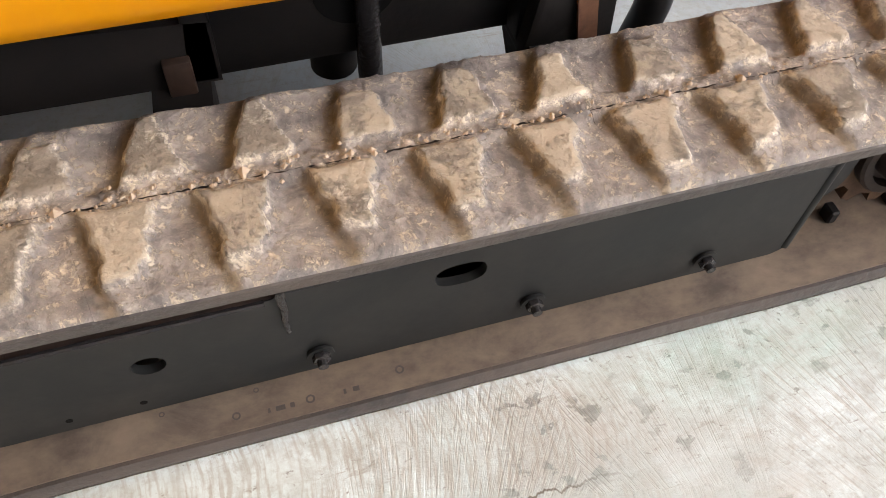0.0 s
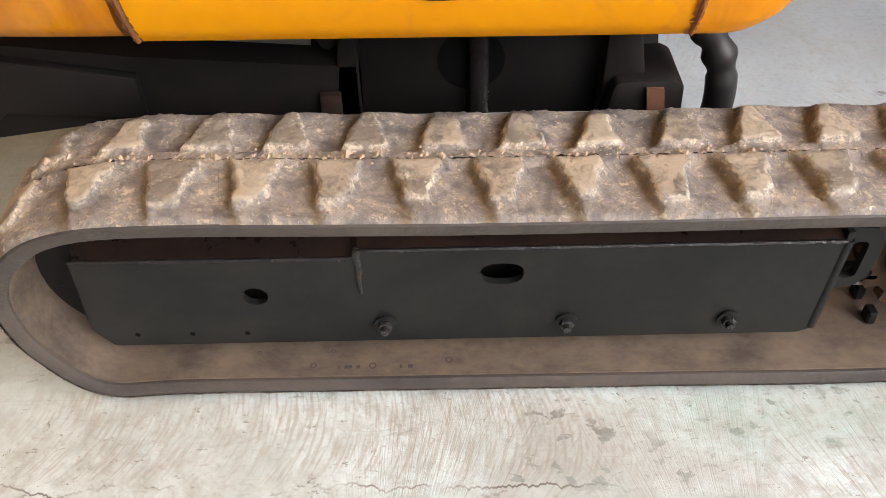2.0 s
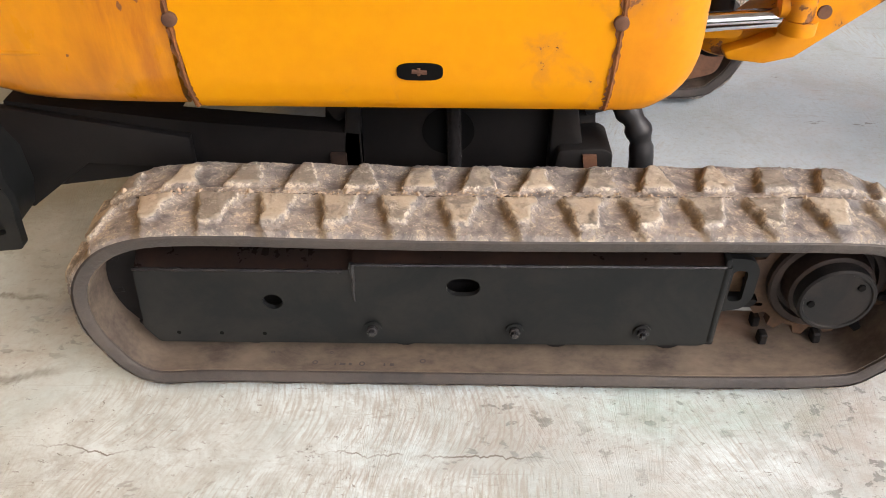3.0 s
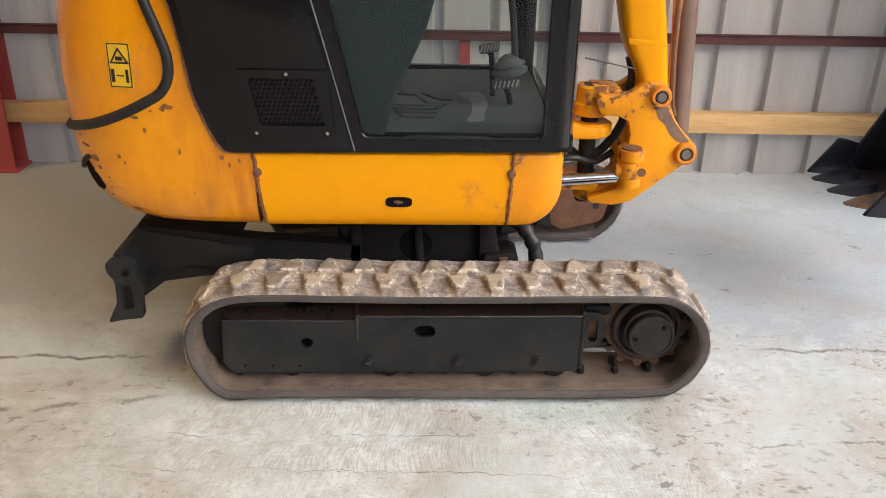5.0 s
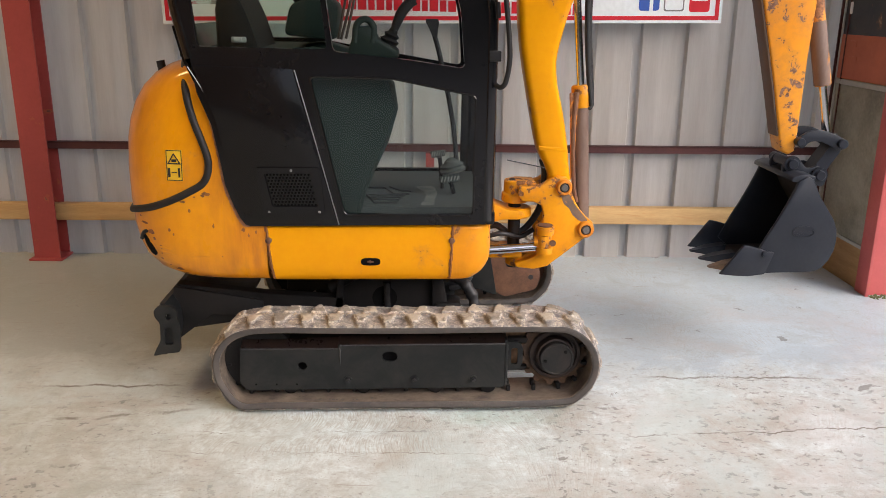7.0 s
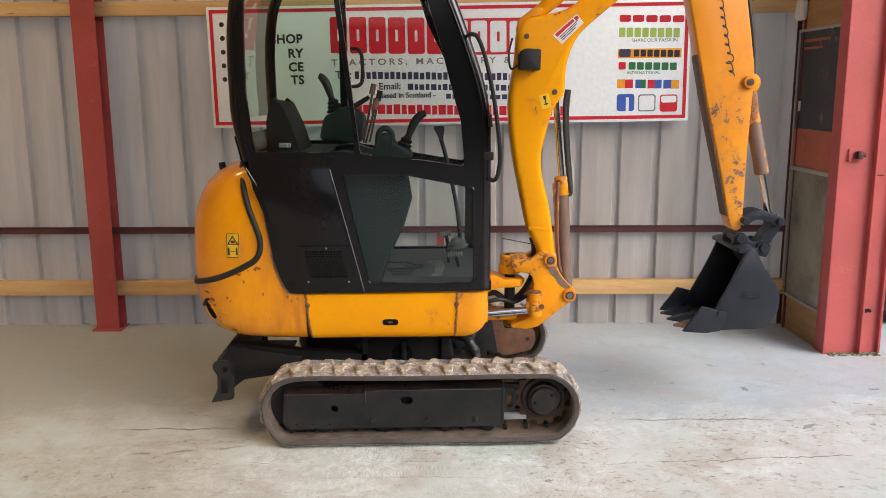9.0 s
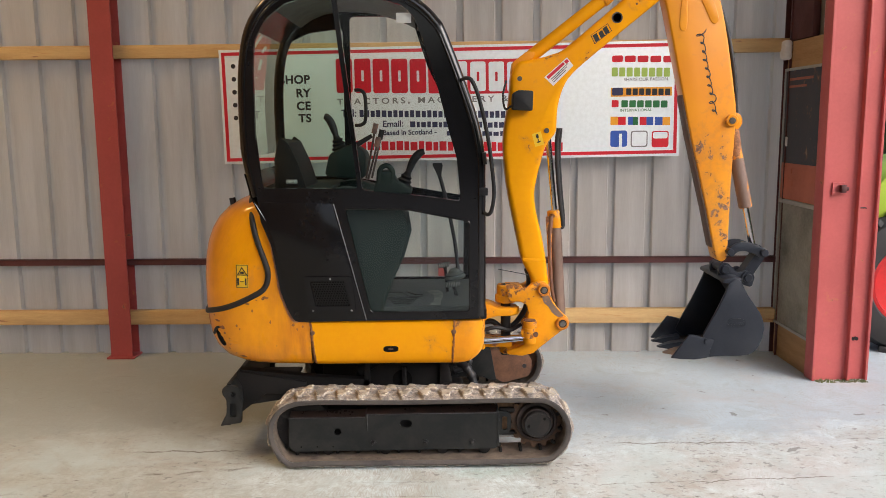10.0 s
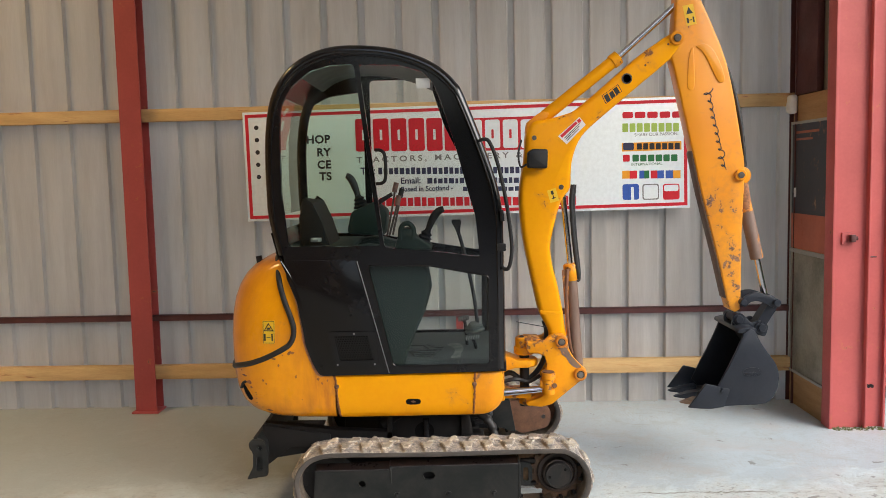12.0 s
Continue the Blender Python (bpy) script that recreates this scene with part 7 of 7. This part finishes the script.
epart("bracket_eye", sweep(bmesh.new(), [(0.580, MID, z) for z in (0.664, 0.672, 0.704, 0.712)], [0.068, 0.077, 0.077, 0.066], 30), POST_PAINT, None, "round yellow eye of the swing bracket", 30)
epart("house_bracket", merge(prism(fillet([(0.42, 0.62), (0.47, 0.655), (0.52, 0.667), (0.60, 0.668), (0.62, 0.685), (0.60, 0.708), (0.53, 0.712), (0.48, 0.735), (0.42, 0.742)], 0.018), 0.54, 0.71, 0.008), prism(fillet([(0.42, 0.485), (0.60, 0.485), (0.615, 0.50), (0.60, 0.522), (0.42, 0.52)], 0.008), 0.54, 0.71, 0.006), box(0.415, 0.45, 0.50, 0.75, 0.48, 0.76, 0.008)), POST_PAINT, None, "yellow swing bracket on the house front")
epart("hose", tube([(0.44, 0.66, 0.60), (0.50, 0.66, 0.61), (0.56, 0.65, 0.575), (0.63, 0.66, 0.59), (0.70, 0.65, 0.70), (0.715, 0.64, 0.86), (0.70, 0.64, 0.93)], 0.016, 10, 5), HOSE, None, "thick black hose through the post")
epart("hose", tube([(0.44, 0.58, 0.575), (0.52, 0.57, 0.595), (0.60, 0.60, 0.57), (0.67, 0.62, 0.60)], 0.012, 8, 5), HOSE, None, "black hydraulic hose")
epart("whip", tube([(0.527, 0.53, 0.945), (0.60, 0.545, 0.928), (0.70, 0.56, 0.905)], 0.0028, 6), HOSE, None, "thin black wire")

# -- boom --
BOOM = [(0.730, 0.80), (0.722, 0.865), (0.700, 0.920), (0.668, 0.985), (0.640, 1.105), (0.610, 1.250), (0.577, 1.43), (0.561, 1.60), (0.561, 1.701), (0.575, 1.80), (0.590, 1.88), (0.596, 1.97), (0.602, 2.035), (0.625, 2.085), (0.660, 2.110), (0.74, 2.118), (0.86, 2.150), (0.93, 2.195), (1.10, 2.335), (1.25, 2.460), (1.36, 2.535), (1.430, 2.580), (1.470, 2.588), (1.495, 2.560), (1.490, 2.515), (1.441, 2.447),
        (1.26, 2.300), (1.086, 2.159), (1.000, 2.088), (0.945, 2.038), (0.905, 1.985), (0.879, 1.921), (0.864, 1.860), (0.858, 1.800), (0.857, 1.740), (0.846, 1.700), (0.808, 1.655), (0.783, 1.590), (0.764, 1.520), (0.745, 1.440), (0.735, 1.370), (0.745, 1.270), (0.775, 1.150), (0.799, 1.024), (0.813, 0.920), (0.82, 0.80)]
boom = epart("boom", prism([(p.x, p.y) for p in curve_through(BOOM, 2, True)], 0.556, 0.694, 0.030, 4), YELLOW, None, "curved yellow excavator boom, chipped", 50)
epart("boom_foot_ring", prism(fillet([(0.672, 0.986), (0.796, 0.977), (0.792, 0.995), (0.668, 1.004)], 0.004), 0.5550, 0.6950, 0.001), YELLOW, boom, "raised band near the boom foot")
for x, z, r in ((0.647, 2.009, 0.014), (0.799, 1.723, 0.015)):
    epart("boom_pin", turned([(0.557, r), (0.550, r * 0.95), (0.549, 0.0)], x, z, 18), PIN_STEEL, boom, "dark pin head")
epart("boom_eye", turned([(0.557, 0.030), (0.551, 0.030), (0.551, 0.024), (0.5535, 0.023)], 1.179, 2.332, 26), PIN_STEEL, boom, "collar of the round hole")
epart("boom_eye_hole", turned([(0.556, 0.0235), (0.5535, 0.0235)], 1.179, 2.332, 24), HOSE, boom, "black disc for the shade in the round hole of the boom")
epart("boom_bolt", merge(*[turned([(0.557, 0.007), (0.5535, 0.006)], x, z, 10) for x, z in ((1.415, 2.520), (1.432, 2.532), (1.285, 2.405))]), RUST, boom, "small bolt heads")
epart("elbow_pin", turned([(0.735, 0.022), (0.532, 0.022), (0.526, 0.019), (0.526, 0.0)], 1.462, 2.552, 20), PIN_STEEL, boom, "steel pivot pin of the arm")
epart("elbow_boss", turned([(0.56, 0.040), (0.545, 0.040), (0.540, 0.036), (0.540, 0.020)], 1.462, 2.552, 26), YELLOW_WORN, boom, "yellow pivot boss")
stick_poly = [(0.783, 2.015), (0.907, 2.122), (0.943, 2.077), (0.833, 1.968)]
lab = epart("dealer_label", prism(stick_poly, 0.5545, 0.5555), LABEL_WHITE, boom, "white and red paper label", 0)


def along(poly, a0, a1, b0, b1):
    """A strip of a four-cornered label: a along it, b across it."""
    p, q, r, s = [Vector(c) for c in poly]
    at = lambda a, b: tuple((p.lerp(q, a)).lerp(s.lerp(r, a), b))
    return [at(a0, b0), at(a1, b0), at(a1, b1), at(a0, b1)]


epart("label_marks", merge(prism(along(stick_poly, 0.06, 0.80, 0.08, 0.34), 0.5536, 0.5543), prism(along(stick_poly, 0.84, 0.97, 0.10, 0.42), 0.5536, 0.5543)), SIGN_RED, lab, "red bars", 0)
epart("label_text_bars", merge(*[prism(along(stick_poly, 0.10, 0.9 - 0.1 * k, 0.46 + 0.15 * k, 0.52 + 0.15 * k), 0.5536, 0.5543) for k in range(3)]), NAVY, lab, "small dark bars", 0)
jp = [(1.042, 2.238), (1.127, 2.296), (1.147, 2.262), (1.062, 2.198)]
logo = epart("maker_plate", prism(along(jp, -0.06, 1.04, -0.12, 1.08), 0.5545, 0.5555), INK, boom, "black maker mark", 0)
epart("maker_field", prism(along(jp, -0.02, 1.0, -0.06, 1.02), 0.5536, 0.5544), YELLOW, logo, "yellow field of the maker mark", 0)
for a, lean in ((0.03, 0.0), (0.36, 0.12), (0.66, 0.0)):
    epart("maker_block", prism(along(jp, a, a + 0.25, 0.06 + lean, 1.0), 0.5526, 0.5535), INK, logo, "black block of the maker mark", 0)
yl = [(0.717, 1.704), (0.766, 1.720), (0.786, 1.646), (0.736, 1.633)]
ylab = epart("lift_label", prism(yl, 0.5545, 0.5555), LABEL_YELLOW, boom, "yellow lifting label", 0)
epart("label_marks", merge(prism(along(yl, 0.36, 0.64, 0.12, 0.40), 0.5536, 0.5543), prism(along(yl, 0.45, 0.55, 0.4, 0.8), 0.5536, 0.5543), prism(along(yl, 0.28, 0.72, 0.66, 0.74), 0.5536, 0.5543)), INK, ylab, "black symbol", 0)
lamp = epart("work_lamp", prism(fillet([(0.600, 1.838), (0.712, 1.832), (0.715, 1.940), (0.632, 1.945), (0.602, 1.925)], 0.012), 0.470, 0.556, 0.010), BLACK_PLASTIC, boom, "black work lamp on the boom")
epart("lamp_wire", tube([(0.60, 0.53, 1.86), (0.565, 0.54, 1.845), (0.555, 0.56, 1.92), (0.575, 0.585, 2.0)], 0.006, 8, 5), HOSE, lamp, "black lamp wire")
ram = epart("dipper_ram", sweep(bmesh.new(), [(0.640, MID, 2.075), (0.70, MID, 2.122), (0.72, MID, 2.138), (1.105, MID, 2.432), (1.108, MID, 2.434), (1.145, MID, 2.463)], [0.030, 0.030, 0.036, 0.036, 0.042, 0.042], 20), YELLOW, boom, "yellow arm ram barrel", 40)
epart("ram_rod", rod((1.14, MID, 2.459), (1.50, MID, 2.772), 0.018), CHROME, ram, "chromed ram rod")
epart("ram_base", prism(fillet([(0.60, 2.03), (0.70, 2.09), (0.74, 2.15), (0.69, 2.16), (0.61, 2.10)], 0.015), 0.575, 0.675, 0.006), YELLOW_WORN, ram, "yellow clevis of the ram")
lift = epart("lift_ram", sweep(bmesh.new(), [(0.896, MID, 0.64), (0.880, MID, 0.90), (0.862, MID, 1.20)], [0.034, 0.034, 0.034], 18), RAM_BARREL, None, "rust-brown boom lift ram barrel")
epart("ram_head", sweep(bmesh.new(), [(0.864, MID, 1.17), (0.861, MID, 1.205), (0.857, MID, 1.262), (0.856, MID, 1.27)], [0.040, 0.042, 0.042, 0.036], 18), POST_PAINT, lift, "chipped yellow ram head")
epart("ram_rod", rod((0.857, MID, 1.26), (0.812, MID, 1.73), 0.017), CHROME, lift, "chromed ram rod")
epart("pipe", tube([(0.832, 0.585, 1.24), (0.826, 0.585, 1.10), (0.832, 0.585, 0.95), (0.845, 0.585, 0.80), (0.858, 0.585, 0.74)], 0.010, 8, 5), RUST, lift, "rusty ram pipe")
epart("ram_cover", prism(fillet([(0.803, 1.236), (0.846, 1.238), (0.838, 1.08), (0.842, 0.90), (0.824, 0.84), (0.818, 1.02)], 0.006), 0.584, 0.600, 0.004), YELLOW_BARE, lift, "flaking yellow guard strip on the ram")
epart("hose", tube([(0.872, 0.60, 1.735), (0.862, 0.60, 1.64), (0.872, 0.60, 1.45), (0.890, 0.60, 1.28), (0.905, 0.60, 1.18)], 0.012, 10, 5), HOSE, lift, "black ram hose")
epart("hose", tube([(0.888, 0.63, 1.735), (0.880, 0.63, 1.60), (0.892, 0.63, 1.40), (0.908, 0.63, 1.24), (0.905, 0.62, 1.17), (0.880, 0.61, 1.19)], 0.011, 10, 5), HOSE, lift, "black ram hose")

# -- dipper arm --
DIP = [(1.462, 2.800), (1.520, 2.835), (1.590, 2.795), (1.640, 2.690), (1.676, 2.608), (1.722, 2.50), (1.751, 2.416), (1.780, 2.300), (1.802, 2.191), (1.832, 2.02), (1.858, 1.86), (1.862, 1.802), (1.856, 1.60), (1.849, 1.409), (1.846, 1.042), (1.842, 0.985), (1.815, 0.965), (1.780, 0.985), (1.763, 1.044),
       (1.711, 1.279), (1.660, 1.48), (1.610, 1.677), (1.552, 1.94), (1.494, 2.198), (1.455, 2.37), (1.432, 2.455), (1.430, 2.52), (1.450, 2.60), (1.458, 2.70)]
arm = epart("dipper_arm", prism(DIP, 0.566, 0.684, 0.012, 3), YELLOW_BARE, None, "yellow dipper arm flaking to bare rust near its foot", 50)
arm.data.materials.clear()
m_arm, an, al, ab = nodes_of("arm_paint")
avec = an.new("ShaderNodeTexCoord").outputs["Object"]
asep = an.new("ShaderNodeSeparateXYZ")
al.new(avec, asep.inputs[0])
aff = math_node(an, al, "ADD", math_node(an, al, "MULTIPLY", noise_node(an, al, avec, 17.0, 9.0, 0.66, 0.3), 0.65), math_node(an, al, "MULTIPLY", noise_node(an, al, avec, 2.6, 3.0, 0.5), 0.35))
wear = math_node(an, al, "ADD", aff, ramp_node(an, al, asep.outputs[2], 2.1, 1.25, 0.0, 0.125))
amask = ramp_node(an, al, wear, 0.655, 0.668)
atint = mix_node(an, al, ramp_node(an, al, noise_node(an, al, avec, 2.0), 0.35, 0.65), (0.77, 0.32, 0.004), (0.70, 0.255, 0.005))
atint = mix_node(an, al, math_node(an, al, "MULTIPLY", ramp_node(an, al, wear, 0.54, 0.635), 0.45), atint, (0.50, 0.20, 0.04))
arust = mix_node(an, al, ramp_node(an, al, noise_node(an, al, avec, 60.0), 0.4, 0.6), (0.12, 0.055, 0.035), (0.24, 0.13, 0.09))
al.new(mix_node(an, al, amask, atint, arust), ab.inputs["Base Color"])
al.new(ramp_node(an, al, amask, 0, 1, 0.36, 0.8), ab.inputs["Roughness"])
ab.inputs["Coat Weight"].default_value = 0.1
bump_node(an, al, amask, -0.15, 0.002, ab)
arm.data.materials.append(m_arm)
epart("leading_edge", prism([(1.755, 1.05), (1.764, 1.05), (1.712, 1.285), (1.611, 1.685), (1.560, 1.92), (1.553, 1.90), (1.602, 1.675), (1.703, 1.275)], 0.575, 0.675, 0.002), surf("dark_bare_edge", (0.085, 0.06, 0.048), (0.14, 0.075, 0.045), 0.5, 0.75, scale=12, grain=90, bump=0.2), arm, "dark bare leading edge")
for rib in (((1.558, 2.505), (1.538, 2.470), (1.529, 2.400), (1.524, 2.300), (1.530, 2.268), (1.548, 2.258), (1.564, 2.270), (1.568, 2.330), (1.564, 2.430)),
            ((1.574, 2.505), (1.605, 2.480), (1.640, 2.425), (1.690, 2.322), (1.712, 2.298), (1.732, 2.302), (1.739, 2.330), (1.712, 2.410), (1.668, 2.490), (1.620, 2.520))):
    epart("stiffener", prism([(p.x, p.y) for p in curve_through(rib, 3, True)], 0.560, 0.568, 0.0055, 3), m_arm, arm, "raised yellow stiffening rib", 60)
wl = [(1.497, 2.733), (1.557, 2.743), (1.578, 2.632), (1.522, 2.619)]
wlab = epart("warning_label", prism(wl, 0.5635, 0.565), LABEL_YELLOW, arm, "yellow and black warning label", 0)
epart("label_marks", merge(prism([along(wl, 0.5, 0.5, 0.1, 0.1)[0], along(wl, 0.82, 0.82, 0.44, 0.44)[0], along(wl, 0.18, 0.18, 0.44, 0.44)[0]], 0.562, 0.5633), prism(along(wl, 0.12, 0.3, 0.62, 0.88), 0.562, 0.5633), prism(along(wl, 0.7, 0.84, 0.62, 0.88), 0.562, 0.5633), prism(along(wl, 0.36, 0.64, 0.73, 0.77), 0.562, 0.5633)), INK, wlab, "black warning marks", 0)
# a product name, drawn as one plain slanted scribble
a0, a1 = Vector((1.640, 2.262)), Vector((1.742, 1.802))
dirn = (a1 - a0).normalized()
up = Vector((-dirn.y, dirn.x))
scribble, weight = [], []
for k in range(260):
    a = k / 259
    swing = 2 * math.pi * 10.0 * a
    high = 0.034 - 0.19 * a if a < 0.10 else (0.022 if 0.78 < a < 0.86 else 0.0105 + 0.0025 * math.sin(41 * a))
    at = a0.lerp(a1, a) + dirn * (0.0155 * math.sin(swing + 0.5) - 0.25 * high * math.cos(swing)) + up * (high * math.cos(swing))
    scribble.append((at.x, 0.5652, at.y))
    weight.append(0.0019 + 0.0018 * abs(math.sin(swing + 0.2)))
epart("name_scribble", tube(scribble, weight, 6), INK, arm, "plain black scribble of a product name", 0)
epart("bucket_ram_boss", turned([(0.57, 0.034), (0.548, 0.034), (0.543, 0.030), (0.543, 0.019)], 1.832, 1.769, 26), YELLOW_WORN, arm, "yellow pin boss")
epart("ram_pin", turned([(0.70, 0.018), (0.537, 0.018), (0.535, 0.0)], 1.832, 1.769, 20), PIN_STEEL, arm, "steel pin end")
bram = epart("bucket_ram", sweep(bmesh.new(), [(1.845, MID, 1.79), (1.862, MID, 1.72), (1.882, MID, 1.60), (1.955, MID, 1.29), (1.958, MID, 1.275)], [0.036, 0.036, 0.037, 0.037, 0.034], 20), YELLOW_BARE, arm, "flaking yellow bucket ram barrel")
epart("bare_sleeve", sweep(bmesh.new(), [(1.893, MID, 1.555), (1.957, MID, 1.279)], [0.0378, 0.0378], 20), RAM_BARREL, bram, "bare brown lower barrel")
epart("ram_rod", rod((1.955, MID, 1.28), (2.008, MID, 1.045), 0.0185), CHROME, bram, "chromed ram rod")
epart("ram_eye", prism(oval(1.862, 1.765, 0.045, 0.05, 20), 0.59, 0.66, 0.006), YELLOW_WORN, bram, "yellow eye of the ram")
epart("arm_hose", tube([(1.742, 0.70, 2.47), (1.786, 0.70, 2.408), (1.823, 0.70, 2.316), (1.864, 0.70, 2.153), (1.892, 0.70, 1.988), (1.906, 0.70, 1.822), (1.898, 0.69, 1.749)], 0.013, 10, 5), HOSE, arm, "black hose along the arm")

# -- bucket and its linkage --
SIDE = [(1.813, 0.873), (1.850, 0.897), (1.877, 0.882), (1.898, 0.84), (1.920, 0.80), (1.960, 0.745), (1.995, 0.695), (2.013, 0.650), (2.018, 0.606), (2.012, 0.555), (1.994, 0.510), (1.968, 0.475), (1.935, 0.457), (1.88, 0.452), (1.80, 0.452), (1.70, 0.448), (1.64, 0.50), (1.670, 0.564), (1.700, 0.625), (1.733, 0.686), (1.770, 0.765), (1.800, 0.836)]
bucket = epart("bucket", prism(SIDE, 0.418, 0.438, 0.004), BUCKET_GREY, None, "blue-grey painted digging bucket")
epart("side_plate", prism(SIDE, 0.845, 0.865, 0.004), BUCKET_GREY, bucket, "far side plate")
shell_out = [(1.830, 0.885), (1.877, 0.880), (1.920, 0.798), (1.960, 0.742), (1.993, 0.692), (2.011, 0.648), (2.015, 0.606), (2.009, 0.557), (1.991, 0.513), (1.965, 0.478), (1.933, 0.460), (1.88, 0.455), (1.80, 0.455), (1.62, 0.452)]
cen = Vector((1.84, 0.66))
shell_in = [tuple(Vector(p) + (cen - Vector(p)).normalized() * 0.013) for p in shell_out]
epart("shell", prism(shell_out + shell_in[::-1], 0.438, 0.845), surf("worn_bucket_inside", (0.022, 0.023, 0.026), (0.05, 0.042, 0.035), 0.5, 0.8, scale=8, grain=80, bump=0.2), bucket, "curved bucket shell, dull inside")
epart("top_plate", prism(fillet([(1.780, 0.872), (1.813, 0.868), (1.885, 0.875), (1.890, 0.895), (1.83, 0.905), (1.785, 0.893)], 0.008), 0.425, 0.858, 0.004), BUCKET_GREY, bucket, "flat top plate")
for y in (0.405, 0.858):
    epart("side_cutter", prism([(1.495, 0.447), (1.56, 0.440), (1.626, 0.437), (1.70, 0.447), (1.735, 0.55), (1.700, 0.555), (1.670, 0.566), (1.630, 0.577), (1.595, 0.584)], y, y + 0.020, 0.004), BUCKET_GREY, bucket, "pointed side cutter")
    epart("cutter_bolt", turned([(y, 0.013), (y - 0.010, 0.012), (y - 0.012, 0.0)], 1.689, 0.545, 16), BUCKET_GREY, bucket, "domed cutter bolt")
for y in (0.51, 0.64, 0.77):
    epart("tooth", skin([[(1.475, y - 0.012, 0.450), (1.475, y + 0.012, 0.450), (1.478, y + 0.012, 0.456), (1.478, y - 0.012, 0.456)], [(1.55, y - 0.026, 0.440), (1.55, y + 0.026, 0.440), (1.55, y + 0.026, 0.476), (1.55, y - 0.026, 0.476)], [(1.64, y - 0.030, 0.440), (1.64, y + 0.030, 0.440), (1.64, y + 0.030, 0.490), (1.64, y - 0.030, 0.490)]]), surf("worn_tooth_steel", (0.30, 0.19, 0.11), (0.11, 0.08, 0.065), 0.5, 0.75, metal=0.2, scale=16) if y == 0.51 else BUCKET_GREY, bucket, "bucket tooth")
epart("side_badge", plate(oval(1.862, 0.645, 0.052, 0.028, 28), [oval(1.862, 0.643, 0.045, 0.020, 28)], 0.4135, 0.4185), BUCKET_GREY, bucket, "raised oval badge")
epart("badge_fill", prism([(1.815, 0.635), (1.91, 0.635), (1.90, 0.645), (1.82, 0.645)], 0.415, 0.4185, 0.001), BUCKET_GREY, bucket, "raised bar of the badge")
for y in (0.545, 0.685):
    epart("hanger_ear", prism(fillet([(1.790, 0.885), (1.985, 0.82), (2.00, 0.875), (1.955, 0.925), (1.90, 0.905), (1.850, 0.960), (1.805, 0.955), (1.785, 0.92)], 0.02), y, y + 0.020, 0.004), BUCKET_GREY, bucket, "hanger ear of the bucket")
for x, z in ((1.822, 0.932), (1.955, 0.880)):
    epart("bucket_pin", merge(turned([(0.735, 0.024), (0.518, 0.024), (0.514, 0.020), (0.514, 0.0)], x, z, 20), turned([(0.545, 0.036), (0.528, 0.036)], x, z, 22)), BUCKET_GREY, bucket, "painted hanger pin")
LINK = [(p.x, p.y) for p in curve_through([(1.838, 1.018), (1.850, 1.050), (1.895, 1.078), (1.950, 1.082), (2.010, 1.062), (2.062, 1.038), (2.068, 1.005), (2.035, 0.992), (1.995, 1.012), (1.940, 1.032), (1.895, 1.026), (1.868, 1.000)], 3, True)]
link = epart("tipping_link", prism(LINK, 0.548, 0.566, 0.003), BUCKET_GREY, None, "blue-grey curved tipping link")
epart("far_link", prism(LINK, 0.684, 0.702, 0.003), BUCKET_GREY, link, "blue-grey curved tipping link")
epart("push_link", skin([[(x - 0.030 * nx, MID - w, z - 0.03 * nz), (x + 0.030 * nx, MID - w, z + 0.03 * nz), (x + 0.03 * nx, MID + w, z + 0.03 * nz), (x - 0.03 * nx, MID + w, z - 0.03 * nz)] for x, z, nx, nz, w in ((2.052, 1.045, 0.8, -0.6, 0.05), (2.03, 0.985, 0.8, -0.5, 0.045), (1.985, 0.915, 0.8, -0.55, 0.045), (1.955, 0.865, 0.8, -0.6, 0.045))]), BUCKET_GREY, link, "short push link to the bucket")
for x, z, r in ((1.850, 1.030, 0.020), (2.045, 1.022, 0.022)):
    epart("link_pin", turned([(0.725, r), (0.530, r), (0.526, r * 0.8), (0.526, 0.0)], x, z, 18), BUCKET_GREY, link, "painted link pin")
